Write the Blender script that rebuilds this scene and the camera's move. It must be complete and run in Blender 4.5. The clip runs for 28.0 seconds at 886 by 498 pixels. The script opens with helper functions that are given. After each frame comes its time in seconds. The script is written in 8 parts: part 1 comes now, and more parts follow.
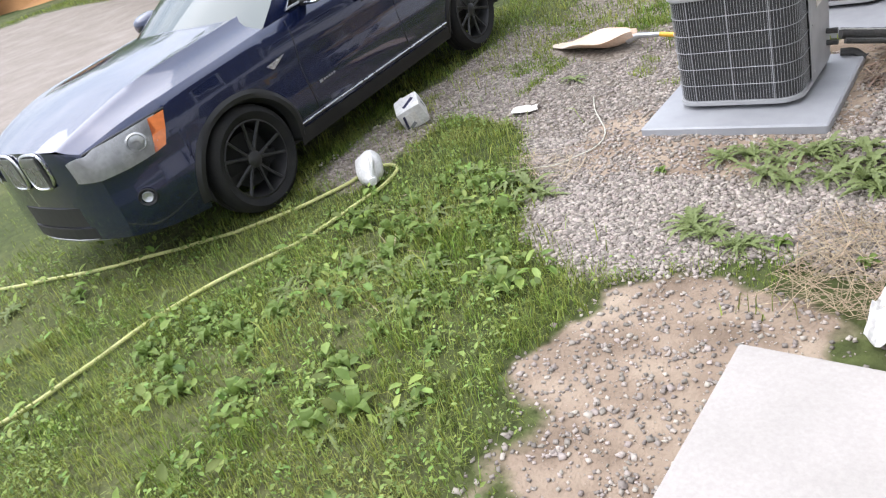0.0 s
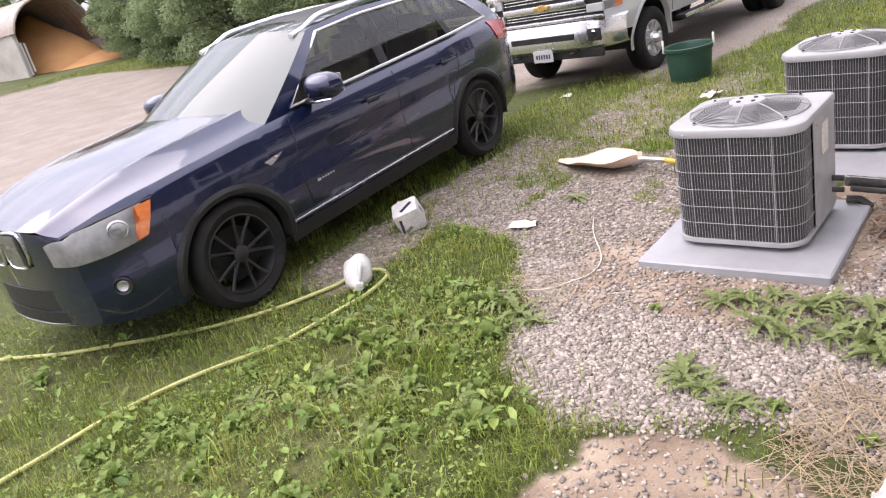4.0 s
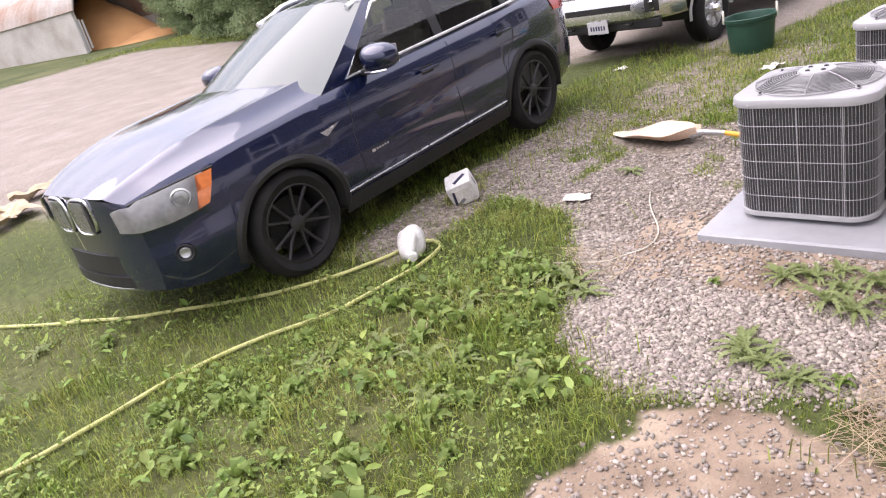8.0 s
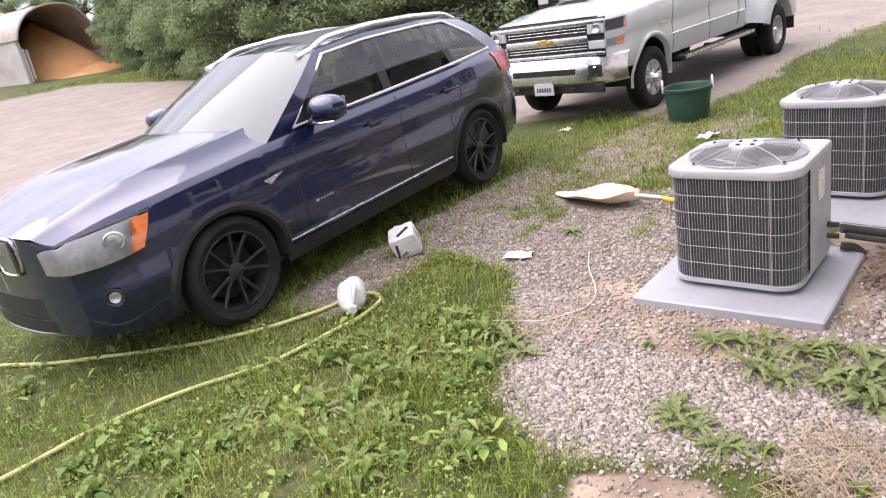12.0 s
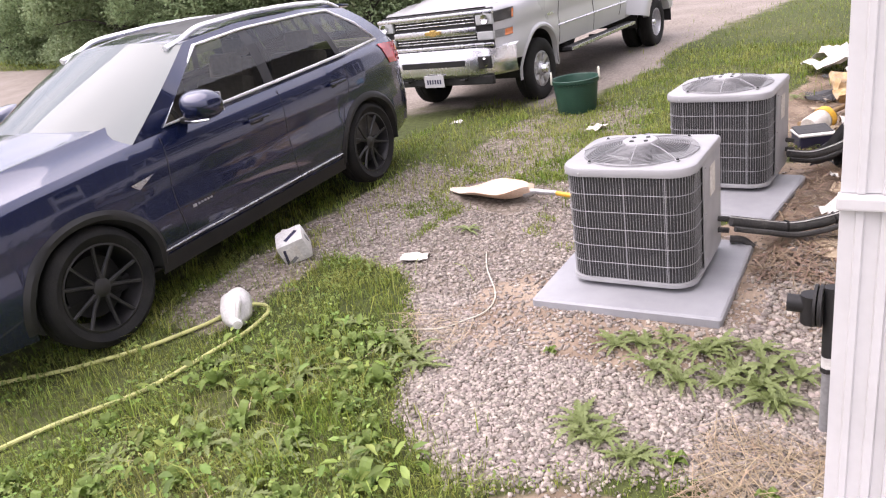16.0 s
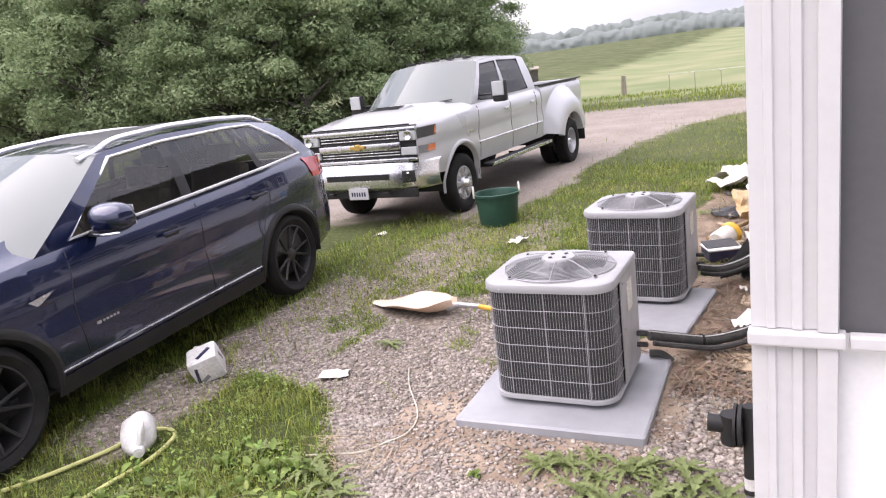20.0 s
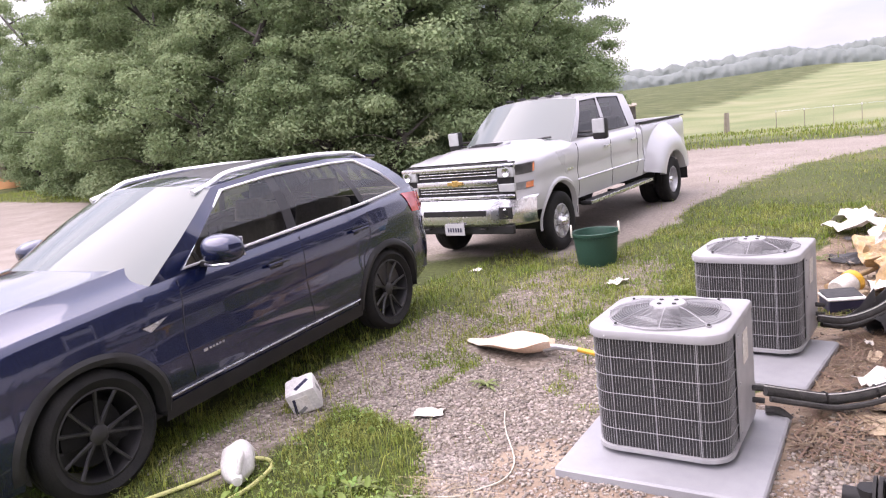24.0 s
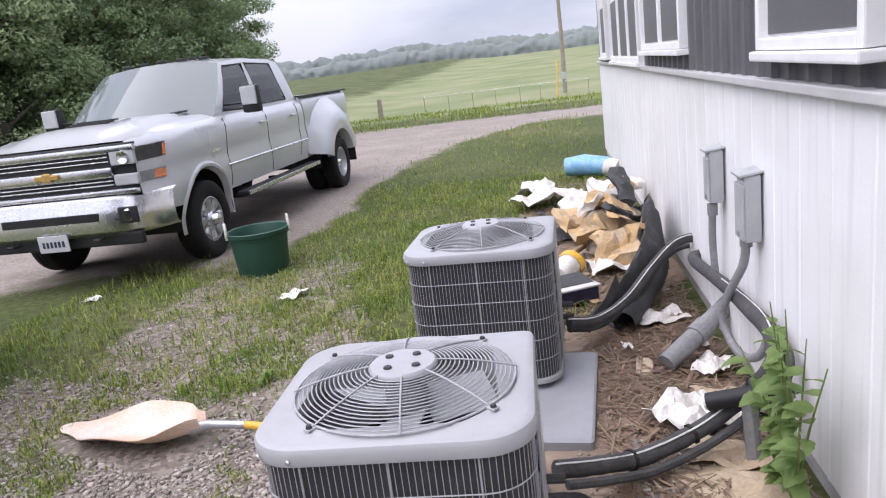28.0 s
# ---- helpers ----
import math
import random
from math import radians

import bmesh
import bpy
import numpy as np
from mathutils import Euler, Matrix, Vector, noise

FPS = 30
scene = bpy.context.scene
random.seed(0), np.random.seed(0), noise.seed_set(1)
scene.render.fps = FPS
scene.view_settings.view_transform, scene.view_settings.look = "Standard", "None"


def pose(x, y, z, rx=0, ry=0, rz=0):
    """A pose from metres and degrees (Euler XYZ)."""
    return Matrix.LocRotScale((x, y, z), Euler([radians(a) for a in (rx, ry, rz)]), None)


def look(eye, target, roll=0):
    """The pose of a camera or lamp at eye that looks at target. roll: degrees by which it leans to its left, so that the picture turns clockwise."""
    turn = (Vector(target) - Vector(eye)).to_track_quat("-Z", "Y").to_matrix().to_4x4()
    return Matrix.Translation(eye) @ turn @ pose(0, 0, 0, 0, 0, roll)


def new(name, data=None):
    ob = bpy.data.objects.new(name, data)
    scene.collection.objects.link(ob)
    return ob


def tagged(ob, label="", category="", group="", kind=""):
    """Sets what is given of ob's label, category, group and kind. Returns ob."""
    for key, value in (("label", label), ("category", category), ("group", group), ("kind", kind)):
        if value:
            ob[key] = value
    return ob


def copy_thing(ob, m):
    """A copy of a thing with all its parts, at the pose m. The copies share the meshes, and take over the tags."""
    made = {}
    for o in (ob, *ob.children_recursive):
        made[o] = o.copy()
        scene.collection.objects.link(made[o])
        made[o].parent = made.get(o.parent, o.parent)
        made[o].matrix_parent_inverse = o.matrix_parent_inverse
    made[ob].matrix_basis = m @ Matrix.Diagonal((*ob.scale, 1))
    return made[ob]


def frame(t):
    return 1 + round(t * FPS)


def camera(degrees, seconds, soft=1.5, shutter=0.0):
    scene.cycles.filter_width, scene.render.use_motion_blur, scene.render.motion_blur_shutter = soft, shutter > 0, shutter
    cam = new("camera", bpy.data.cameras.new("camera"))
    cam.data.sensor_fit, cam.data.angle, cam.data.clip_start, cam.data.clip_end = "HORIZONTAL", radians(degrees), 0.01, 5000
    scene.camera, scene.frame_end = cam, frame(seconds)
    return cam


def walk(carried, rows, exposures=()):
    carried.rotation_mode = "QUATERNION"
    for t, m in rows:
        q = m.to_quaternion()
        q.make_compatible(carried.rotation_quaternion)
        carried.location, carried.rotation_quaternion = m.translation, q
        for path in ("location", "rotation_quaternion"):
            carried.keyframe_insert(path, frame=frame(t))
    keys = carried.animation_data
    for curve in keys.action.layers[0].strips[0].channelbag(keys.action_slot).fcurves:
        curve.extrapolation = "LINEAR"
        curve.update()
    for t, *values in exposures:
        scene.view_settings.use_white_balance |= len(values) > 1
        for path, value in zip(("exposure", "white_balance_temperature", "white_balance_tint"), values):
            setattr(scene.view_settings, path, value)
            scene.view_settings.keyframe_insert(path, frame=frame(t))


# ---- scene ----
cam = camera(63.4, 28.0, soft=1.2)
METRES, EYE, TILT, LEAN, TURN = 2.953, 1.5, 0.0, 0.0, 42.7
PATH = [
    (0, (0.234, 0.241, 1.871), (-1.071, 1.435, 0.936), -19.0),
    (0.5, (0.24, 0.446, 1.878), (-1.08, 1.663, 0.997), -16.5),
    (1, (0.229, 0.507, 1.921), (-1.074, 1.749, 1.05), -14.8),
    (1.5, (0.202, 0.489, 1.914), (-1.093, 1.774, 1.095), -14.3),
    (2, (0.201, 0.495, 1.939), (-1.088, 1.811, 1.159), -13.8),
    (2.5, (0.184, 0.497, 1.926), (-1.108, 1.829, 1.179), -13.3),
    (3, (0.177, 0.496, 1.931), (-1.123, 1.826, 1.197), -13.1),
    (3.5, (0.185, 0.519, 1.929), (-1.135, 1.833, 1.201), -13.2),
    (5.5, (0.201, 0.519, 1.92), (-1.18, 1.773, 1.199), -14.2),
    (6, (0.178, 0.479, 1.924), (-1.202, 1.728, 1.192), -14.0),
    (6.5, (0.175, 0.46, 1.914), (-1.212, 1.696, 1.176), -13.9),
    (7, (0.166, 0.452, 1.904), (-1.233, 1.673, 1.161), -14.0),
    (7.5, (0.166, 0.461, 1.894), (-1.249, 1.663, 1.148), -14.2),
    (8, (0.159, 0.46, 1.908), (-1.265, 1.646, 1.155), -14.3),
    (8.5, (0.187, 0.47, 1.918), (-1.249, 1.644, 1.17), -14.2),
    (9, (0.171, 0.462, 1.907), (-1.26, 1.653, 1.178), -13.9),
    (9.5, (0.165, 0.47, 1.911), (-1.26, 1.682, 1.204), -13.6),
    (10, (0.173, 0.468, 1.929), (-1.245, 1.696, 1.235), -13.0),
    (10.5, (0.171, 0.463, 1.927), (-1.235, 1.709, 1.243), -12.6),
    (11, (0.155, 0.46, 1.935), (-1.235, 1.726, 1.252), -11.9),
    (11.5, (0.143, 0.459, 1.922), (-1.222, 1.759, 1.253), -11.1),
    (12, (0.17, 0.498, 1.939), (-1.16, 1.838, 1.278), -10.3),
    (12.5, (0.155, 0.483, 1.944), (-1.117, 1.882, 1.291), -9.3),
    (14.5, (0.107, 0.666, 1.957), (-1.192, 2.028, 1.279), -9.6),
    (15, (0.142, 0.702, 1.968), (-1.112, 2.099, 1.277), -9.7),
    (15.5, (0.107, 0.722, 1.976), (-1.062, 2.176, 1.256), -9.3),
    (16, (0.02, 0.709, 1.943), (-1.078, 2.21, 1.208), -9.3),
    (16.5, (-0.051, 0.688, 1.937), (-1.098, 2.221, 1.192), -9.2),
    (17, (-0.052, 0.742, 1.933), (-1.088, 2.291, 1.208), -9.3),
    (17.5, (-0.021, 0.789, 1.949), (-1.071, 2.348, 1.266), -9.4),
    (18, (-0.009, 0.814, 1.967), (-1.081, 2.403, 1.399), -8.8),
    (18.5, (-0.009, 0.816, 1.998), (-1.104, 2.45, 1.633), -7.2),
    (19, (0.003, 0.803, 1.993), (-1.097, 2.438, 1.648), -7.4),
    (19.5, (0.012, 0.802, 1.998), (-1.038, 2.457, 1.598), -7.8),
    (20, (0.011, 0.8, 1.962), (-0.926, 2.5, 1.481), -7.3),
    (20.5, (0.045, 0.811, 1.976), (-0.834, 2.521, 1.427), -6.9),
    (21, (-0.005, 0.82, 1.96), (-0.901, 2.522, 1.414), -6.7),
    (21.5, (-0.008, 0.811, 1.981), (-0.966, 2.495, 1.485), -6.6),
    (22, (-0.045, 0.816, 2.005), (-1.078, 2.486, 1.624), -6.0),
    (22.5, (-0.057, 0.805, 2.01), (-1.141, 2.453, 1.678), -5.9),
    (24.5, (-0.115, 0.854, 1.947), (-1.268, 2.446, 1.58), -7.2),
    (25, (-0.3, 1.006, 1.822), (-1.29, 2.701, 1.441), -8.0),
    (25.5, (-0.443, 1.182, 1.812), (-1.327, 2.939, 1.452), -8.0),
    (26, (-0.434, 1.479, 1.835), (-1.218, 3.291, 1.517), -10.5),
    (26.5, (-0.581, 1.716, 1.714), (-1.177, 3.611, 1.48), -10.5),
    (27, (-0.807, 1.962, 1.708), (-1.278, 3.904, 1.607), -6.6),
    (27.5, (-0.826, 2.392, 1.693), (-1.267, 4.333, 1.498), -6.5),
    (28, (-0.856, 2.713, 1.643), (-1.175, 4.626, 1.157), -7.2),
]
walk(cam, [(t, look(eye, target, roll)) for t, eye, target, roll in PATH], exposures=((0, 1.25, 6100, 14), (2, 1.33, 6450, 20), (4, 1.33, 6550, 24), (12, 1.4, 6500, 26), (17, 1.37, 6550, 27), (19, 1.38, 6450, 25), (21, 1.31, 6450, 26), (24.5, 1.48, 6450, 32), (26.0, 1.32, 6400, 31), (26.8, 1.0, 5950, 24), (27.4, 0.98, 5900, 23), (28, 0.97, 6050, 22)))

# ---------------------------------------------------------------- light
world = bpy.data.worlds.new("world")
scene.world = world
world.use_nodes = True
wn, wl = world.node_tree.nodes, world.node_tree.links
wn.clear()
sky = wn.new("ShaderNodeTexSky")
sky.sky_type = "NISHITA"
sky.sun_disc = False
sky.sun_elevation, sky.sun_rotation = radians(58), radians(250)
sky.air_density, sky.dust_density, sky.ozone_density = 1.0, 3.0, 1.0
coord = wn.new("ShaderNodeTexCoord")
stretch = wn.new("ShaderNodeMapping")
stretch.inputs["Scale"].default_value = (1.2, 1.2, 4.0)
cloud = wn.new("ShaderNodeTexNoise")
cloud.inputs["Scale"].default_value, cloud.inputs["Detail"].default_value = 2.2, 6
cloudramp = wn.new("ShaderNodeValToRGB")
cloudramp.color_ramp.elements[0].position, cloudramp.color_ramp.elements[0].color = 0.34, (5.9, 6.5, 7.2, 1)
cloudramp.color_ramp.elements[1].position, cloudramp.color_ramp.elements[1].color = 0.62, (9.0, 9.2, 9.4, 1)
veil = wn.new("ShaderNodeMixRGB")
veil.inputs["Fac"].default_value = 0.88
back = wn.new("ShaderNodeBackground")
back.inputs["Strength"].default_value = 0.10
wout = wn.new("ShaderNodeOutputWorld")
wl.new(coord.outputs["Generated"], stretch.inputs["Vector"])
wl.new(stretch.outputs["Vector"], cloud.inputs["Vector"])
wl.new(cloud.outputs["Fac"], cloudramp.inputs["Fac"])
wl.new(sky.outputs["Color"], veil.inputs["Color1"])
wl.new(cloudramp.outputs["Color"], veil.inputs["Color2"])
updown = wn.new("ShaderNodeSeparateXYZ")
wl.new(coord.outputs["Generated"], updown.inputs[0])
# an overcast sky is brightest overhead
rise = wn.new("ShaderNodeMapRange")
rise.interpolation_type = "SMOOTHSTEP"
rise.inputs["From Min"].default_value, rise.inputs["From Max"].default_value = -0.02, 0.62
rise.inputs["To Min"].default_value, rise.inputs["To Max"].default_value = 0.52, 1.36
wl.new(updown.outputs["Z"], rise.inputs["Value"])
dome = wn.new("ShaderNodeVectorMath")
dome.operation = "SCALE"
wl.new(veil.outputs["Color"], dome.inputs[0])
wl.new(rise.outputs["Result"], dome.inputs["Scale"])
wl.new(dome.outputs["Vector"], back.inputs["Color"])
wl.new(back.outputs["Background"], wout.inputs["Surface"])
sun = new("sun", bpy.data.lights.new("sun", "SUN"))
sun.data.energy, sun.data.angle, sun.data.color = 1.5, radians(75), (1.0, 0.96, 0.9)
sun.matrix_world = look((-6, -4, 14), (0, 0, 0))


# ---------------------------------------------------------------- materials
def material(name, base, other=None, rough=0.6, metal=0.0, grain=40.0, blotch=3.0, bump=0.15, mix=0.5, third=None,
             per_piece=0.0, coat=0.0, spec=0.5, lo=0.35, hi=0.7, rvar=0.12, space="Object", speck=0.6, third_at=(1, 1, 1), third_most=1.0):
    """Two-scale procedural surface: blotches of a second colour, fine grain and relief."""
    m = bpy.data.materials.new(name)
    m.use_nodes = True
    n, l = m.node_tree.nodes, m.node_tree.links
    s = n["Principled BSDF"]
    other = other or tuple(c * 0.8 for c in base)
    tc = n.new("ShaderNodeTexCoord")
    big = n.new("ShaderNodeTexNoise")
    big.inputs["Scale"].default_value, big.inputs["Detail"].default_value = blotch, 5
    fine = n.new("ShaderNodeTexNoise")
    fine.inputs["Scale"].default_value, fine.inputs["Detail"].default_value = grain, 4
    for t in (big, fine):
        l.new(tc.outputs[space], t.inputs["Vector"])
    ramp = n.new("ShaderNodeMapRange")
    ramp.inputs["From Min"].default_value, ramp.inputs["From Max"].default_value = lo, hi
    ramp.inputs["To Max"].default_value = mix * 2 if mix < 0.5 else 1.0
    l.new(big.outputs["Fac"], ramp.inputs["Value"])
    c1 = n.new("ShaderNodeMixRGB")
    c1.inputs["Color1"].default_value, c1.inputs["Color2"].default_value = (*base, 1), (*other, 1)
    l.new(ramp.outputs["Result"], c1.inputs["Fac"])
    c2 = n.new("ShaderNodeMixRGB")
    c2.blend_type = "MULTIPLY"
    c2.inputs["Fac"].default_value = speck
    g = n.new("ShaderNodeMapRange")
    g.inputs["From Min"].default_value, g.inputs["From Max"].default_value = 0.3, 0.7
    g.inputs["To Min"].default_value, g.inputs["To Max"].default_value = 0.72, 1.12
    l.new(fine.outputs["Fac"], g.inputs["Value"])
    l.new(c1.outputs["Color"], c2.inputs["Color1"])
    l.new(g.outputs["Result"], c2.inputs["Color2"])
    last = c2.outputs["Color"]
    if third:
        c3 = n.new("ShaderNodeMixRGB")
        c3.inputs["Color2"].default_value = (*third, 1)
        t3 = n.new("ShaderNodeTexNoise")
        t3.inputs["Scale"].default_value, t3.inputs["Detail"].default_value = blotch * 2.7, 6
        squeeze = n.new("ShaderNodeMapping")
        squeeze.inputs["Scale"].default_value = third_at
        l.new(tc.outputs[space], squeeze.inputs["Vector"])
        l.new(squeeze.outputs["Vector"], t3.inputs["Vector"])
        r3 = n.new("ShaderNodeMapRange")
        r3.inputs["From Min"].default_value, r3.inputs["From Max"].default_value = 0.52, 0.68
        r3.inputs["To Max"].default_value = third_most
        l.new(t3.outputs["Fac"], r3.inputs["Value"])
        l.new(r3.outputs["Result"], c3.inputs["Fac"])
        l.new(last, c3.inputs["Color1"])
        last = c3.outputs["Color"]
    if per_piece:
        geo = n.new("ShaderNodeNewGeometry")
        hv = n.new("ShaderNodeHueSaturation")
        v = n.new("ShaderNodeMapRange")
        v.inputs["To Min"].default_value, v.inputs["To Max"].default_value = 1 - per_piece, 1 + per_piece
        l.new(geo.outputs["Random Per Island"], v.inputs["Value"])
        l.new(v.outputs["Result"], hv.inputs["Value"])
        h = n.new("ShaderNodeMapRange")
        h.inputs["To Min"].default_value, h.inputs["To Max"].default_value = 0.5 + 0.05 * per_piece, 0.5 - 0.05 * per_piece
        wob = n.new("ShaderNodeMath")
        wob.operation, wob.inputs[1].default_value = "MULTIPLY", 7.31
        fr = n.new("ShaderNodeMath")
        fr.operation = "FRACT"
        l.new(geo.outputs["Random Per Island"], wob.inputs[0])
        l.new(wob.outputs[0], fr.inputs[0])
        l.new(fr.outputs[0], h.inputs["Value"])
        l.new(h.outputs["Result"], hv.inputs["Hue"])
        l.new(last, hv.inputs["Color"])
        last = hv.outputs["Color"]
    l.new(last, s.inputs["Base Color"])
    rr = n.new("ShaderNodeMapRange")
    rr.inputs["To Min"].default_value, rr.inputs["To Max"].default_value = max(0.02, rough - rvar), min(1, rough + rvar)
    l.new(big.outputs["Fac"], rr.inputs["Value"])
    l.new(rr.outputs["Result"], s.inputs["Roughness"])
    s.inputs["Metallic"].default_value = metal
    s.inputs["Specular IOR Level"].default_value = spec
    s.inputs["Coat Weight"].default_value = coat
    s.inputs["Coat Roughness"].default_value = 0.04
    if bump:
        b = n.new("ShaderNodeBump")
        b.inputs["Strength"].default_value, b.inputs["Distance"].default_value = bump, 0.01
        l.new(fine.outputs["Fac"], b.inputs["Height"])
        l.new(b.outputs["Normal"], s.inputs["Normal"])
    return m


def leafy(name, base, other, blotch=2.0, per_piece=0.35, trans=0.35, rough=0.5):
    """Thin leaf or blade: diffuse both ways, with colour that varies leaf by leaf."""
    m = material(name, base, other, rough=rough, grain=30, blotch=blotch, bump=0.0, per_piece=per_piece, spec=0.3)
    n, l = m.node_tree.nodes, m.node_tree.links
    s = n["Principled BSDF"]
    tr = n.new("ShaderNodeBsdfTranslucent")
    l.new(s.inputs["Base Color"].links[0].from_socket, tr.inputs["Color"])
    mx = n.new("ShaderNodeMixShader")
    mx.inputs["Fac"].default_value = trans
    l.new(s.outputs["BSDF"], mx.inputs[1])
    l.new(tr.outputs["BSDF"], mx.inputs[2])
    l.new(mx.outputs["Shader"], n["Material Output"].inputs["Surface"])
    return m


def glass(name, tint, clear=0.5, rough=0.02, ior=1.52, sky_film=0.0, sky_tone=(0.115, 0.135, 0.13)):
    """Tinted pane: part of the light passes straight through, the rest is mirrored by a glossy skin."""
    m = bpy.data.materials.new(name)
    m.use_nodes = True
    n, l = m.node_tree.nodes, m.node_tree.links
    n.remove(n["Principled BSDF"])
    t = n.new("ShaderNodeBsdfTransparent")
    t.inputs["Color"].default_value = (*[c * clear for c in tint], 1)
    g = n.new("ShaderNodeBsdfGlossy")
    g.inputs["Roughness"].default_value = rough
    f = n.new("ShaderNodeFresnel")
    f.inputs["IOR"].default_value = ior
    mx = n.new("ShaderNodeMixShader")
    under = t.outputs["BSDF"]
    if sky_film:
        # pale diffuse layer that paints the reflected sky onto the pane
        sky_coat = n.new("ShaderNodeBsdfDiffuse")
        sky_coat.inputs["Color"].default_value = (*sky_tone, 1)
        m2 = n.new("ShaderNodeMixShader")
        m2.inputs["Fac"].default_value = sky_film
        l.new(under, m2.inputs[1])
        l.new(sky_coat.outputs["BSDF"], m2.inputs[2])
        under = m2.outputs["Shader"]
    l.new(f.outputs["Fac"], mx.inputs["Fac"])
    l.new(under, mx.inputs[1])
    l.new(g.outputs["BSDF"], mx.inputs[2])
    last = mx.outputs["Shader"]
    l.new(last, n["Material Output"].inputs["Surface"])
    return m


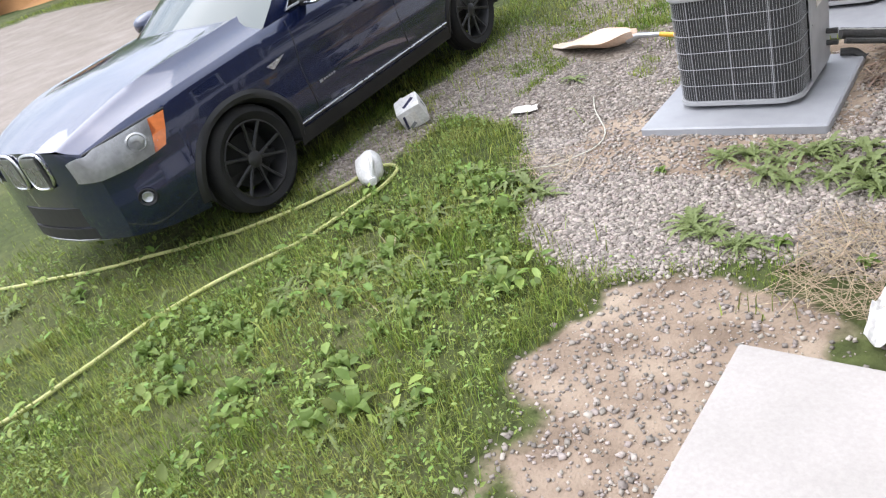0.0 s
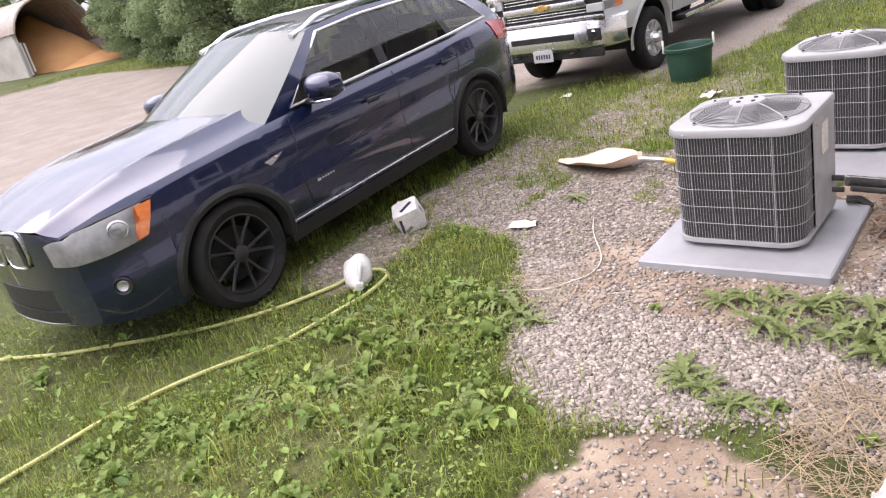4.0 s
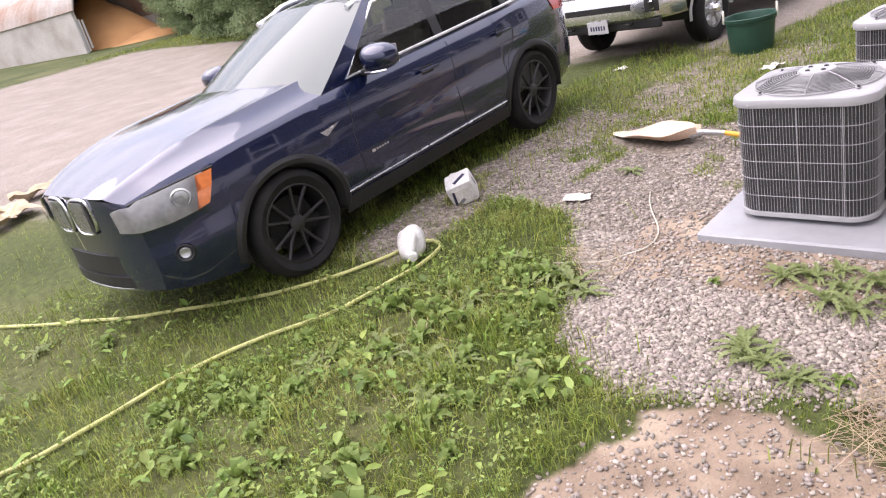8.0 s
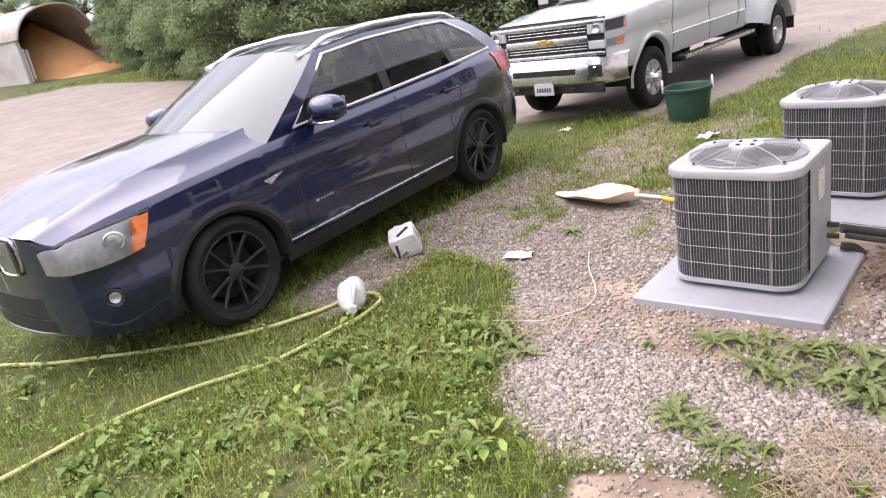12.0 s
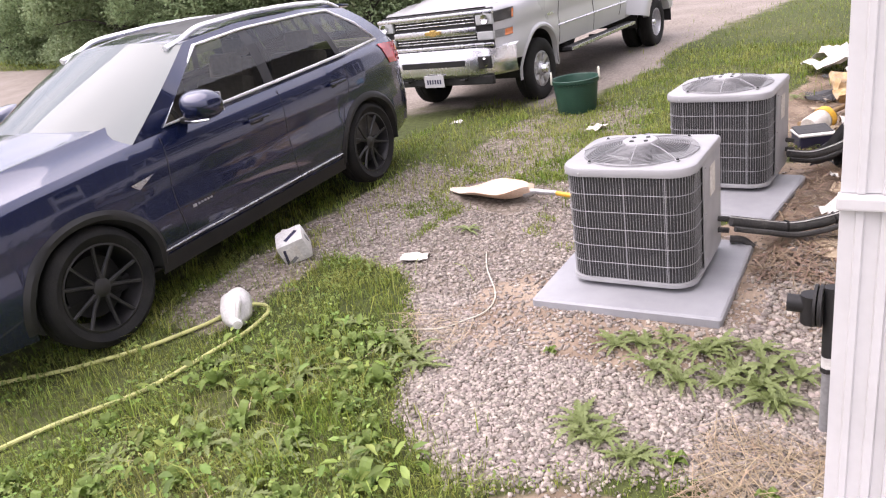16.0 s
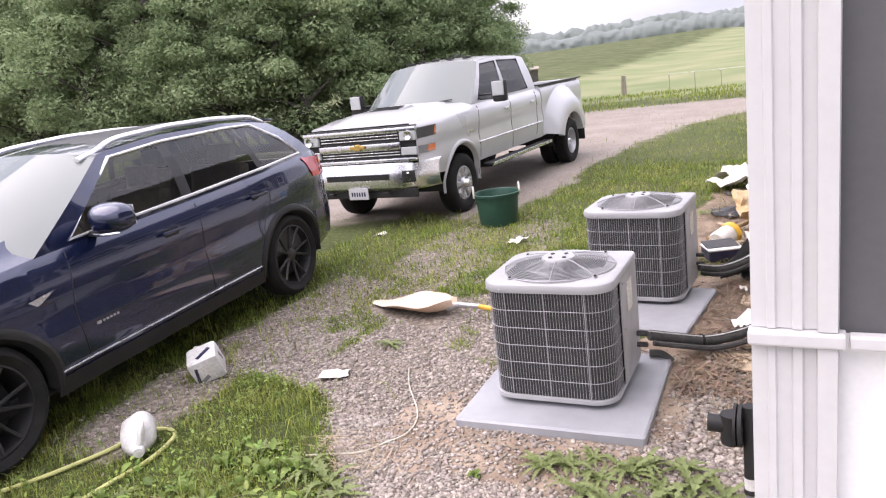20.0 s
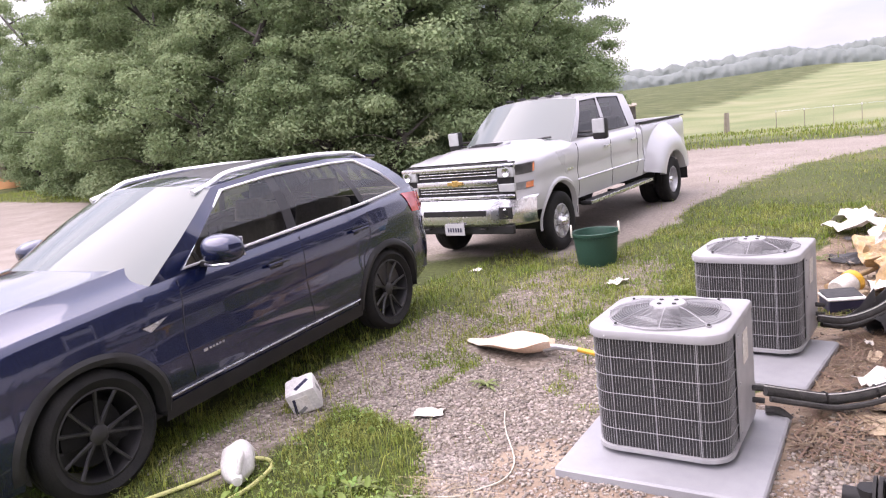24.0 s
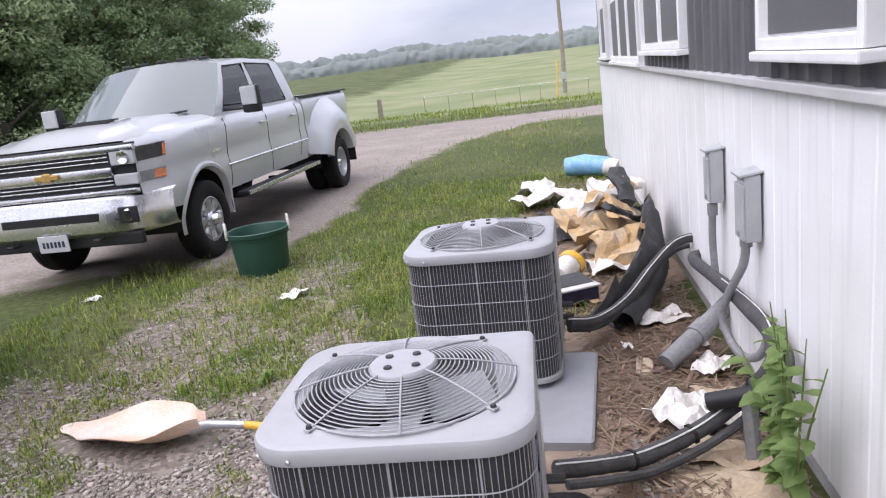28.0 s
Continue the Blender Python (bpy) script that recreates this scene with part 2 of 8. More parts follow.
M = {
    "grass": leafy("grass", (0.16, 0.232, 0.032), (0.3, 0.32, 0.085), blotch=1.6, per_piece=0.5),
    "vine_leaf": leafy("vine_leaf", (0.2, 0.3, 0.09), (0.3, 0.39, 0.15), blotch=4, per_piece=0.4, trans=0.45),
    "mulch": leafy("mulch", (0.17, 0.115, 0.075), (0.26, 0.18, 0.12), per_piece=0.4, trans=0.05),
    "weed": leafy("weed", (0.17, 0.26, 0.05), (0.26, 0.335, 0.1), blotch=4, per_piece=0.45),
    "dandelion": leafy("dandelion", (0.22, 0.275, 0.095), (0.3, 0.35, 0.15), blotch=5, per_piece=0.35),
    "straw": leafy("straw", (0.4, 0.32, 0.21), (0.3, 0.22, 0.14), per_piece=0.3, trans=0.15),
    "leaf": leafy("leaf", (0.22, 0.295, 0.145), (0.3, 0.37, 0.2), blotch=0.35, per_piece=0.28, trans=0.5, rough=0.8),
    # far foliage, greyed and lightened to carry the distance haze in its colour
    "farleaf_haze": leafy("farleaf_haze", (0.25, 0.285, 0.265), (0.3, 0.335, 0.315), blotch=0.1, per_piece=0.05, trans=0.5),
    "bark": material("bark", (0.05, 0.045, 0.038), (0.09, 0.08, 0.07), rough=0.9, grain=25, blotch=4, bump=0.7),
    "stone": material("stone", (0.35, 0.305, 0.265), (0.25, 0.215, 0.185), rough=0.85, grain=60, blotch=30, bump=0.3, per_piece=0.45),
    "skirt": material("skirt", (0.8, 0.795, 0.785), (0.68, 0.675, 0.64), rough=0.5, grain=90, blotch=1.3, bump=0.04, lo=0.45, hi=0.8, speck=0.12, third=(0.46, 0.47, 0.4), third_at=(1, 5, 0.22), third_most=0.3),
    "vinyl": material("vinyl", (0.8, 0.795, 0.785), (0.7, 0.695, 0.68), rough=0.4, grain=50, blotch=5, bump=0.02, lo=0.5, hi=0.8, speck=0.08),
    "siding": material("siding", (0.085, 0.083, 0.088), (0.12, 0.118, 0.12), rough=0.42, grain=60, blotch=2, bump=0.03, spec=0.4, speck=0.2),
    "white_trim": material("white_trim", (0.52, 0.51, 0.505), (0.47, 0.46, 0.45), rough=0.45, grain=50, blotch=5, bump=0.03, lo=0.5, hi=0.8, speck=0.1),
    "concrete": material("concrete", (0.5, 0.49, 0.47), (0.38, 0.37, 0.35), rough=0.9, grain=120, blotch=4, bump=0.15),
    "slab": material("slab", (0.37, 0.34, 0.315), (0.325, 0.3, 0.275), rough=0.8, grain=90, blotch=2.5, bump=0.08, speck=0.3),
    "pad": material("pad", (0.32, 0.325, 0.34), (0.27, 0.275, 0.29), rough=0.55, grain=140, blotch=5, bump=0.05, speck=0.2),
    "ac_grey": material("ac_grey", (0.345, 0.345, 0.35), (0.3, 0.3, 0.305), rough=0.42, grain=120, blotch=6, bump=0.01, speck=0.08),
    "ac_wire": material("ac_wire", (0.36, 0.36, 0.365), (0.3, 0.3, 0.31), rough=0.4, grain=60, blotch=10, bump=0.0),
    "ac_coil": material("ac_coil", (0.022, 0.022, 0.024), (0.036, 0.036, 0.036), rough=0.6, grain=200, blotch=20, bump=0.4),
    "car_paint": material("car_paint", (0.005, 0.010, 0.042), (0.006, 0.012, 0.048), rough=0.25, metal=0.45, grain=600, blotch=1.0, bump=0.0, coat=1.0, rvar=0.04),
    "black_plastic": material("black_plastic", (0.012, 0.012, 0.013), (0.022, 0.021, 0.02), spec=0.35, rough=0.55, grain=150, blotch=8, bump=0.06),
    "rubber": material("rubber", (0.009, 0.009, 0.009), (0.02, 0.019, 0.017), spec=0.25, rough=0.85, grain=80, blotch=7, bump=0.2),
    "black_rim": material("black_rim", (0.01, 0.01, 0.011), (0.018, 0.017, 0.017), rough=0.42, grain=60, blotch=9, bump=0.0),
    "chrome": material("chrome", (0.75, 0.75, 0.76), (0.68, 0.68, 0.69), rough=0.27, metal=1.0, grain=60, blotch=6, bump=0.0, rvar=0.05),
    "white_paint": material("white_paint", (0.45, 0.45, 0.46), (0.39, 0.39, 0.395), rough=0.3, grain=200, blotch=1.4, bump=0.0, coat=0.8, lo=0.5, hi=0.85, rvar=0.06, speck=0.05),
    "dark_glass": glass("dark_glass", (0.62, 0.66, 0.64), 0.55),
    # most of the sky's reflection here is painted by the even pale layer
    "windscreen": glass("windscreen", (0.82, 0.92, 0.89), 0.6, ior=1.6, sky_film=0.8),
    "lens_haze": material("lens_haze", (0.42, 0.42, 0.41), (0.3, 0.3, 0.3), rough=0.3, grain=30, blotch=12, bump=0.0, coat=1.0),
    "bright_trim": material("bright_trim", (0.82, 0.82, 0.83), (0.75, 0.75, 0.76), rough=0.32, metal=0.55, grain=60, blotch=6, bump=0.0),
    "window_glass": glass("window_glass", (0.7, 0.75, 0.75), 0.5),
    "lamp_glass": glass("lamp_glass", (0.95, 0.95, 0.95), 0.85, 0.05),
    "interior": material("interior", (0.05, 0.048, 0.045), (0.08, 0.075, 0.07), rough=0.8, grain=40, blotch=4, bump=0.05),
    "beige": material("beige", (0.36, 0.31, 0.25), (0.3, 0.26, 0.2), rough=0.7, grain=40, blotch=4, bump=0.05),
    "amber": material("amber", (0.72, 0.2, 0.05), (0.6, 0.16, 0.04), rough=0.2, grain=30, blotch=8, bump=0.0, coat=1.0),
    "red_lens": material("red_lens", (0.5, 0.02, 0.02), (0.4, 0.015, 0.02), rough=0.2, grain=30, blotch=8, bump=0.0, coat=1.0),
    "gold": material("gold", (0.62, 0.42, 0.14), (0.55, 0.36, 0.12), rough=0.3, metal=0.8, grain=60, blotch=12, bump=0.0),
    "sand": material("sand", (0.52, 0.27, 0.11), (0.44, 0.22, 0.09), rough=0.95, grain=30, blotch=0.8, bump=0.4),
    "barn_tin": material("barn_tin", (0.36, 0.33, 0.3), (0.24, 0.15, 0.1), rough=0.75, grain=8, blotch=0.35, bump=0.1),
    "barn_wall": material("barn_wall", (0.5, 0.48, 0.44), (0.36, 0.33, 0.29), rough=0.9, grain=10, blotch=0.6, bump=0.2),
    "bucket_green": material("bucket_green", (0.012, 0.055, 0.036), (0.018, 0.07, 0.045), rough=0.5, grain=80, blotch=6, bump=0.05),
    "rope": material("rope", (0.55, 0.53, 0.45), (0.42, 0.4, 0.33), rough=0.9, grain=120, blotch=20, bump=0.4),
    "hose": material("hose", (0.52, 0.52, 0.19), (0.42, 0.42, 0.17), rough=0.55, grain=90, blotch=9, bump=0.1),
    "white_plastic": material("white_plastic", (0.66, 0.65, 0.63), (0.52, 0.5, 0.47), rough=0.4, grain=60, blotch=9, bump=0.05),
    "navy": material("navy", (0.02, 0.02, 0.05), (0.03, 0.03, 0.07), rough=0.4, grain=60, blotch=9, bump=0.0),
    "scoop": material("scoop", (0.66, 0.57, 0.49), (0.62, 0.4, 0.26), rough=0.5, grain=60, blotch=3, bump=0.06, lo=0.4, hi=0.7),
    "yellow": material("yellow", (0.75, 0.42, 0.04), (0.65, 0.36, 0.04), rough=0.5, grain=60, blotch=9, bump=0.04),
    "wood": material("wood", (0.42, 0.3, 0.17), (0.34, 0.23, 0.12), rough=0.7, grain=30, blotch=6, bump=0.2),
    "weathered": material("weathered", (0.3, 0.26, 0.21), (0.22, 0.19, 0.15), rough=0.9, grain=30, blotch=4, bump=0.4),
    "cardboard": material("cardboard", (0.5, 0.4, 0.28), (0.42, 0.32, 0.21), rough=0.9, grain=60, blotch=7, bump=0.15),
    "insulation": material("insulation", (0.045, 0.044, 0.043), (0.075, 0.072, 0.068), rough=0.9, grain=70, blotch=14, bump=0.4),
    "pvc_grey": material("pvc_grey", (0.24, 0.24, 0.24), (0.19, 0.19, 0.19), rough=0.5, grain=60, blotch=8, bump=0.05),
    "box_grey": material("box_grey", (0.4, 0.41, 0.41), (0.33, 0.34, 0.34), rough=0.5, grain=80, blotch=8, bump=0.02, speck=0.1),
    "blue_bag": material("blue_bag", (0.16, 0.38, 0.6), (0.3, 0.5, 0.66), rough=0.4, grain=40, blotch=9, bump=0.3),
    "paper": material("paper", (0.72, 0.7, 0.66), (0.6, 0.56, 0.5), rough=0.85, grain=60, blotch=9, bump=0.2),
    "foam": material("foam", (0.58, 0.38, 0.17), (0.5, 0.4, 0.28), rough=0.9, grain=50, blotch=12, bump=0.5),
    "tarp": material("tarp", (0.035, 0.035, 0.037), (0.06, 0.06, 0.06), rough=0.7, grain=30, blotch=6, bump=0.4),
    "silver": material("silver", (0.5, 0.5, 0.51), (0.4, 0.4, 0.41), rough=0.35, metal=0.7, grain=60, blotch=6, bump=0.03),
}


# ---------------------------------------------------------------- builders
def mesh_from(bm, name):
    me = bpy.data.meshes.new(name)
    bm.normal_update()
    bm.to_mesh(me)
    bm.free()
    return me


def part(name, bm, mat, parent=None, label="", smooth=False, kind=""):
    """One mesh object under a thing or a part."""
    me = bm if isinstance(bm, bpy.types.Mesh) else mesh_from(bm, name)
    if mat is not None:
        me.materials.clear()
        me.materials.append(M[mat] if isinstance(mat, str) else mat)
    if smooth:
        me.polygons.foreach_set("use_smooth", [True] * len(me.polygons))
        me.set_sharp_from_angle(angle=radians(38))
    ob = new(name, me)
    ob.parent = parent
    return tagged(ob, label=label, kind=kind)


def thing(name, m, label, category, group="", kind=""):
    ob = new(name)
    ob.empty_display_size = 0.1
    ob.matrix_world = m
    return tagged(ob, label, category, group, kind)


def add_box(bm, c, s, bevel=0.0, rot=None):
    r = bmesh.ops.create_cube(bm, size=1.0)
    vs = r["verts"]
    bmesh.ops.scale(bm, vec=s, verts=vs)
    if bevel:
        es = list({e for v in vs for e in v.link_edges})
        out = bmesh.ops.bevel(bm, geom=es, offset=bevel, segments=2, affect="EDGES", profile=0.6)
        vs = list({v for f in out["faces"] for v in f.verts} | {v for v in vs if v.is_valid})
        seen, todo = set(vs), list(vs)
        while todo:
            for e in todo.pop().link_edges:
                for v in e.verts:
                    if v not in seen:
                        seen.add(v)
                        todo.append(v)
        vs = list(seen)
    if rot:
        bmesh.ops.rotate(bm, cent=(0, 0, 0), matrix=Euler([radians(a) for a in rot]).to_matrix(), verts=vs)
    bmesh.ops.translate(bm, vec=c, verts=vs)
    return vs


def box(c, s, bevel=0.0, rot=None):
    bm = bmesh.new()
    add_box(bm, c, s, bevel, rot)
    return bm


def add_tube(bm, pts, r, seg=8, closed=False, cap=True):
    """A round tube along points; r is one radius or one for each point."""
    pts = [Vector(p) for p in pts]
    n = len(pts)
    radii = [float(r)] * n if isinstance(r, (int, float)) else [float(q) for q in r]
    rings, up = [], None
    for i, p in enumerate(pts):
        a = pts[i - 1] if (i or closed) else p
        b = pts[(i + 1) % n] if (i < n - 1 or closed) else p
        d = (b - a).normalized()
        if up is None:
            up = Vector((0, 0, 1)) if abs(d.z) < 0.9 else Vector((1, 0, 0))
        side = d.cross(up).normalized()
        up = side.cross(d).normalized()
        rings.append([bm.verts.new(p + radii[i] * (math.cos(k * 2 * math.pi / seg) * side + math.sin(k * 2 * math.pi / seg) * up)) for k in range(seg)])
    for i in range(n if closed else n - 1):
        a, b = rings[i], rings[(i + 1) % n]
        for k in range(seg):
            bm.faces.new((a[k], a[(k + 1) % seg], b[(k + 1) % seg], b[k]))
    if cap and not closed:
        bm.faces.new(rings[0][::-1])
        bm.faces.new(rings[-1])
    return bm


def tube(pts, r, seg=8, closed=False, cap=True):
    bm = add_tube(bmesh.new(), pts, r, seg, closed, cap)
    bmesh.ops.recalc_face_normals(bm, faces=bm.faces)
    return bm


def spline(pts, steps=6):
    """A smooth line through points."""
    pts = [Vector(p) for p in pts]
    ext = [2 * pts[0] - pts[1], *pts, 2 * pts[-1] - pts[-2]]
    out = []
    for i in range(1, len(ext) - 2):
        p0, p1, p2, p3 = ext[i - 1 : i + 3]
        for k in range(steps):
            t = k / steps
            out.append(0.5 * (2 * p1 + (p2 - p0) * t + (2 * p0 - 5 * p1 + 4 * p2 - p3) * t * t + (3 * p1 - p0 - 3 * p2 + p3) * t ** 3))
    return [*out, pts[-1]]


def add_lathe(bm, profile, seg=32, m=None, cap=False):
    """Profile of (radius, height) turned about z."""
    m = m or Matrix()
    rings = []
    for r, z in profile:
        rings.append([bm.verts.new(m @ Vector((r * math.cos(2 * math.pi * k / seg), r * math.sin(2 * math.pi * k / seg), z))) for k in range(seg)])
    for a, b in zip(rings, rings[1:]):
        for k in range(seg):
            bm.faces.new((a[k], a[(k + 1) % seg], b[(k + 1) % seg], b[k]))
    if cap:
        bm.faces.new(rings[0][::-1])
        bm.faces.new(rings[-1])
    return bm


def lathe(profile, seg=32, m=None, cap=False):
    return add_lathe(bmesh.new(), profile, seg, m, cap)


def outline(w, d, r, seg=6):
    """A rectangle of w by d with round corners, anticlockwise."""
    pts = []
    for cx, cy, a0 in ((1, 1, 0), (-1, 1, 90), (-1, -1, 180), (1, -1, 270)):
        for k in range(seg + 1):
            a = radians(a0 + 90 * k / seg)
            pts.append((cx * (w / 2 - r) + r * math.cos(a), cy * (d / 2 - r) + r * math.sin(a)))
    return pts


def stack(levels, cap=True):
    """Closed outlines [(points, z), ...] of one length joined into a solid."""
    bm = bmesh.new()
    rings = [[bm.verts.new((x, y, z)) for x, y in pts] for pts, z in levels]
    n = len(rings[0])
    for a, b in zip(rings, rings[1:]):
        for k in range(n):
            bm.faces.new((a[k], a[(k + 1) % n], b[(k + 1) % n], b[k]))
    if cap:
        bm.faces.new(rings[0][::-1])
        bm.faces.new(rings[-1])
    return bm


def grid(rows, mirror=False, keep=None, solid=0.0):
    """A skin through rows of points; mirror adds the other side in x; solid gives it thickness inwards."""
    bm = bmesh.new()
    for sx in (1, -1) if mirror else (1,):
        vs = [[bm.verts.new((sx * p[0], p[1], p[2])) for p in row] for row in rows]
        for i in range(len(vs) - 1):
            for j in range(len(vs[0]) - 1):
                if keep is None or keep(i, j):
                    q = (vs[i][j], vs[i][j + 1], vs[i + 1][j + 1], vs[i + 1][j])
                    bm.faces.new(q if sx == 1 else q[::-1])
    bmesh.ops.remove_doubles(bm, verts=bm.verts, dist=1e-4)
    loose = [v for v in bm.verts if not v.link_faces]
    bmesh.ops.delete(bm, geom=loose, context="VERTS")
    bmesh.ops.recalc_face_normals(bm, faces=bm.faces)
    if solid:
        bmesh.ops.solidify(bm, geom=bm.faces[:], thickness=solid)
    return bm


def bars(name, verts, faces, mat, parent=None, label="", kind=""):
    me = bpy.data.meshes.new(name)
    me.from_pydata(verts, [], faces)
    return part(name, me, mat, parent, label, kind=kind)


def smooth_step(a, b, x):
    t = min(1.0, max(0.0, (x - a) / (b - a)))
    return t * t * (3 - 2 * t)


def curve(table, x):
    xs = [a for a, _ in table]
    return float(np.interp(x, xs, [b for _, b in table]))


def soft(table, x):
    """Smooth curve through a table, averaged over a short stretch."""
    return sum(curve(table, x + d) for d in (-0.06, -0.03, 0, 0.03, 0.06)) / 5


# ---------------------------------------------------------------- ground
def height(x, y):
    """Height of the ground: level yard, slight rise under the parked car, hill beyond the lane."""
    z = 0.015 * noise.noise((x * 0.7, y * 0.7, 0)) + 0.006 * noise.noise((x * 3.1, y * 3.1, 4))
    z += 0.06 * smooth_step(-3.5, -4.2, x) * smooth_step(1.0, 5.5, y) * smooth_step(9.0, 7.0, y)
    z += 0.05 * smooth_step(0.6, 0.05, math.hypot(max(abs(x + 1.25) - 0.5, 0), max(abs(y - 5.1) - 1.15, 0)))
    r = math.hypot(x, y)
    z -= 1.25 * smooth_step(25, 56, y) * smooth_step(-34, -14, x)
    z += 4.2 * smooth_step(58, 260, y)
    if x < -26:
        z += 0.035 * min(60.0, -26 - x) * smooth_step(60, 20, y)
    if r > 40:
        z += 0.5 * min(1.0, (r - 40) / 60) * noise.noise((x * 0.02, y * 0.02, 9))
    return z


def lane_mask(x, y):
    """1 on the gravel lane and yard, 0 on grass."""
    wob = 0.5 * noise.noise((x * 0.35, y * 0.35, 2)) + 0.25 * noise.noise((x * 1.3, y * 1.3, 5))
    # the lane past the house, bending to the east beyond the truck
    mid = -6.6 if y < 13 else -6.6 + 0.055 * (y - 13) ** 1.75
    lane = smooth_step(3.3, 2.5, abs(x - mid) + wob) * smooth_step(8.2, 10.2, y + wob) if y < 23 else 0
    far = smooth_step(1.7, 1.1, abs(y - (23.3 + 0.1 * (x + 1.5))) + wob * 0.5) if x > -8 else 0
    near_edge = -9.4 + 0.35 * max(0.0, 3.5 - y) * -1 if y < 9 else -6
    wob += 0.9 * noise.noise((x * 0.8, y * 0.8, 12)) * smooth_step(-13, -10, x)
    yard = smooth_step(near_edge, near_edge - 1.0, x + wob) * smooth_step(-46, -42, x + wob) * smooth_step(18.6, 17.4, y + 0.5 * wob) * smooth_step(-30, -26, y)
    return max(lane, far, yard)


def gravel_mask(x, y):
    """1 where loose stone lies beside the house and on the track to the car."""
    wob = 0.1 * noise.noise((x * 2.4, y * 2.4, 7)) + 0.07 * noise.noise((x * 7, y * 7, 8))
    edge = curve([(1.2, -1.0), (2.2, -1.12), (2.38, -1.31), (2.54, -1.55), (2.69, -1.73), (2.91, -1.97), (3.24, -2.22), (3.44, -2.2), (3.7, -2.5), (4.05, -2.68), (4.2, -2.85),
                  (4.33, -3.4), (4.45, -3.92), (4.7, -4.05), (5.0, -3.92), (6.2, -3.9), (8.5, -4.2), (10, -3.2)], y)
    near = smooth_step(edge - 0.1, edge + 0.1, x + wob) * smooth_step(2.5, 2.75, y + wob - 0.25 * smooth_step(-1.3, -0.7, x))
    right = curve([(3.0, 0.5), (4.9, 0.4), (5.3, -1.7), (6.5, -2.0), (8.5, -2.6), (10, -3.0)], y)
    near *= smooth_step(right + 0.2, right - 0.2, x + 2 * wob) * smooth_step(10.5, 8.5, y + 2 * wob) * (1 - 0.36 * smooth_step(5.2, 6.6, y + 4 * wob))
    under = smooth_step(0.42, 0.15, abs(x + 3.72 + 0.06 * y) + wob) * smooth_step(2.9, 3.3, y) * smooth_step(7, 6, y)
    return max(near, 0.9 * under)


def dirt_mask(x, y):
    """1 on bare, sandy soil."""
    wob = 0.25 * noise.noise((x * 1.7, y * 1.7, 17)) + 0.12 * noise.noise((x * 5, y * 5, 18))
    a = smooth_step(0.5, 0.26, math.hypot((x + 1.85) * 1.0, (y - 3.92) * 0.9) + wob)
    b = smooth_step(0.6, 0.36, math.hypot((x + 1.3) * 0.8, (y - 3.74) * 2.0) + wob)
    c = smooth_step(0.75, 0.45, math.hypot((x + 0.75) * 0.9, (y - 2.1) * 1.2) + wob)
    d = smooth_step(0.55, 0.35, abs(x + 0.5) + wob) * smooth_step(3.8, 4.3, y) * smooth_step(7.3, 6.6, y)
    e = smooth_step(0.9, 0.5, math.hypot((x + 0.6) * 0.9, (y - 9.0) * 0.4) + wob)
    f = smooth_step(-1.3, -0.9, x + wob) * smooth_step(2.3, 1.9, y + wob)
    return max(a, b, c, d, e, f)


def lines(fine_a, fine_b, step, far):
    out, v, s = [], fine_a, step
    while v > -far:
        out.append(v)
        v -= s
        s *= 1.13
    out = out[::-1]
    v = fine_a + step
    while v < fine_b:
        out.append(v)
        v += step
    s = step
    while v < far:
        out.append(v)
        v += s
        s *= 1.13
    return out


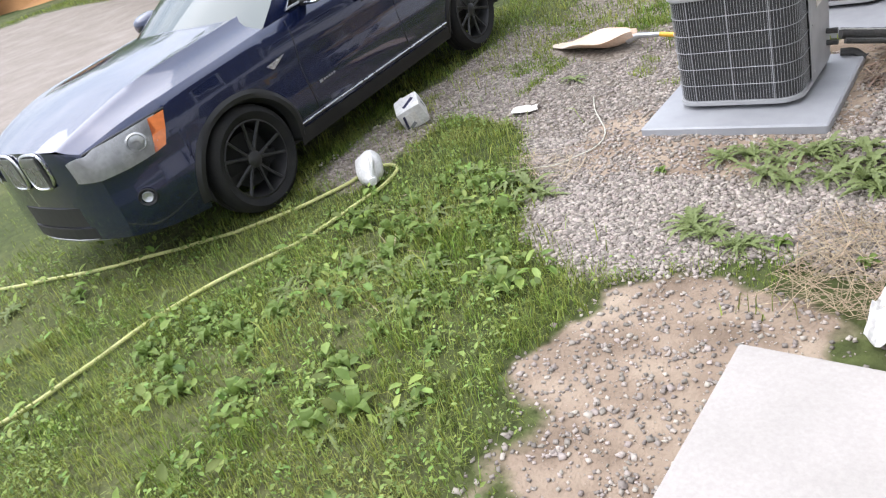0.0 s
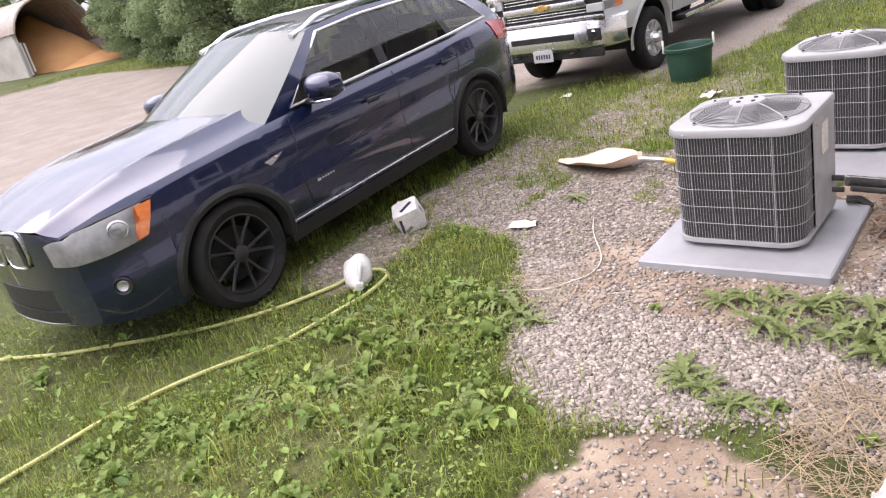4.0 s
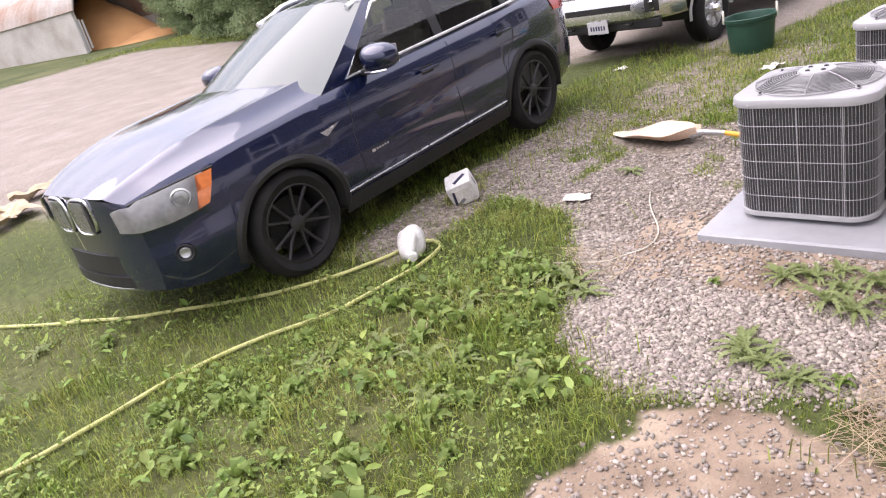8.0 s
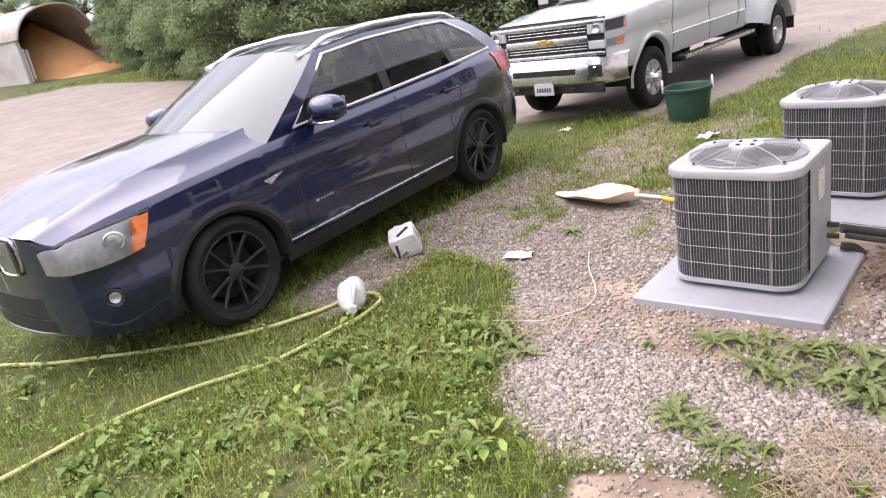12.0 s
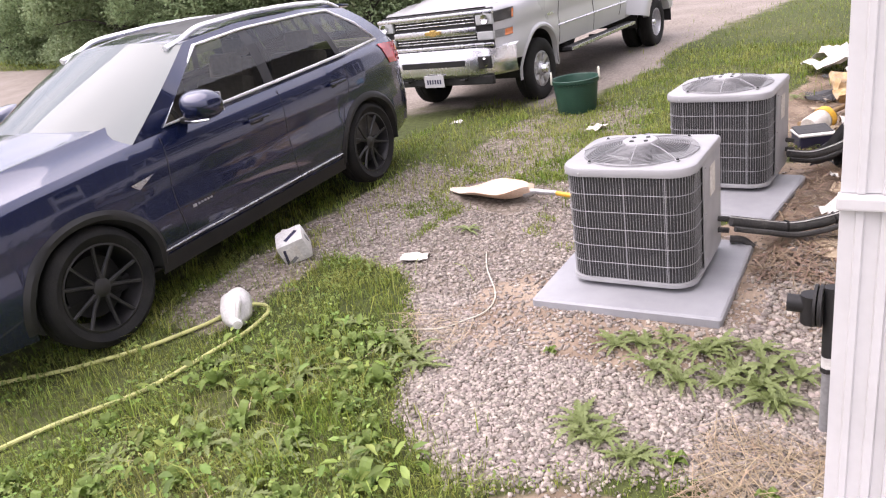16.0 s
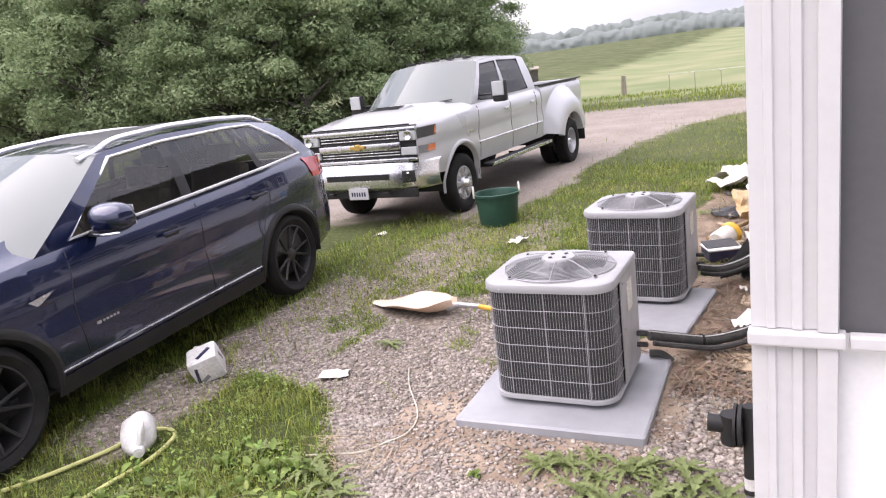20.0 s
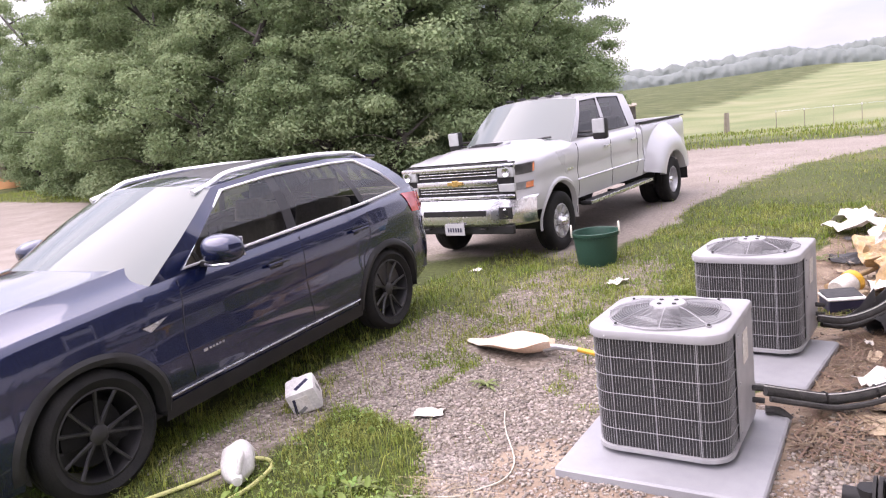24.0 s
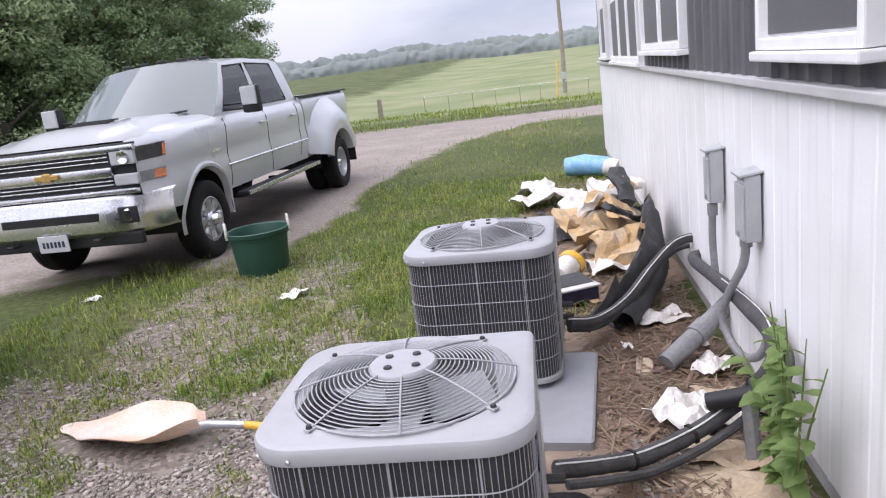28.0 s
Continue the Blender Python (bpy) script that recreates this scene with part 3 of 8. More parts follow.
def build_ground():
    xs, ys = lines(-7.0, 1.0, 0.07, 900), lines(0.0, 10.0, 0.07, 900)
    verts, lane, grav, dirt, hazy_meadow = [], [], [], [], []
    for y in ys:
        for x in xs:
            verts.append((x, y, height(x, y)))
            lane.append(lane_mask(x, y))
            hazy_meadow.append(smooth_step(24, 34, y) * smooth_step(-30, -16, x))
            inside = -8 < x < 1.5 and 0 < y < 12
            grav.append(gravel_mask(x, y) if inside else 0.0)
            dirt.append(dirt_mask(x, y) if inside else 0.0)
    w = len(xs)
    faces = [(j * w + i, j * w + i + 1, (j + 1) * w + i + 1, (j + 1) * w + i) for j in range(len(ys) - 1) for i in range(w - 1)]
    me = bpy.data.meshes.new("ground")
    me.from_pydata(verts, [], faces)
    for name, values in (("lane", lane), ("gravel", grav), ("soil", dirt), ("hazy_meadow", hazy_meadow)):
        me.attributes.new(name, "FLOAT", "POINT").data.foreach_set("value", values)
    me.polygons.foreach_set("use_smooth", [True] * len(me.polygons))
    m = bpy.data.materials.new("ground")
    m.use_nodes = True
    n, l = m.node_tree.nodes, m.node_tree.links
    s = n["Principled BSDF"]
    tc = n.new("ShaderNodeTexCoord")

    def tex(scale, detail=5):
        t = n.new("ShaderNodeTexNoise")
        t.inputs["Scale"].default_value, t.inputs["Detail"].default_value = scale, detail
        l.new(tc.outputs["Object"], t.inputs["Vector"])
        return t.outputs["Fac"]

    def ramp(fac, stops):
        r = n.new("ShaderNodeValToRGB")
        els = r.color_ramp.elements
        while len(els) < len(stops):
            els.new(0.5)
        for e, (p, c) in zip(els, stops):
            e.position, e.color = p, (*c, 1)
        l.new(fac, r.inputs["Fac"])
        return r.outputs["Color"]

    def mix(fac, a, b):
        x = n.new("ShaderNodeMixRGB")
        l.new(fac, x.inputs["Fac"])
        l.new(a, x.inputs["Color1"])
        l.new(b, x.inputs["Color2"])
        return x.outputs["Color"]

    def attribute(name, jitter):
        a = n.new("ShaderNodeAttribute")
        a.attribute_name = name
        add = n.new("ShaderNodeMath")
        add.operation = "ADD"
        off = n.new("ShaderNodeMath")
        off.operation, off.inputs[1].default_value, off.inputs[2].default_value = "MULTIPLY_ADD", 0.9, -0.45
        l.new(jitter, off.inputs[0])
        l.new(a.outputs["Fac"], add.inputs[0])
        l.new(off.outputs[0], add.inputs[1])
        r = n.new("ShaderNodeMapRange")
        r.inputs["From Min"].default_value, r.inputs["From Max"].default_value = 0.35, 0.65
        l.new(add.outputs[0], r.inputs["Value"])
        return r.outputs["Result"]

    turf = ramp(tex(0.35, 8), [(0.3, (0.05, 0.065, 0.02)), (0.5, (0.075, 0.09, 0.03)), (0.7, (0.12, 0.12, 0.055))])
    fleck = ramp(tex(14, 6), [(0.35, (0.5, 0.5, 0.5)), (0.65, (1.15, 1.15, 1.1))])
    mul = n.new("ShaderNodeMixRGB")
    mul.blend_type, mul.inputs["Fac"].default_value = "MULTIPLY", 0.8
    l.new(turf, mul.inputs["Color1"])
    l.new(fleck, mul.inputs["Color2"])
    vor = n.new("ShaderNodeTexVoronoi")
    vor.inputs["Scale"].default_value = 38
    l.new(tc.outputs["Object"], vor.inputs["Vector"])
    chips = ramp(vor.outputs["Color"], [(0.0, (0.1, 0.085, 0.065)), (0.5, (0.19, 0.16, 0.13)), (1.0, (0.32, 0.275, 0.235))])
    lane_c = mix(tex(1.6, 10), ramp(tex(0.9, 12), [(0.32, (0.22, 0.19, 0.165)), (0.5, (0.265, 0.23, 0.205)), (0.68, (0.31, 0.275, 0.25))]), chips)
    soil_c = ramp(tex(3.5, 8), [(0.3, (0.16, 0.118, 0.085)), (0.5, (0.25, 0.19, 0.14)), (0.72, (0.35, 0.28, 0.21))])
    # yellow-green of the far field, lightened to hold the haze in its colour
    pale = ramp(tex(0.12, 8), [(0.35, (0.125, 0.15, 0.065)), (0.5, (0.16, 0.178, 0.085)), (0.65, (0.2, 0.2, 0.11))])
    c = mix(attribute("hazy_meadow", tex(0.3, 4)), mul.outputs["Color"], pale)
    c = mix(attribute("lane", tex(2.5, 6)), c, lane_c)
    c = mix(attribute("gravel", tex(9, 5)), c, chips)
    c = mix(attribute("soil", tex(7, 6)), c, soil_c)
    l.new(c, s.inputs["Base Color"])
    s.inputs["Roughness"].default_value = 0.95
    s.inputs["Specular IOR Level"].default_value = 0.2
    b = n.new("ShaderNodeBump")
    b.inputs["Strength"].default_value, b.inputs["Distance"].default_value = 0.6, 0.02
    l.new(tex(45, 6), b.inputs["Height"])
    l.new(b.outputs["Normal"], s.inputs["Normal"])
    part("ground", me, m, label="grass, gravel and bare soil yard with a gravel lane", kind="structure")


build_ground()

# ---------------------------------------------------------------- house
WALL_Y0, WALL_Y1, TRIM_Z, EAVE = 2.09, 14.4, 1.43, 5.0


def ribbed(y0, y1, z0, z1, x, pitch, rib, depth, axis="y"):
    """Ribbed metal sheet with raised trapezoid ribs, standing at x (or along x where axis is x)."""
    prof, y = [], y0
    while y < y1 - 1e-6:
        for d, o in ((0, 0), (pitch - rib * 1.6, 0), (pitch - rib * 1.2, depth), (pitch - rib * 0.4, depth)):
            if y + d <= y1:
                prof.append((y + d, o))
        y += pitch
    prof.append((y1, 0))
    rows = []
    for z in (z0, z1):
        rows.append([(x - o, q, z) if axis == "y" else (q, x - o, z) for q, o in prof])
    return grid(rows)


house = thing("house", pose(0, 0, 0), "house with dark ribbed metal siding above white ribbed skirting", "house")


def house_wall():
    # masonry-like core wall with window openings cut as separate blocks
    openings = [(4.73, 5.7, 1.56, 2.7), (7.29, 9.05, 1.58, 2.85), (9.26, 11.9, 1.48, 2.8), (12.5, 13.5, 1.52, 2.8)]
    y = WALL_Y0 + 0.1
    n = 0
    for a, b, z0, z1 in openings:
        part("wall_panel", box((0.09, (y + a) / 2, (TRIM_Z + EAVE) / 2), (0.14, a - y, EAVE - TRIM_Z)), "siding", house)
        part("wall_panel", box((0.09, (a + b) / 2, (TRIM_Z + z0) / 2), (0.14, b - a, z0 - TRIM_Z)), "siding", house)
        part("wall_panel", box((0.09, (a + b) / 2, (z1 + EAVE) / 2), (0.14, b - a, EAVE - z1)), "siding", house)
        part("siding_sheet", ribbed(y, a, TRIM_Z + 0.02, EAVE, 0.015, 0.2, 0.05, 0.02), "siding", house, "dark grey ribbed metal siding")
        part("siding_sheet", ribbed(a, b, TRIM_Z + 0.02, z0, 0.015, 0.2, 0.05, 0.02), "siding", house, "dark grey ribbed metal siding")
        part("siding_sheet", ribbed(a, b, z1, EAVE, 0.015, 0.2, 0.05, 0.02), "siding", house, "dark grey ribbed metal siding")
        y = b
    part("wall_panel", box((0.09, (y + WALL_Y1) / 2, (TRIM_Z + EAVE) / 2), (0.14, WALL_Y1 - y, EAVE - TRIM_Z)), "siding", house)
    part("siding_sheet", ribbed(y, WALL_Y1, TRIM_Z + 0.02, EAVE, 0.015, 0.2, 0.05, 0.02), "siding", house, "dark grey ribbed metal siding")
    part("skirting", ribbed(WALL_Y0, WALL_Y1, 0.1, TRIM_Z, 0.0, 0.3, 0.02, 0.003), "skirt", house, "white ribbed metal skirting with dirt streaks")
    part("foundation", box((0.12, (WALL_Y0 + WALL_Y1) / 2 + 0.04, 0.66), (0.2, WALL_Y1 - WALL_Y0 - 0.12, 1.5)), "concrete", house)
    part("ledge_trim", box((-0.012, (WALL_Y0 + WALL_Y1) / 2, TRIM_Z + 0.004), (0.055, WALL_Y1 - WALL_Y0, 0.035), 0.006), "white_trim", house, "white metal ledge trim")
    # end wall that faces the landing
    part("end_wall", box((4.6, WALL_Y0 + 0.1, (1.4 + EAVE) / 2), (9.2, 0.16, EAVE - 1.4)), "siding", house)
    part("siding_sheet", ribbed(0.034, 9.2, 1.45, EAVE, WALL_Y0 + 0.01, 0.2, 0.05, 0.02, axis="x"), "siding", house, "dark grey ribbed metal siding")
    part("skirting", ribbed(0.034, 9.2, 0.0, 1.45, WALL_Y0 + 0.012, 0.3, 0.02, 0.003, axis="x"), "skirt", house, "white ribbed metal skirting")
    part("far_wall", box((4.6, WALL_Y1 - 0.09, EAVE / 2), (9.0, 0.16, EAVE)), "siding", house)
    part("back_wall", box((9.15, (WALL_Y0 + WALL_Y1) / 2, EAVE / 2), (0.16, WALL_Y1 - WALL_Y0, EAVE)), "siding", house)
    bm = bmesh.new()
    for sx in (-1, 1):
        rows = [[(4.6 + sx * 5.0, yy, EAVE - 0.1), (4.6, yy, EAVE + 1.6)] for yy in (WALL_Y0 - 0.3, WALL_Y1 + 0.3)]
        vs = [bm.verts.new(p) for r in rows for p in r]
        bm.faces.new((vs[0], vs[1], vs[3], vs[2]))
    bmesh.ops.solidify(bm, geom=bm.faces[:], thickness=0.08)
    part("roof", bm, "siding", house)
    for yy in (WALL_Y0 + 0.02, WALL_Y1 - 0.1):
        bm = bmesh.new()
        a = [bm.verts.new(p) for p in ((0, yy, EAVE), (9.2, yy, EAVE), (4.6, yy, EAVE + 1.5))]
        bm.faces.new(a)
        bmesh.ops.solidify(bm, geom=bm.faces[:], thickness=0.08)
        part("gable", bm, "siding", house)
    return openings


OPENINGS = house_wall()


def window(a, b, z0, z1, lights, number):
    """White framed sash windows, set side by side, each with a lower and an upper sash."""
    w = thing("window_%d" % number, pose(0, 0, 0), "white vinyl double-hung window in dark siding", "window", "house windows", "structure")
    f = 0.045
    for name, c, s in (("window_frame", (-0.01, a + f / 2, (z0 + z1) / 2), (0.09, f, z1 - z0)),
                       ("window_frame", (-0.01, b - f / 2, (z0 + z1) / 2), (0.09, f, z1 - z0)),
                       ("window_head", (-0.01, (a + b) / 2, z1 - f / 2), (0.09, b - a - 2 * f, f)),
                       ("window_frame", (-0.01, (a + b) / 2, z0 + f / 2), (0.09, b - a - 2 * f, f)),
                       ("window_sill", (-0.025, (a + b) / 2, z0 - 0.02), (0.1, b - a + 0.03, 0.036))):
        part(name, box(c, s, 0.008), "vinyl", w)
    step = (b - a - 2 * f) / lights
    for i in range(lights):
        ya, yb = a + f + i * step, a + f + (i + 1) * step
        if i:
            part("mullion", box((-0.008, ya, (z0 + z1) / 2), (0.07, 0.055, z1 - z0 - 2 * f), 0.006), "vinyl", w)
            ya += 0.035
        if i < lights - 1:
            yb -= 0.035
        mid = z0 + f + 0.5 * (z1 - z0 - 2 * f)
        for za, zb, x in ((z0 + f, mid + 0.02, 0.0), (mid + 0.025, z1 - f, 0.028)):
            sash = part("sash", box((x, ya + 0.02, (za + zb) / 2), (0.035, 0.04, zb - za), 0.004), "vinyl", w)
            part("rail", box((x, yb - 0.02, (za + zb) / 2), (0.035, 0.04, zb - za), 0.004), "vinyl", sash)
            part("rail", box((x, (ya + yb) / 2, za + 0.02), (0.035, yb - ya - 0.08, 0.04), 0.004), "vinyl", sash)
            part("rail", box((x, (ya + yb) / 2, zb - 0.02), (0.035, yb - ya - 0.08, 0.04), 0.004), "vinyl", sash)
            p = part("pane", box((x, (ya + yb) / 2, (za + zb) / 2), (0.006, yb - ya - 0.08, zb - za - 0.08)), "window_glass", sash)
            p.visible_shadow = False
        part("blind", box((0.06, (ya + yb) / 2, (mid + z1 - f) / 2 + 0.02), (0.006, yb - ya - 0.02, z1 - f - mid)), "vinyl", w, "white blind behind the upper sash")
        # charcoal insect screen over the lower half
        scr = part("insect_screen", box((-0.022, (ya + yb) / 2, (z0 + f + mid) / 2), (0.004, yb - ya - 0.03, mid - z0 - f - 0.02)), "siding", w, "charcoal insect screen")
    return w


for number, (o, lights) in enumerate(zip(OPENINGS, (1, 2, 3, 1))):
    window(*o, lights, number + 1)

# white corner post with fluted face, in two lengths, and the ledge cap between them
corner = thing("corner_trim", pose(0, 0, 0), "white fluted metal corner trim of the house", "trim", kind="structure")
for z0, z1, off in ((0.02, 1.435, 0.0), (1.465, 4.9, 0.0)):
    prof = [(-0.10, 0), (-0.074, 0), (-0.071, 0.006), (-0.064, 0.006), (-0.061, 0), (-0.035, 0), (-0.032, 0.007), (-0.022, 0.007), (-0.019, 0), (0.004, 0), (0.006, 0.014), (0.03, 0.014), (0.032, 0)]
    rows = [[(x, WALL_Y0 - 0.015 - o, z) for x, o in prof] for z in (z0, z1)]
    part("post_face", grid(rows, solid=0.003), "white_trim", corner)
    part("post_side", box((-0.09, WALL_Y0 + 0.04, (z0 + z1) / 2), (0.014, 0.1, z1 - z0), 0.003), "white_trim", corner)
part("ledge_cap", box((-0.03, WALL_Y0 - 0.022, 1.45), (0.15, 0.034, 0.026), 0.005), "white_trim", corner)
part("ledge_cap", box((4.65, WALL_Y0 - 0.02, 1.448), (9.2, 0.026, 0.024), 0.004), "white_trim", corner)

# landing in front of the door, from which the yard is seen
bm = box((1.08, 0.34, 0.2), (3.08, 3.06, 0.41), 0.012)
add_box(bm, (1.28, 1.968, 0.198), (2.68, 0.2, 0.402))
landing = part("landing", bm, "slab", label="pale concrete landing beside the house", kind="structure")

# ---------------------------------------------------------------- air conditioners
PADS = {"near": (-1.296, 4.483, 1.03, 1.03, 2.5), "far": (-1.225, 5.9, 0.97, 0.92, -5.0)}


def unit_outline(w, d, r, seg=8, sharp=0.03):
    """Footprint of a unit: three round corners and a tight one where the service panel folds round."""
    pts = []
    for cx, cy, a0, q in ((1, 1, 0, sharp), (-1, 1, 90, r), (-1, -1, 180, r), (1, -1, 270, r)):
        for k in range(seg + 1):
            a = radians(a0 + 90 * k / seg)
            pts.append((cx * (w / 2 - q) + q * math.cos(a), cy * (d / 2 - q) + q * math.sin(a)))
    return pts


def build_ac():
    ac = thing("air_conditioner", pose(0, 0, 0), "grey outdoor air conditioning unit with wire guard on a pad", "air conditioner", "air conditioners")
    W, D, H, R = 0.70, 0.66, 0.632, 0.125
    ring_at = lambda grow, z: (unit_outline(W + grow, D + grow, R + grow / 2), z)
    part("base_pan", stack([ring_at(-0.02, 0.0), ring_at(0.008, 0.005), ring_at(0.008, 0.026), ring_at(-0.02, 0.03)]), "ac_grey", ac, "thin grey base pan", smooth=True)
    for fx in (-1, 1):
        for fy in (-1, 1):
            part("foot", box((fx * 0.24, fy * 0.22, -0.013), (0.07, 0.07, 0.027), 0.005), "ac_coil", ac, "black rubber foot")
    part("coil", stack([ring_at(-0.022, 0.028), ring_at(-0.022, H + 0.01)], cap=False), "ac_coil", ac, "dark finned coil")
    part("sump", stack([ring_at(-0.03, 0.03), ring_at(-0.03, 0.05)]), "ac_coil", ac)
    # service panel folded round the back corner, plain sheet metal
    rows = []
    for z in (0.026, 0.07, H - 0.04, H + 0.004):
        rows.append([(W / 2 + 0.002, -D / 2 + 0.24, z), (W / 2 + 0.006, -D / 2 + 0.26, z), (W / 2 + 0.006, D / 2 - 0.02, z), (W / 2, D / 2 + 0.002, z), (W / 2 - 0.02, D / 2 + 0.006, z), (W / 2 - 0.2, D / 2 + 0.006, z)])
    panel = part("service_panel", grid(rows, solid=-0.004), "ac_grey", ac, "plain grey sheet metal panel")
    part("rating_label", box((W / 2 + 0.012, 0.1, H - 0.14), (0.003, 0.12, 0.17)), "paper", panel, "white rating label")
    for z in (H - 0.03, 0.34, 0.07):
        part("panel_screw", lathe([(0.0, 0.006), (0.006, 0.005), (0.008, 0.0)], 8, pose(W / 2 + 0.01, -D / 2 + 0.275, z, 0, 90, 0)), "silver", panel)
    for z in (0.13, 0.2):
        part("service_valve", tube([(W / 2, D / 2 - 0.09, z), (W / 2 + 0.07, D / 2 - 0.09, z)], 0.017, 8), "insulation", panel, "taped black service valve")
    # vertical guard wires round the open sides
    per = [Vector((x, y, 0)) for x, y in unit_outline(W - 0.006, D - 0.006, R, 10)]
    per.append(per[0])
    walkd, wires = 0.0, []
    for a, b in zip(per, per[1:]):
        d = (b - a).length
        while walkd < d:
            wires.append(a.lerp(b, walkd / d))
            walkd += 0.0165
        walkd -= d
    r, z0, z1 = 0.0012, 0.028, H
    wire = bpy.data.meshes.new("guard_wire")
    wire.from_pydata([(dx, dy, z) for z in (z0, z1) for dx, dy in ((-r, 0), (0, -r), (r, 0), (0, r))], [], [(i, (i + 1) % 4, 4 + (i + 1) % 4, 4 + i) for i in range(4)])
    closed_side = lambda x, y: (x > W / 2 - 0.02 and y > -D / 2 + 0.23) or (y > D / 2 - 0.02 and x > W / 2 - 0.2)
    for p in wires:
        if not closed_side(p.x, p.y):
            part("guard_wire", wire, "ac_wire", ac).location = (p.x, p.y, 0)
    loop = unit_outline(W, D, R, 6)
    first = next(i for i in range(len(loop)) if closed_side(*loop[i - 1]) and not closed_side(*loop[i]))
    open_run = [p for p in loop[first:] + loop[:first] if not closed_side(*p)]
    open_run = [(W / 2 - 0.2, D / 2)] + open_run + [(W / 2, -D / 2 + 0.24)]
    for i in range(5):
        z = 0.028 + (i + 1) * (H - 0.03) / 6
        part("guard_hoop", tube([(x, y, z) for x, y in open_run], 0.0022, 5), "ac_wire", ac)
    for sx, sy in ((0.22, -1), (0.0, -1), (-0.22, -1), (-1, 0.2), (-1, 0.0), (-1, -0.2), (-0.12, 1)):
        x, y = (sx if abs(sx) < 1 else sx * (W / 2 - 0.001)), (sy * (D / 2 - 0.001) if abs(sy) == 1 else sy)
        part("guard_strut", tube([(x, y, 0.024), (x, y, H + 0.004)], 0.003, 5), "ac_wire", ac)
    # thin top cover with a round opening
    bm = bmesh.new()
    seg, oval = 11, 0.312
    loops = []
    for grow, z in ((-0.02, H), (0.022, H), (0.026, H + 0.006), (0.026, H + 0.034), (0.016, H + 0.044), (-0.004, H + 0.048), (-0.03, H + 0.049)):
        loops.append([bm.verts.new((x, y, z)) for x, y in unit_outline(W + grow, D + grow, R + grow / 2, seg, 0.035)])
    n = len(loops[0])
    for rad, z in ((oval + 0.02, H + 0.05), (oval + 0.006, H + 0.054), (oval, H + 0.052), (oval - 0.004, H + 0.02)):
        ring = []
        for x, y in unit_outline(W, D, R, seg, 0.035):
            a = math.atan2(y, x)
            ring.append(bm.verts.new((rad * math.cos(a), rad * math.sin(a), z)))
        loops.append(ring)
    for a, b in zip(loops, loops[1:]):
        for k in range(n):
            bm.faces.new((a[k], a[(k + 1) % n], b[(k + 1) % n], b[k]))
    part("top_cover", bm, "ac_grey", ac, "light grey top cover with rounded corners", smooth=True)
    for x, y in unit_outline(W + 0.028, D + 0.028, R, 2)[3:9]:
        part("cover_screw", lathe([(0.0, 0.004), (0.005, 0.004), (0.007, 0.0)], 8, pose(x, y, H + 0.016, 90, 0, math.degrees(math.atan2(x, -y)))), "silver", ac)
    dome = lambda r: H + 0.056 + 0.052 * (1 - (r / oval) ** 2)
    circle = lambda r, m: [(r * math.cos(a), r * math.sin(a), dome(r)) for a in np.linspace(0, 2 * math.pi, m, endpoint=False)]
    fan = part("fan_guard", tube(circle(oval - 0.002, 48), 0.0036, 6, closed=True), "ac_wire", ac, "domed wire fan guard")
    for i in range(16):
        part("ring_wire", tube(circle(0.108 + i * 0.0126, 44), 0.0021, 5, closed=True), "ac_wire", fan)
    for k in range(8):
        a = k * math.pi / 4 + 0.12
        part("spoke", tube([(r * math.cos(a), r * math.sin(a), dome(r) + 0.004) for r in np.linspace(0.085, oval + 0.004, 7)], 0.003, 5), "ac_wire", fan)
    for k in range(4):
        a = k * math.pi / 2 + 0.9
        tab = part("guard_tab", box(((oval + 0.012) * math.cos(a), (oval + 0.012) * math.sin(a), H + 0.056), (0.03, 0.022, 0.006), 0.002, (0, 0, math.degrees(a))), "ac_grey", fan)
        part("tab_screw", lathe([(0.0, 0.01), (0.007, 0.009), (0.009, 0.0)], 8, pose((oval + 0.016) * math.cos(a), (oval + 0.016) * math.sin(a), H + 0.058)), "ac_coil", fan)
    hub = part("hub_plate", lathe([(0.0, 0.01), (0.09, 0.008), (0.096, 0.003), (0.098, -0.006)], 32, pose(0, 0, dome(0.09))), "ac_grey", ac, smooth=True)
    for k in range(4):
        a = k * math.pi / 2 + 0.9
        part("hub_bolt", lathe([(0.0, 0.006), (0.011, 0.005), (0.013, 0.0)], 8, pose(0.055 * math.cos(a), 0.055 * math.sin(a), dome(0.09) + 0.009)), "ac_coil", hub)
    for k in range(3):
        bm = box((0.15, 0, 0), (0.2, 0.15, 0.005), 0.0, (20, 0, 0))
        bmesh.ops.rotate(bm, cent=(0, 0, 0), matrix=Matrix.Rotation(k * 2.094 + 0.4, 3, "Z"), verts=bm.verts)
        bmesh.ops.translate(bm, vec=(0, 0, H - 0.03), verts=bm.verts)
        part("fan_blade", bm, "box_grey", ac, "dull grey fan blade")
    part("fan_motor", lathe([(0.0, H + 0.06), (0.06, H + 0.055), (0.063, H - 0.02), (0.0, H - 0.025)], 24), "pvc_grey", ac)
    part("shroud", lathe([(oval - 0.004, H + 0.02), (oval - 0.01, H - 0.2)], 40), "box_grey", ac)
    return ac


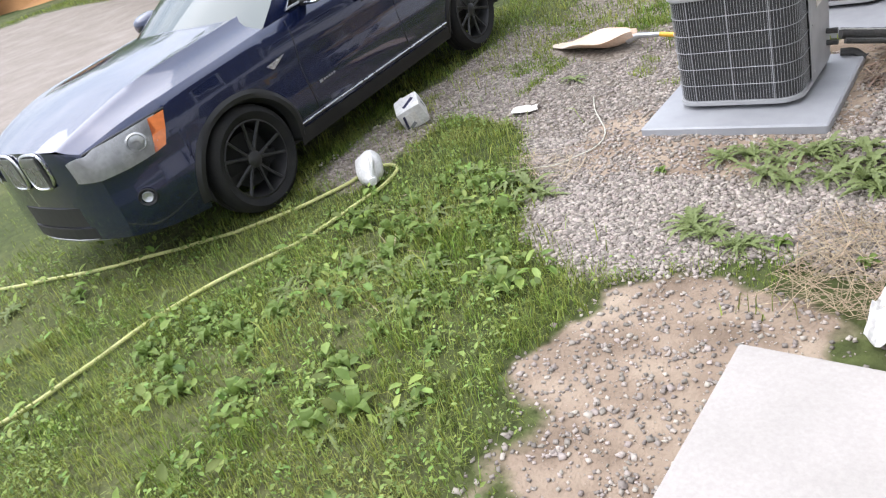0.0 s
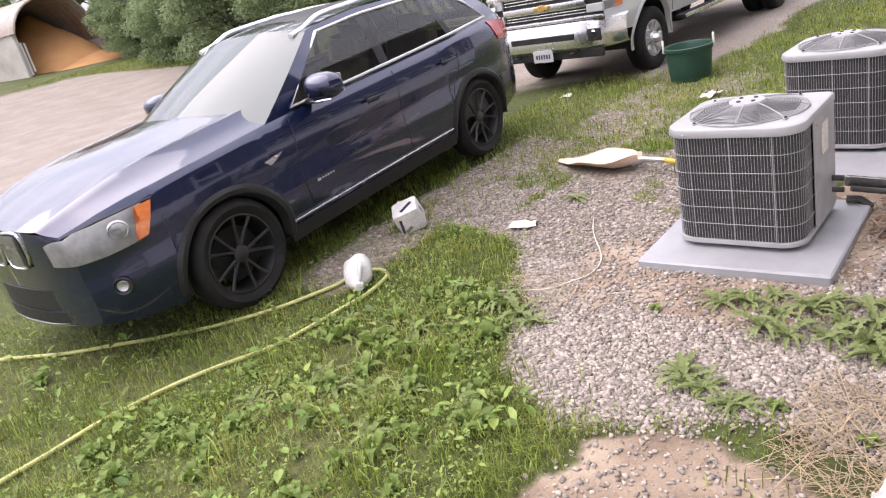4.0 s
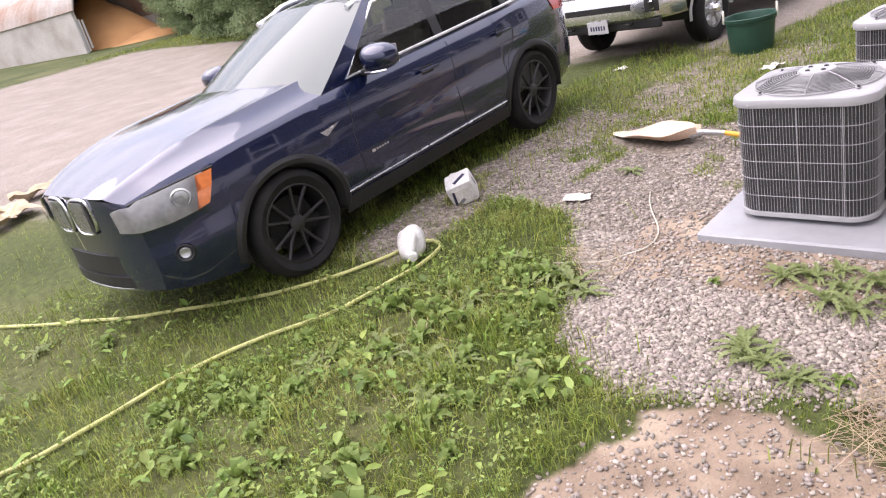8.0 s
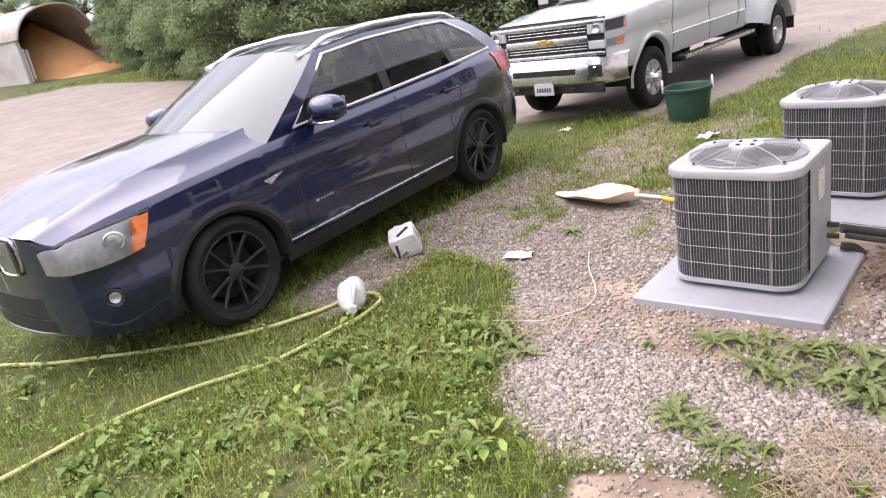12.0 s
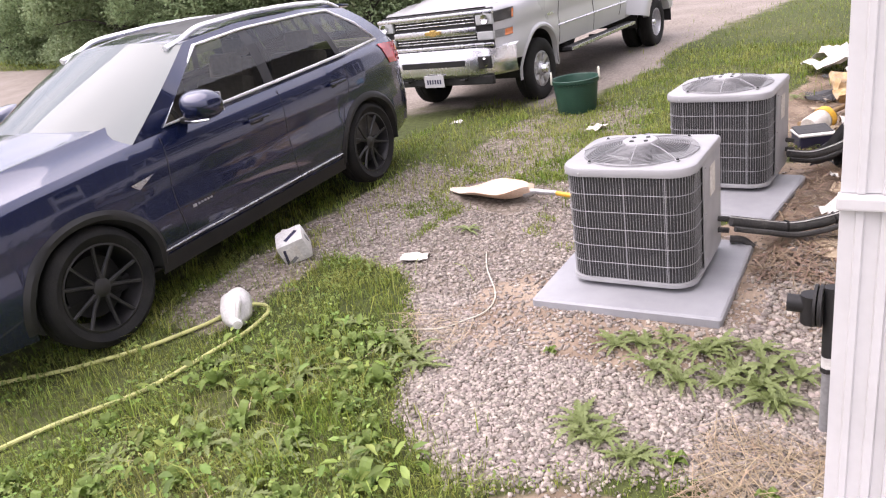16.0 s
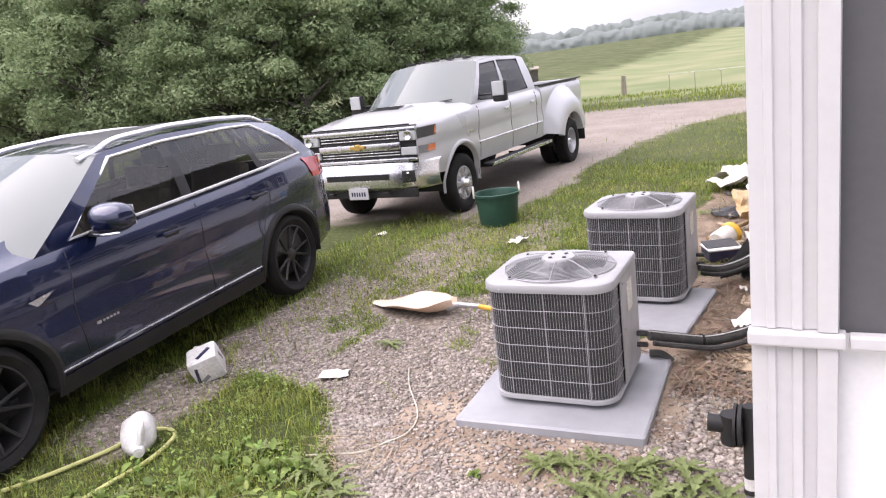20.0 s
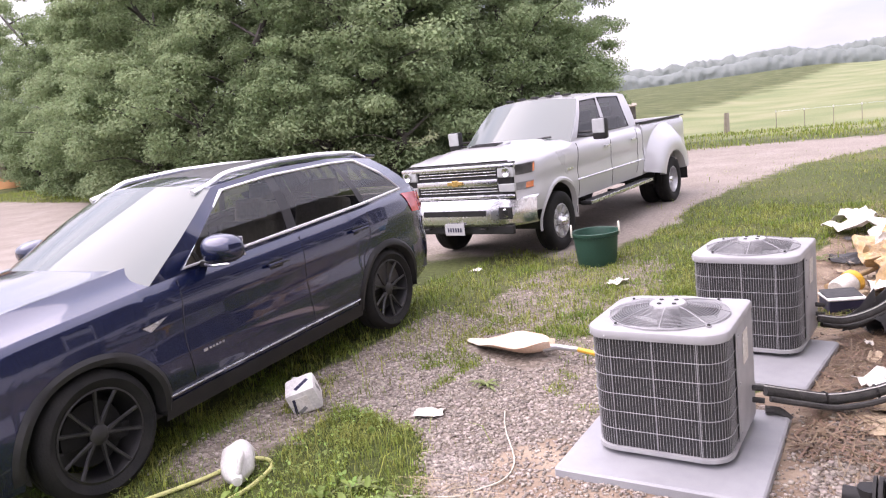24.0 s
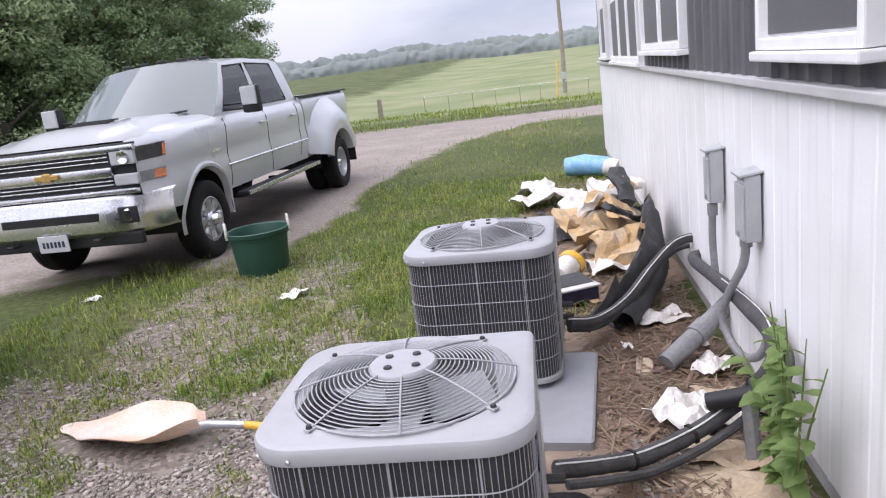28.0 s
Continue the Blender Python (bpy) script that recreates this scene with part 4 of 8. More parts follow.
PAD_TOP = 0.1
for px, py, pw, pd, turn in PADS.values():
    p = part("equipment_pad", stack([(outline(pw, pd, 0.02, 3), -0.04), (outline(pw, pd, 0.02, 3), PAD_TOP - 0.01), (outline(pw - 0.02, pd - 0.02, 0.02, 3), PAD_TOP)]), "pad", label="grey composite equipment pad on bare soil", smooth=True)
    p.matrix_world = pose(px, py, 0, 0, 0, turn)
    tagged(p, category="pad", group="equipment pads")
ac = build_ac()
ac.matrix_world = pose(-1.312, 4.53, PAD_TOP + 0.026, 0, 0, 1.5)
ac_far = copy_thing(ac, pose(-1.235, 6.225, PAD_TOP + 0.026, 0, 0, -2.0))

# ---------------------------------------------------------------- vehicles
def arch_bottom(low, wheels, R, zc):
    """Lower edge of a body side: the sill line, lifted over the wheels."""
    def z0(s):
        z = curve(low, s)
        for c in wheels:
            if abs(s - c) < R:
                z = max(z, zc + math.sqrt(R * R - (s - c) ** 2))
        return z
    return z0


def columns(a, b, wheels, R, step=0.12):
    out = list(np.arange(a, b, step)) + [b]
    for c in wheels:
        out = [s for s in out if abs(abs(s - c)) > R + 0.02] + [c + R * math.cos(k * math.pi / 14) for k in range(15)] + [c - R - 0.012, c + R + 0.012]
    return sorted(s for s in out if a <= s <= b)


def side_skin(cols, z0, zb, at, n=12):
    rows = []
    for s in cols:
        lo, hi = z0(s), zb(s)
        rows.append([(at(s, lo + (hi - lo) * f), s, lo + (hi - lo) * f) for f in np.linspace(0, 1, n)])
    return rows


def patch(at, corners, nu=8, nv=4, lift=0.005):
    """A piece laid on a body side, between four corners (s, z): front-low, rear-low, rear-high, front-high."""
    (a, b, c, d), rows = corners, []
    for i in range(nu + 1):
        u, row = i / nu, []
        for j in range(nv + 1):
            v = j / nv
            s = (1 - v) * ((1 - u) * a[0] + u * b[0]) + v * ((1 - u) * d[0] + u * c[0])
            z = (1 - v) * ((1 - u) * a[1] + u * b[1]) + v * ((1 - u) * d[1] + u * c[1])
            row.append((at(s, z) + lift, s, z))
        rows.append(row)
    return rows


def both(rows, sx):
    return [[(sx * x, y, z) for x, y, z in r] for r in rows]


def arch_trim(at, c, R, zc, wide, lift, a0=-8, a1=188):
    rows = []
    for k in range(25):
        a = radians(a0 + (a1 - a0) * k / 24)
        row = []
        for r, up in ((R - 0.03, -0.05), (R - 0.004, lift), (R + wide * 0.5, lift + 0.006), (R + wide, 0.002)):
            s, z = c + r * math.cos(a), zc + r * math.sin(a)
            row.append((at(s, z) + up, s, z))
        rows.append(row)
    return rows


def wheel(parent, sx, x, y, r, width, rim_r, spokes, rim_mat, dish=0.03, style="spoke", drop=0.0):
    """Wheel on an axle across the car: brake disc, tyre with tread, rim and spokes."""
    m = pose(sx * x, y, r - drop, 0, 90 * sx, 0)
    w = part("wheel", lathe([(0.0, 0.0), (rim_r * 0.7, 0.0), (rim_r * 0.7, -0.03), (0.0, -0.03)], 28, m), "silver" if rim_mat == "silver" else "rubber", parent, smooth=True)
    h = width / 2
    side = [(rim_r - 0.005, h * 0.72), (rim_r + 0.012, h * 0.86), (rim_r + (r - rim_r) * 0.5, h * 1.02), (r - 0.03, h * 0.92), (r - 0.008, h * 0.76), (r, h * 0.5)]
    prof = [(a, b) for a, b in side] + [(r, 0.25 * h), (r - 0.008, 0.22 * h), (r - 0.008, 0.18 * h), (r, 0.15 * h), (r, -0.15 * h), (r - 0.008, -0.18 * h), (r - 0.008, -0.22 * h), (r, -0.25 * h)] + [(a, -b) for a, b in side[::-1]]
    part("tyre", lathe(prof, 56, m), "rubber", w, smooth=True)
    rim = part("rim", lathe([(rim_r, h * 0.8), (rim_r - 0.012, h * 0.82), (rim_r - 0.022, h * 0.6), (rim_r - 0.04, -h * 0.7)], 48, m), rim_mat, w, smooth=True)
    if style == "spoke":
        for k in range(spokes):
            for d in (-0.13, 0.13):
                a = k * 2 * math.pi / spokes + 0.3
                p0 = Vector((0.05 * math.cos(a + d * 0.6), 0.05 * math.sin(a + d * 0.6), h * 0.5))
                p1 = Vector(((rim_r - 0.012) * math.cos(a + d * 2.0), (rim_r - 0.012) * math.sin(a + d * 2.0), h * 0.7))
                mid = p0.lerp(p1, 0.5) + Vector((0, 0, -dish * 0.2))
                bm = tube([p0, mid, p1], [0.017, 0.012, 0.013], 6)
                bmesh.ops.transform(bm, matrix=m, verts=bm.verts)
                part("spoke", bm, rim_mat, w)
        part("hub_cap", lathe([(0.0, h * 0.72), (0.035, h * 0.71), (0.06, h * 0.6), (0.062, h * 0.4)], 20, m), rim_mat, w, smooth=True)
    else:
        # pressed disc with eight hand holes and a chrome hub
        z = h * 0.62 if style == "disc" else -h * 0.2
        bm = lathe([(0.075, z + 0.05), (0.1, z), (rim_r * 0.45, z - 0.01)], 40, m)
        part("disc", bm, rim_mat, w, smooth=True)
        for k in range(8):
            a = k * math.pi / 4
            p0 = Vector((rim_r * 0.43 * math.cos(a), rim_r * 0.43 * math.sin(a), z - 0.008))
            p1 = Vector(((rim_r - 0.02) * math.cos(a), (rim_r - 0.02) * math.sin(a), z + 0.012))
            bm = tube([p0, p1], [0.038, 0.062], 6)
            bmesh.ops.scale(bm, vec=(1, 1, 0.45), verts=bm.verts, space=Matrix.Translation((0, 0, -z)))
            bmesh.ops.transform(bm, matrix=m, verts=bm.verts)
            part("web", bm, rim_mat, w)
        for k in range(8):
            a = (k + 0.5) * math.pi / 4
            part("lug_nut", lathe([(0.0, z + 0.035), (0.011, z + 0.03), (0.014, z)], 6, m @ pose(0.105 * math.cos(a), 0.105 * math.sin(a), 0)), "chrome", w)
        part("hub_cap", lathe([(0.0, z + 0.11), (0.05, z + 0.1), (0.072, z + 0.05), (0.078, z)], 20, m), "chrome", w, smooth=True)
    return w


def seat(parent, x, y, z, mat, w=0.5):
    s = part("seat", box((x, y, z), (w, 0.5, 0.14), 0.04), mat, parent)
    part("seat_back", box((x, y + 0.3, z + 0.34), (w, 0.14, 0.62), 0.05, (-14, 0, 0)), mat, s)
    part("headrest", box((x, y + 0.42, z + 0.73), (0.26, 0.1, 0.17), 0.035, (-8, 0, 0)), mat, s)


def build_car():
    LONG, WIDE = 1.08, 1.05
    c = thing("parked_car", pose(-4.91, 1.78, 0.045, 1.0, 0, 5.0) @ Matrix.Diagonal((WIDE, LONG, 1, 1)), "dark blue SUV with black wheels parked on grass and gravel", "car")
    WT = [(0, 0.65), (0.04, 0.74), (0.12, 0.81), (0.3, 0.87), (0.55, 0.91), (0.9, 0.93), (1.6, 0.915), (2.6, 0.92), (3.7, 0.935), (4.1, 0.91), (4.4, 0.85), (4.58, 0.76), (4.65, 0.68)]
    ZB = [(0, 0.90), (0.05, 0.94), (0.15, 0.98), (0.35, 1.02), (0.7, 1.055), (1.1, 1.085), (1.45, 1.11), (2.2, 1.13), (3.2, 1.165), (4.0, 1.21), (4.4, 1.23), (4.6, 1.18), (4.65, 1.1)]
    INS = [(0.2, 0.075), (0.32, 0.035), (0.42, 0.012), (0.52, 0.0), (0.6, 0.004), (0.68, 0.018), (0.75, 0.012), (0.85, 0.014), (0.92, 0.032), (0.97, 0.045), (1.0, 0.085)]
    wheels, R, zc = (0.87, 3.68), 0.415, 0.372
    zb = lambda s: soft(ZB, s)
    at = lambda s, z: soft(WT, s) - curve(INS, z / zb(s))
    z0 = arch_bottom([(0, 0.33), (0.2, 0.29), (0.42, 0.26), (1.3, 0.25), (3.3, 0.27), (4.2, 0.32), (4.65, 0.42)], wheels, R, zc)
    cols = columns(0, 4.65, wheels, R, 0.1)
    body = part("body", grid(side_skin(cols, z0, zb, at, 14), mirror=True), "car_paint", c, "glossy dark blue painted body", smooth=True)
    # bonnet with two creases
    rows = []
    for s in np.linspace(0.0, 1.5, 18):
        w, z, rise = at(s, zb(s)), zb(s), 0.12 * smooth_step(0.0, 0.6, s)
        rows.append([(w * f, s - 0.08 * (1 - f ** 2.5) * smooth_step(0.6, 0.0, s), z + (rise + 0.065 * (1 - smooth_step(0.0, 0.6, s) * 0.5)) * g) for f, g in ((1, 0), (0.93, 0.14), (0.86, 0.3), (0.79, 0.52), (0.74, 0.74), (0.68, 0.72), (0.55, 0.8), (0.4, 0.88), (0.2, 0.97), (0, 1))])
    part("bonnet", grid(rows, mirror=True), "car_paint", c, smooth=True)
    part("front_fascia", grid([[(x * f, s - 0.08 * (1 - f ** 2.5), z + 0.065 * (1 - f * f) * smooth_step(0.6, 0.9, z)) for x, s, z in side_skin([0.0], z0, zb, at, 14)[0]] for f in (1, 0.8, 0.6, 0.4, 0.2, 0)], mirror=True), "car_paint", c, smooth=True)
    part("rear_fascia", grid([[(x * f, s + 0.05 * (1 - f * f), z) for x, s, z in side_skin([4.65], z0, zb, at, 14)[0]] for f in (1, 0.75, 0.5, 0.25, 0)], mirror=True), "car_paint", c, smooth=True)
    # lower intake, skid strip, kidneys
    part("lower_intake", grid([[(x, -0.09 + 0.08 * abs(x / 0.55) ** 2.5, z) for z in (0.43, 0.5, 0.57)] for x in np.linspace(-0.5, 0.5, 15)], solid=0.012), "black_plastic", c)
    part("skid_strip", tube(spline([(x, -0.08 + 0.2 * (abs(x) / 0.7) ** 2.5, 0.335) for x in (-0.72, -0.5, -0.25, 0, 0.25, 0.5, 0.72)], 4), 0.022, 6), "silver", c, "silver skid strip under the bumper")
    part("bumper_cover", grid([[(x, -0.1 + 0.18 * (abs(x) / 0.72) ** 2.5, z) for z in (0.34, 0.38, 0.42)] for x in np.linspace(-0.72, 0.72, 17)], solid=0.02), "black_plastic", c)
    for sx in (-1, 1):
        k = part("kidney_grille", tube([(sx * (0.158 + 0.128 * math.copysign(abs(math.cos(a)) ** 0.6, math.cos(a))), -0.092 + 0.3 * (0.15 + 0.1 * math.cos(a)) ** 2, 0.845 + 0.122 * math.copysign(abs(math.sin(a)) ** 0.6, math.sin(a)) + 0.01 * math.cos(a)) for a in np.linspace(0, 2 * math.pi, 36, endpoint=False)], 0.0095, 6, closed=True), "chrome", c, "chrome kidney grille")
        part("grille_back", box((sx * 0.155, -0.082, 0.845), (0.22, 0.012, 0.23), 0.004), "black_plastic", k)
        for i in range(7):
            part("slat", box((sx * (0.075 + i * 0.026), -0.092, 0.845), (0.0075, 0.018, 0.205), 0.003), "chrome", k)
        lens, housing = [], []
        for f, s, lo, hi in ((0.74, 0, 0.742, 0.872), (0.78, 0, 0.738, 0.882), (0.84, 0, 0.736, 0.89), (0.9, 0, 0.735, 0.896), (1, 0.005, 0.735, 0.898), (1, 0.05, 0.738, 0.922), (1, 0.12, 0.745, 0.94), (1, 0.2, 0.753, 0.952), (1, 0.28, 0.762, 0.96), (1, 0.34, 0.785, 0.966), (1, 0.39, 0.86, 0.968)):
            lens.append([((at(s, z) + 0.02) * f, s - 0.08 * (1 - f ** 2.5) - 0.018, z) for z in np.linspace(lo, hi, 5)])
            housing.append([((at(s, z) + 0.012) * f, s - 0.08 * (1 - f ** 2.5) - 0.01, z) for z in np.linspace(lo, hi, 5)])
        head = part("headlight", grid(both(housing, sx)), "lens_haze", c, "hazy clear headlight", smooth=True)
        for s, z, r, yaw in ((0.22, 0.868, 0.062, 62),):
            spot = pose(sx * (at(s, z) + 0.013), s - 0.006, z, 90, 0, sx * yaw)
            bowl = part("projector", lathe([(0.0, 0.004), (r * 0.45, 0.01), (r * 0.72, 0.004)], 20, spot), "silver", head, "silver projector bowl", smooth=True)
            part("projector_ring", lathe([(r * 0.72, 0.004), (r * 0.85, 0.012), (r, 0.0)], 20, spot), "lens_haze", bowl, smooth=True)
        part("lens", grid(both(lens, sx)), "lamp_glass", head, smooth=True).visible_shadow = False
        part("turn_signal", grid(both(patch(at, ((0.27, 0.766), (0.345, 0.782), (0.435, 0.968), (0.33, 0.962)), 5, 4, 0.024), sx)), "amber", head, "amber turn signal")
        part("lamp_brow", tube([(sx * (at(s, z) + 0.008), s, z) for s, z in ((0.0, 0.905), (0.12, 0.945), (0.28, 0.965), (0.45, 0.975))], 0.008, 6), "black_rim", head)
        fog = part("fog_lamp", lathe([(0.0, 0.0), (0.02, 0.003), (0.03, 0.008), (0.036, 0.0)], 20, pose(sx * (at(0.13, 0.54) + 0.002), 0.13, 0.54, 90, 0, sx * 48)), "silver", c, smooth=True)
        part("fog_bezel", lathe([(0.036, 0.0), (0.052, 0.01), (0.058, 0.0)], 20, pose(sx * (at(0.13, 0.54) + 0.002), 0.13, 0.54, 90, 0, sx * 48)), "black_plastic", fog)
        part("tail_light", grid(both(patch(at, ((4.2, 1.0), (4.62, 0.96), (4.62, 1.15), (4.1, 1.2)), 8, 4, 0.007), sx), solid=0.005), "red_lens", c, "red tail light")
        for w in wheels:
            part("arch_trim", grid(both(arch_trim(at, w, R, zc, 0.055, 0.012), sx)), "black_plastic", c, "black plastic wheel arch trim", smooth=True)
            # dark wheel house behind the wheel
            part("wheel_house", grid(both([[(x, w + R * math.cos(a), zc + R * math.sin(a)) for x in (0.5, 0.9)] for a in np.linspace(-0.2, math.pi + 0.2, 14)], sx)), "black_plastic", c)
        part("sill", grid(both(patch(at, ((1.29, 0.24), (3.26, 0.26), (3.26, 0.37), (1.29, 0.36)), 14, 3, 0.012), sx), solid=0.01), "black_plastic", c, smooth=True)
        part("sill_strip", tube([(sx * (at(s, 0.40) + 0.006), s, 0.398 + 0.01 * (s - 1.3)) for s in np.linspace(1.32, 3.22, 12)], 0.0075, 6), "chrome", c, "thin bright strip along the sill")
        for line in ([(1.53, 0.42), (1.50, 0.7), (1.56, 1.09)], [(2.66, 0.42), (2.63, 0.7), (2.67, 1.12)], [(3.5, 1.14), (3.45, 0.9), (3.34, 0.76), (3.28, 0.6)], [(1.34, 0.42), (2.3, 0.425), (3.24, 0.435)]):
            part("door_gap", tube([(sx * (at(p.y, p.z) + 0.0005), p.y, p.z) for p in spline([(0, a, b) for a, b in line], 5)], 0.0035, 4), "black_plastic", c)
        for s, z in ((2.36, 0.985), (3.32, 1.02)):
            hd = part("door_handle", box((sx * (at(s, z) + 0.026), s, z), (0.022, 0.21, 0.026), 0.009), "car_paint", c, smooth=True)
            part("handle_cup", box((sx * (at(s, z) + 0.001), s, z - 0.006), (0.006, 0.13, 0.06), 0.002), "black_plastic", hd)
        part("side_marker", grid(both(patch(at, ((1.27, 0.845), (1.3, 0.855), (1.4, 0.905), (1.22, 0.885)), 4, 2, 0.009), sx)), "chrome", c, "small chrome side marker")
        badge = part("badge_bar", box((sx * (at(1.66, 0.6) + 0.003), 1.62, 0.596), (0.004, 0.032, 0.02), 0.001), "silver", c, "small silver model badge")
        for i in range(5):
            part("badge_bar", box((sx * (at(1.7, 0.6) + 0.003), 1.658 + i * 0.027, 0.597 + 0.0008 * i), (0.004, 0.017, 0.013), 0.001), "silver", badge)
        # mirror
        bm = bmesh.new()
        bmesh.ops.create_icosphere(bm, subdivisions=3, radius=1.0)
        for v in bm.verts:
            x, y, z = v.co
            flat = 1.0 if y < 0 else 0.55
            v.co = Vector((sx * (1.03 + 0.15 * math.copysign(abs(x) ** 0.75, x)), 1.82 + 0.13 * y * flat, 1.235 + 0.1 * math.copysign(abs(z) ** 0.75, z) * (1 - 0.18 * x)))
        bmesh.ops.recalc_face_normals(bm, faces=bm.faces)
        mi = part("mirror", bm, "car_paint", c, "rounded body-coloured door mirror", smooth=True)
        part("mirror_strip", tube([(sx * x, y, 1.148) for x, y in ((0.93, 1.73), (1.03, 1.71), (1.12, 1.75))], 0.008, 6), "chrome", mi)
        part("mirror_base", box((sx * 0.91, 1.80, 1.14), (0.16, 0.07, 0.04), 0.012), "black_plastic", mi)
        part("mirror_glass", box((sx * 1.04, 1.878, 1.235), (0.19, 0.006, 0.13), 0.002), "chrome", mi)
        for wy in wheels:
            whl = wheel(c, sx, 0.80, wy, 0.378, 0.24, 0.276, 5, "black_rim", drop=0.006)
            whl.matrix_local = Matrix.Translation((0, wy, 0)) @ Matrix.Diagonal((1 / WIDE, 1 / LONG, 1, 1)) @ Matrix.Translation((sx * 0.04, -wy, 0))
    # greenhouse
    roof_z = lambda s: curve([(1.9, 1.54), (2.15, 1.605), (2.45, 1.645), (2.9, 1.66), (3.4, 1.645), (3.8, 1.61), (4.15, 1.55)], s)
    low = [1.38, 1.60, 2.60, 2.70, 3.50, 3.57, 4.16, 4.42]
    top = [2.16, 2.28, 2.64, 2.73, 3.40, 3.46, 3.70, 4.08]
    vs = (0.0, 0.06, 0.35, 0.65, 0.90, 1.0)

    def glasshouse(k, v):
        y = low[k] + (top[k] - low[k]) * v
        xa, za = at(low[k], zb(low[k])) + 0.004, zb(low[k])
        xb, zb_ = 0.615 - 0.05 * smooth_step(3.2, 4.1, top[k]), roof_z(top[k])
        return (xa + (xb - xa) * v + 0.03 * math.sin(math.pi * v), y, za + (zb_ - za) * v + 0.012 * math.sin(math.pi * v))

    g = [[glasshouse(k, v) for v in vs] for k in range(8)]
    panes = {(1, "front_door_glass"), (3, "rear_door_glass"), (5, "quarter_glass")}
    glassy = {k for k, _ in panes}
    part("pillar_frame", grid(g, mirror=True, keep=lambda i, j: not (i in glassy and 1 <= j <= 3) and not (i in (2, 4) and 1 <= j <= 3)), "car_paint", c, smooth=True)
    for sx in (-1, 1):
        for k in (2, 4):
            part("centre_pillar", grid(both(g[k : k + 2], sx), keep=lambda i, j: 1 <= j <= 3), "black_rim", c, "gloss black window pillar")
    for sx in (-1, 1):
        for k, name in sorted(panes):
            p = part(name, grid(both(g[k : k + 2], sx), keep=lambda i, j: 1 <= j <= 3), "dark_glass", c, "tinted side window")
            p.visible_shadow = False
        ring = [g[k][1] for k in range(1, 7)] + [(lambda a, b: tuple((np.array(a) * 0.5 + np.array(b) * 0.5) + np.array((0, 0.035, 0))))(g[6][2], g[6][3])] + [g[k][4] for k in range(6, 0, -1)]
        pts = [(sx * (x + 0.006), y, z) for x, y, z in ring]
        part("window_trim", tube(pts, 0.0125, 6, closed=True), "bright_trim", c, "chrome window surround")
        rail = [(sx * (0.56 - 0.03 * smooth_step(3.2, 4.0, s)), s, roof_z(s) + 0.01 + (0.035 if 2.2 < s < 3.95 else 0.0)) for s in np.linspace(2.05, 4.05, 15)]
        part("roof_rail", tube(spline(rail, 3), 0.021, 8), "bright_trim", c, "silver roof rail", smooth=True)
    # roof, dark glass roof, windscreen, rear window
    rows = []
    for s in np.linspace(2.14, 4.12, 14):
        xr = 0.615 - 0.05 * smooth_step(3.2, 4.1, s)
        rows.append([(xr * f, s - (0.10 * (1 - f * f) if s < 2.4 else 0) * 1.0, roof_z(s) + 0.055 * (1 - f ** 2) ) for f in (1, 0.9, 0.75, 0.5, 0.25, 0)])
    part("roof", grid(rows, mirror=True), "car_paint", c, smooth=True)
    part("glass_roof", grid([[(x, s, roof_z(s) + 0.055 * (1 - (x / 0.6) ** 2) + 0.005) for x in np.linspace(-0.46, 0.46, 9)] for s in np.linspace(2.3, 3.55, 9)], solid=0.004), "black_rim", c, "dark glass roof", smooth=True)
    a0, a1 = glasshouse(0, 0.0), glasshouse(0, 1.0)
    rows = []
    for v in np.linspace(0, 1, 7):
        x0, y0, zz = (a0[i] + (a1[i] - a0[i]) * v for i in range(3))
        x0 += 0.03 * math.sin(math.pi * v) 
        rows.append([(x0 * f, y0 - (0.30 - 0.18 * v) * (1 - f * f), zz + 0.055 * (1 - f * f) + 0.012 * math.sin(math.pi * v)) for f in np.linspace(-1, 1, 15)])
    ws = part("windscreen", grid(rows), "windscreen", c, "clear windscreen, sky reflection painted as a pale film", smooth=True)
    ws.visible_shadow = False
    glass_at = lambda f, v: tuple(a0[q] + (a1[q] - a0[q]) * v for q in range(3))
    for fa, fb in ((0.72, 0.05), (0.02, -0.7)):
        line = []
        for f, v in zip(np.linspace(fa, fb, 6), (0.03, 0.045, 0.055, 0.06, 0.06, 0.055)):
            x0, y0, zz = glass_at(f, v)
            line.append((x0 * f, y0 - (0.30 - 0.18 * v) * (1 - f * f) - 0.015, zz + 0.055 * (1 - f * f) + 0.016))
        part("wiper", tube(line, 0.008, 5), "black_plastic", ws)
    part("cowl", grid([[(x, s + 0.26 * (x / 0.8) ** 2, 1.178 - 0.085 * (x / 0.8) ** 2) for x in np.linspace(-0.74, 0.74, 13)] for s in (1.05, 1.14)], solid=0.01), "black_plastic", c)
    b0, b1 = glasshouse(7, 0.0), glasshouse(7, 1.0)
    rows = []
    for v in np.linspace(0, 1, 5):
        x0, y0, zz = (b0[i] + (b1[i] - b0[i]) * v for i in range(3))
        rows.append([(x0 * f, y0 + 0.14 * (1 - f * f), zz + 0.05 * (1 - f * f) * v) for f in np.linspace(-1, 1, 11)])
    part("rear_window", grid(rows, keep=lambda i, j: 1 <= j <= 8 and i >= 1), "dark_glass", c)
    part("tailgate", grid(rows, keep=lambda i, j: not (1 <= j <= 8 and i >= 1)), "car_paint", c, smooth=True)
    deck = [[(x * (at(s, zb(s)) - 0.01), s + 0.1 * (1 - x * x), zb(s)) for x in np.linspace(-1, 1, 9)] for s in (4.38, 4.5, 4.6, 4.65)]
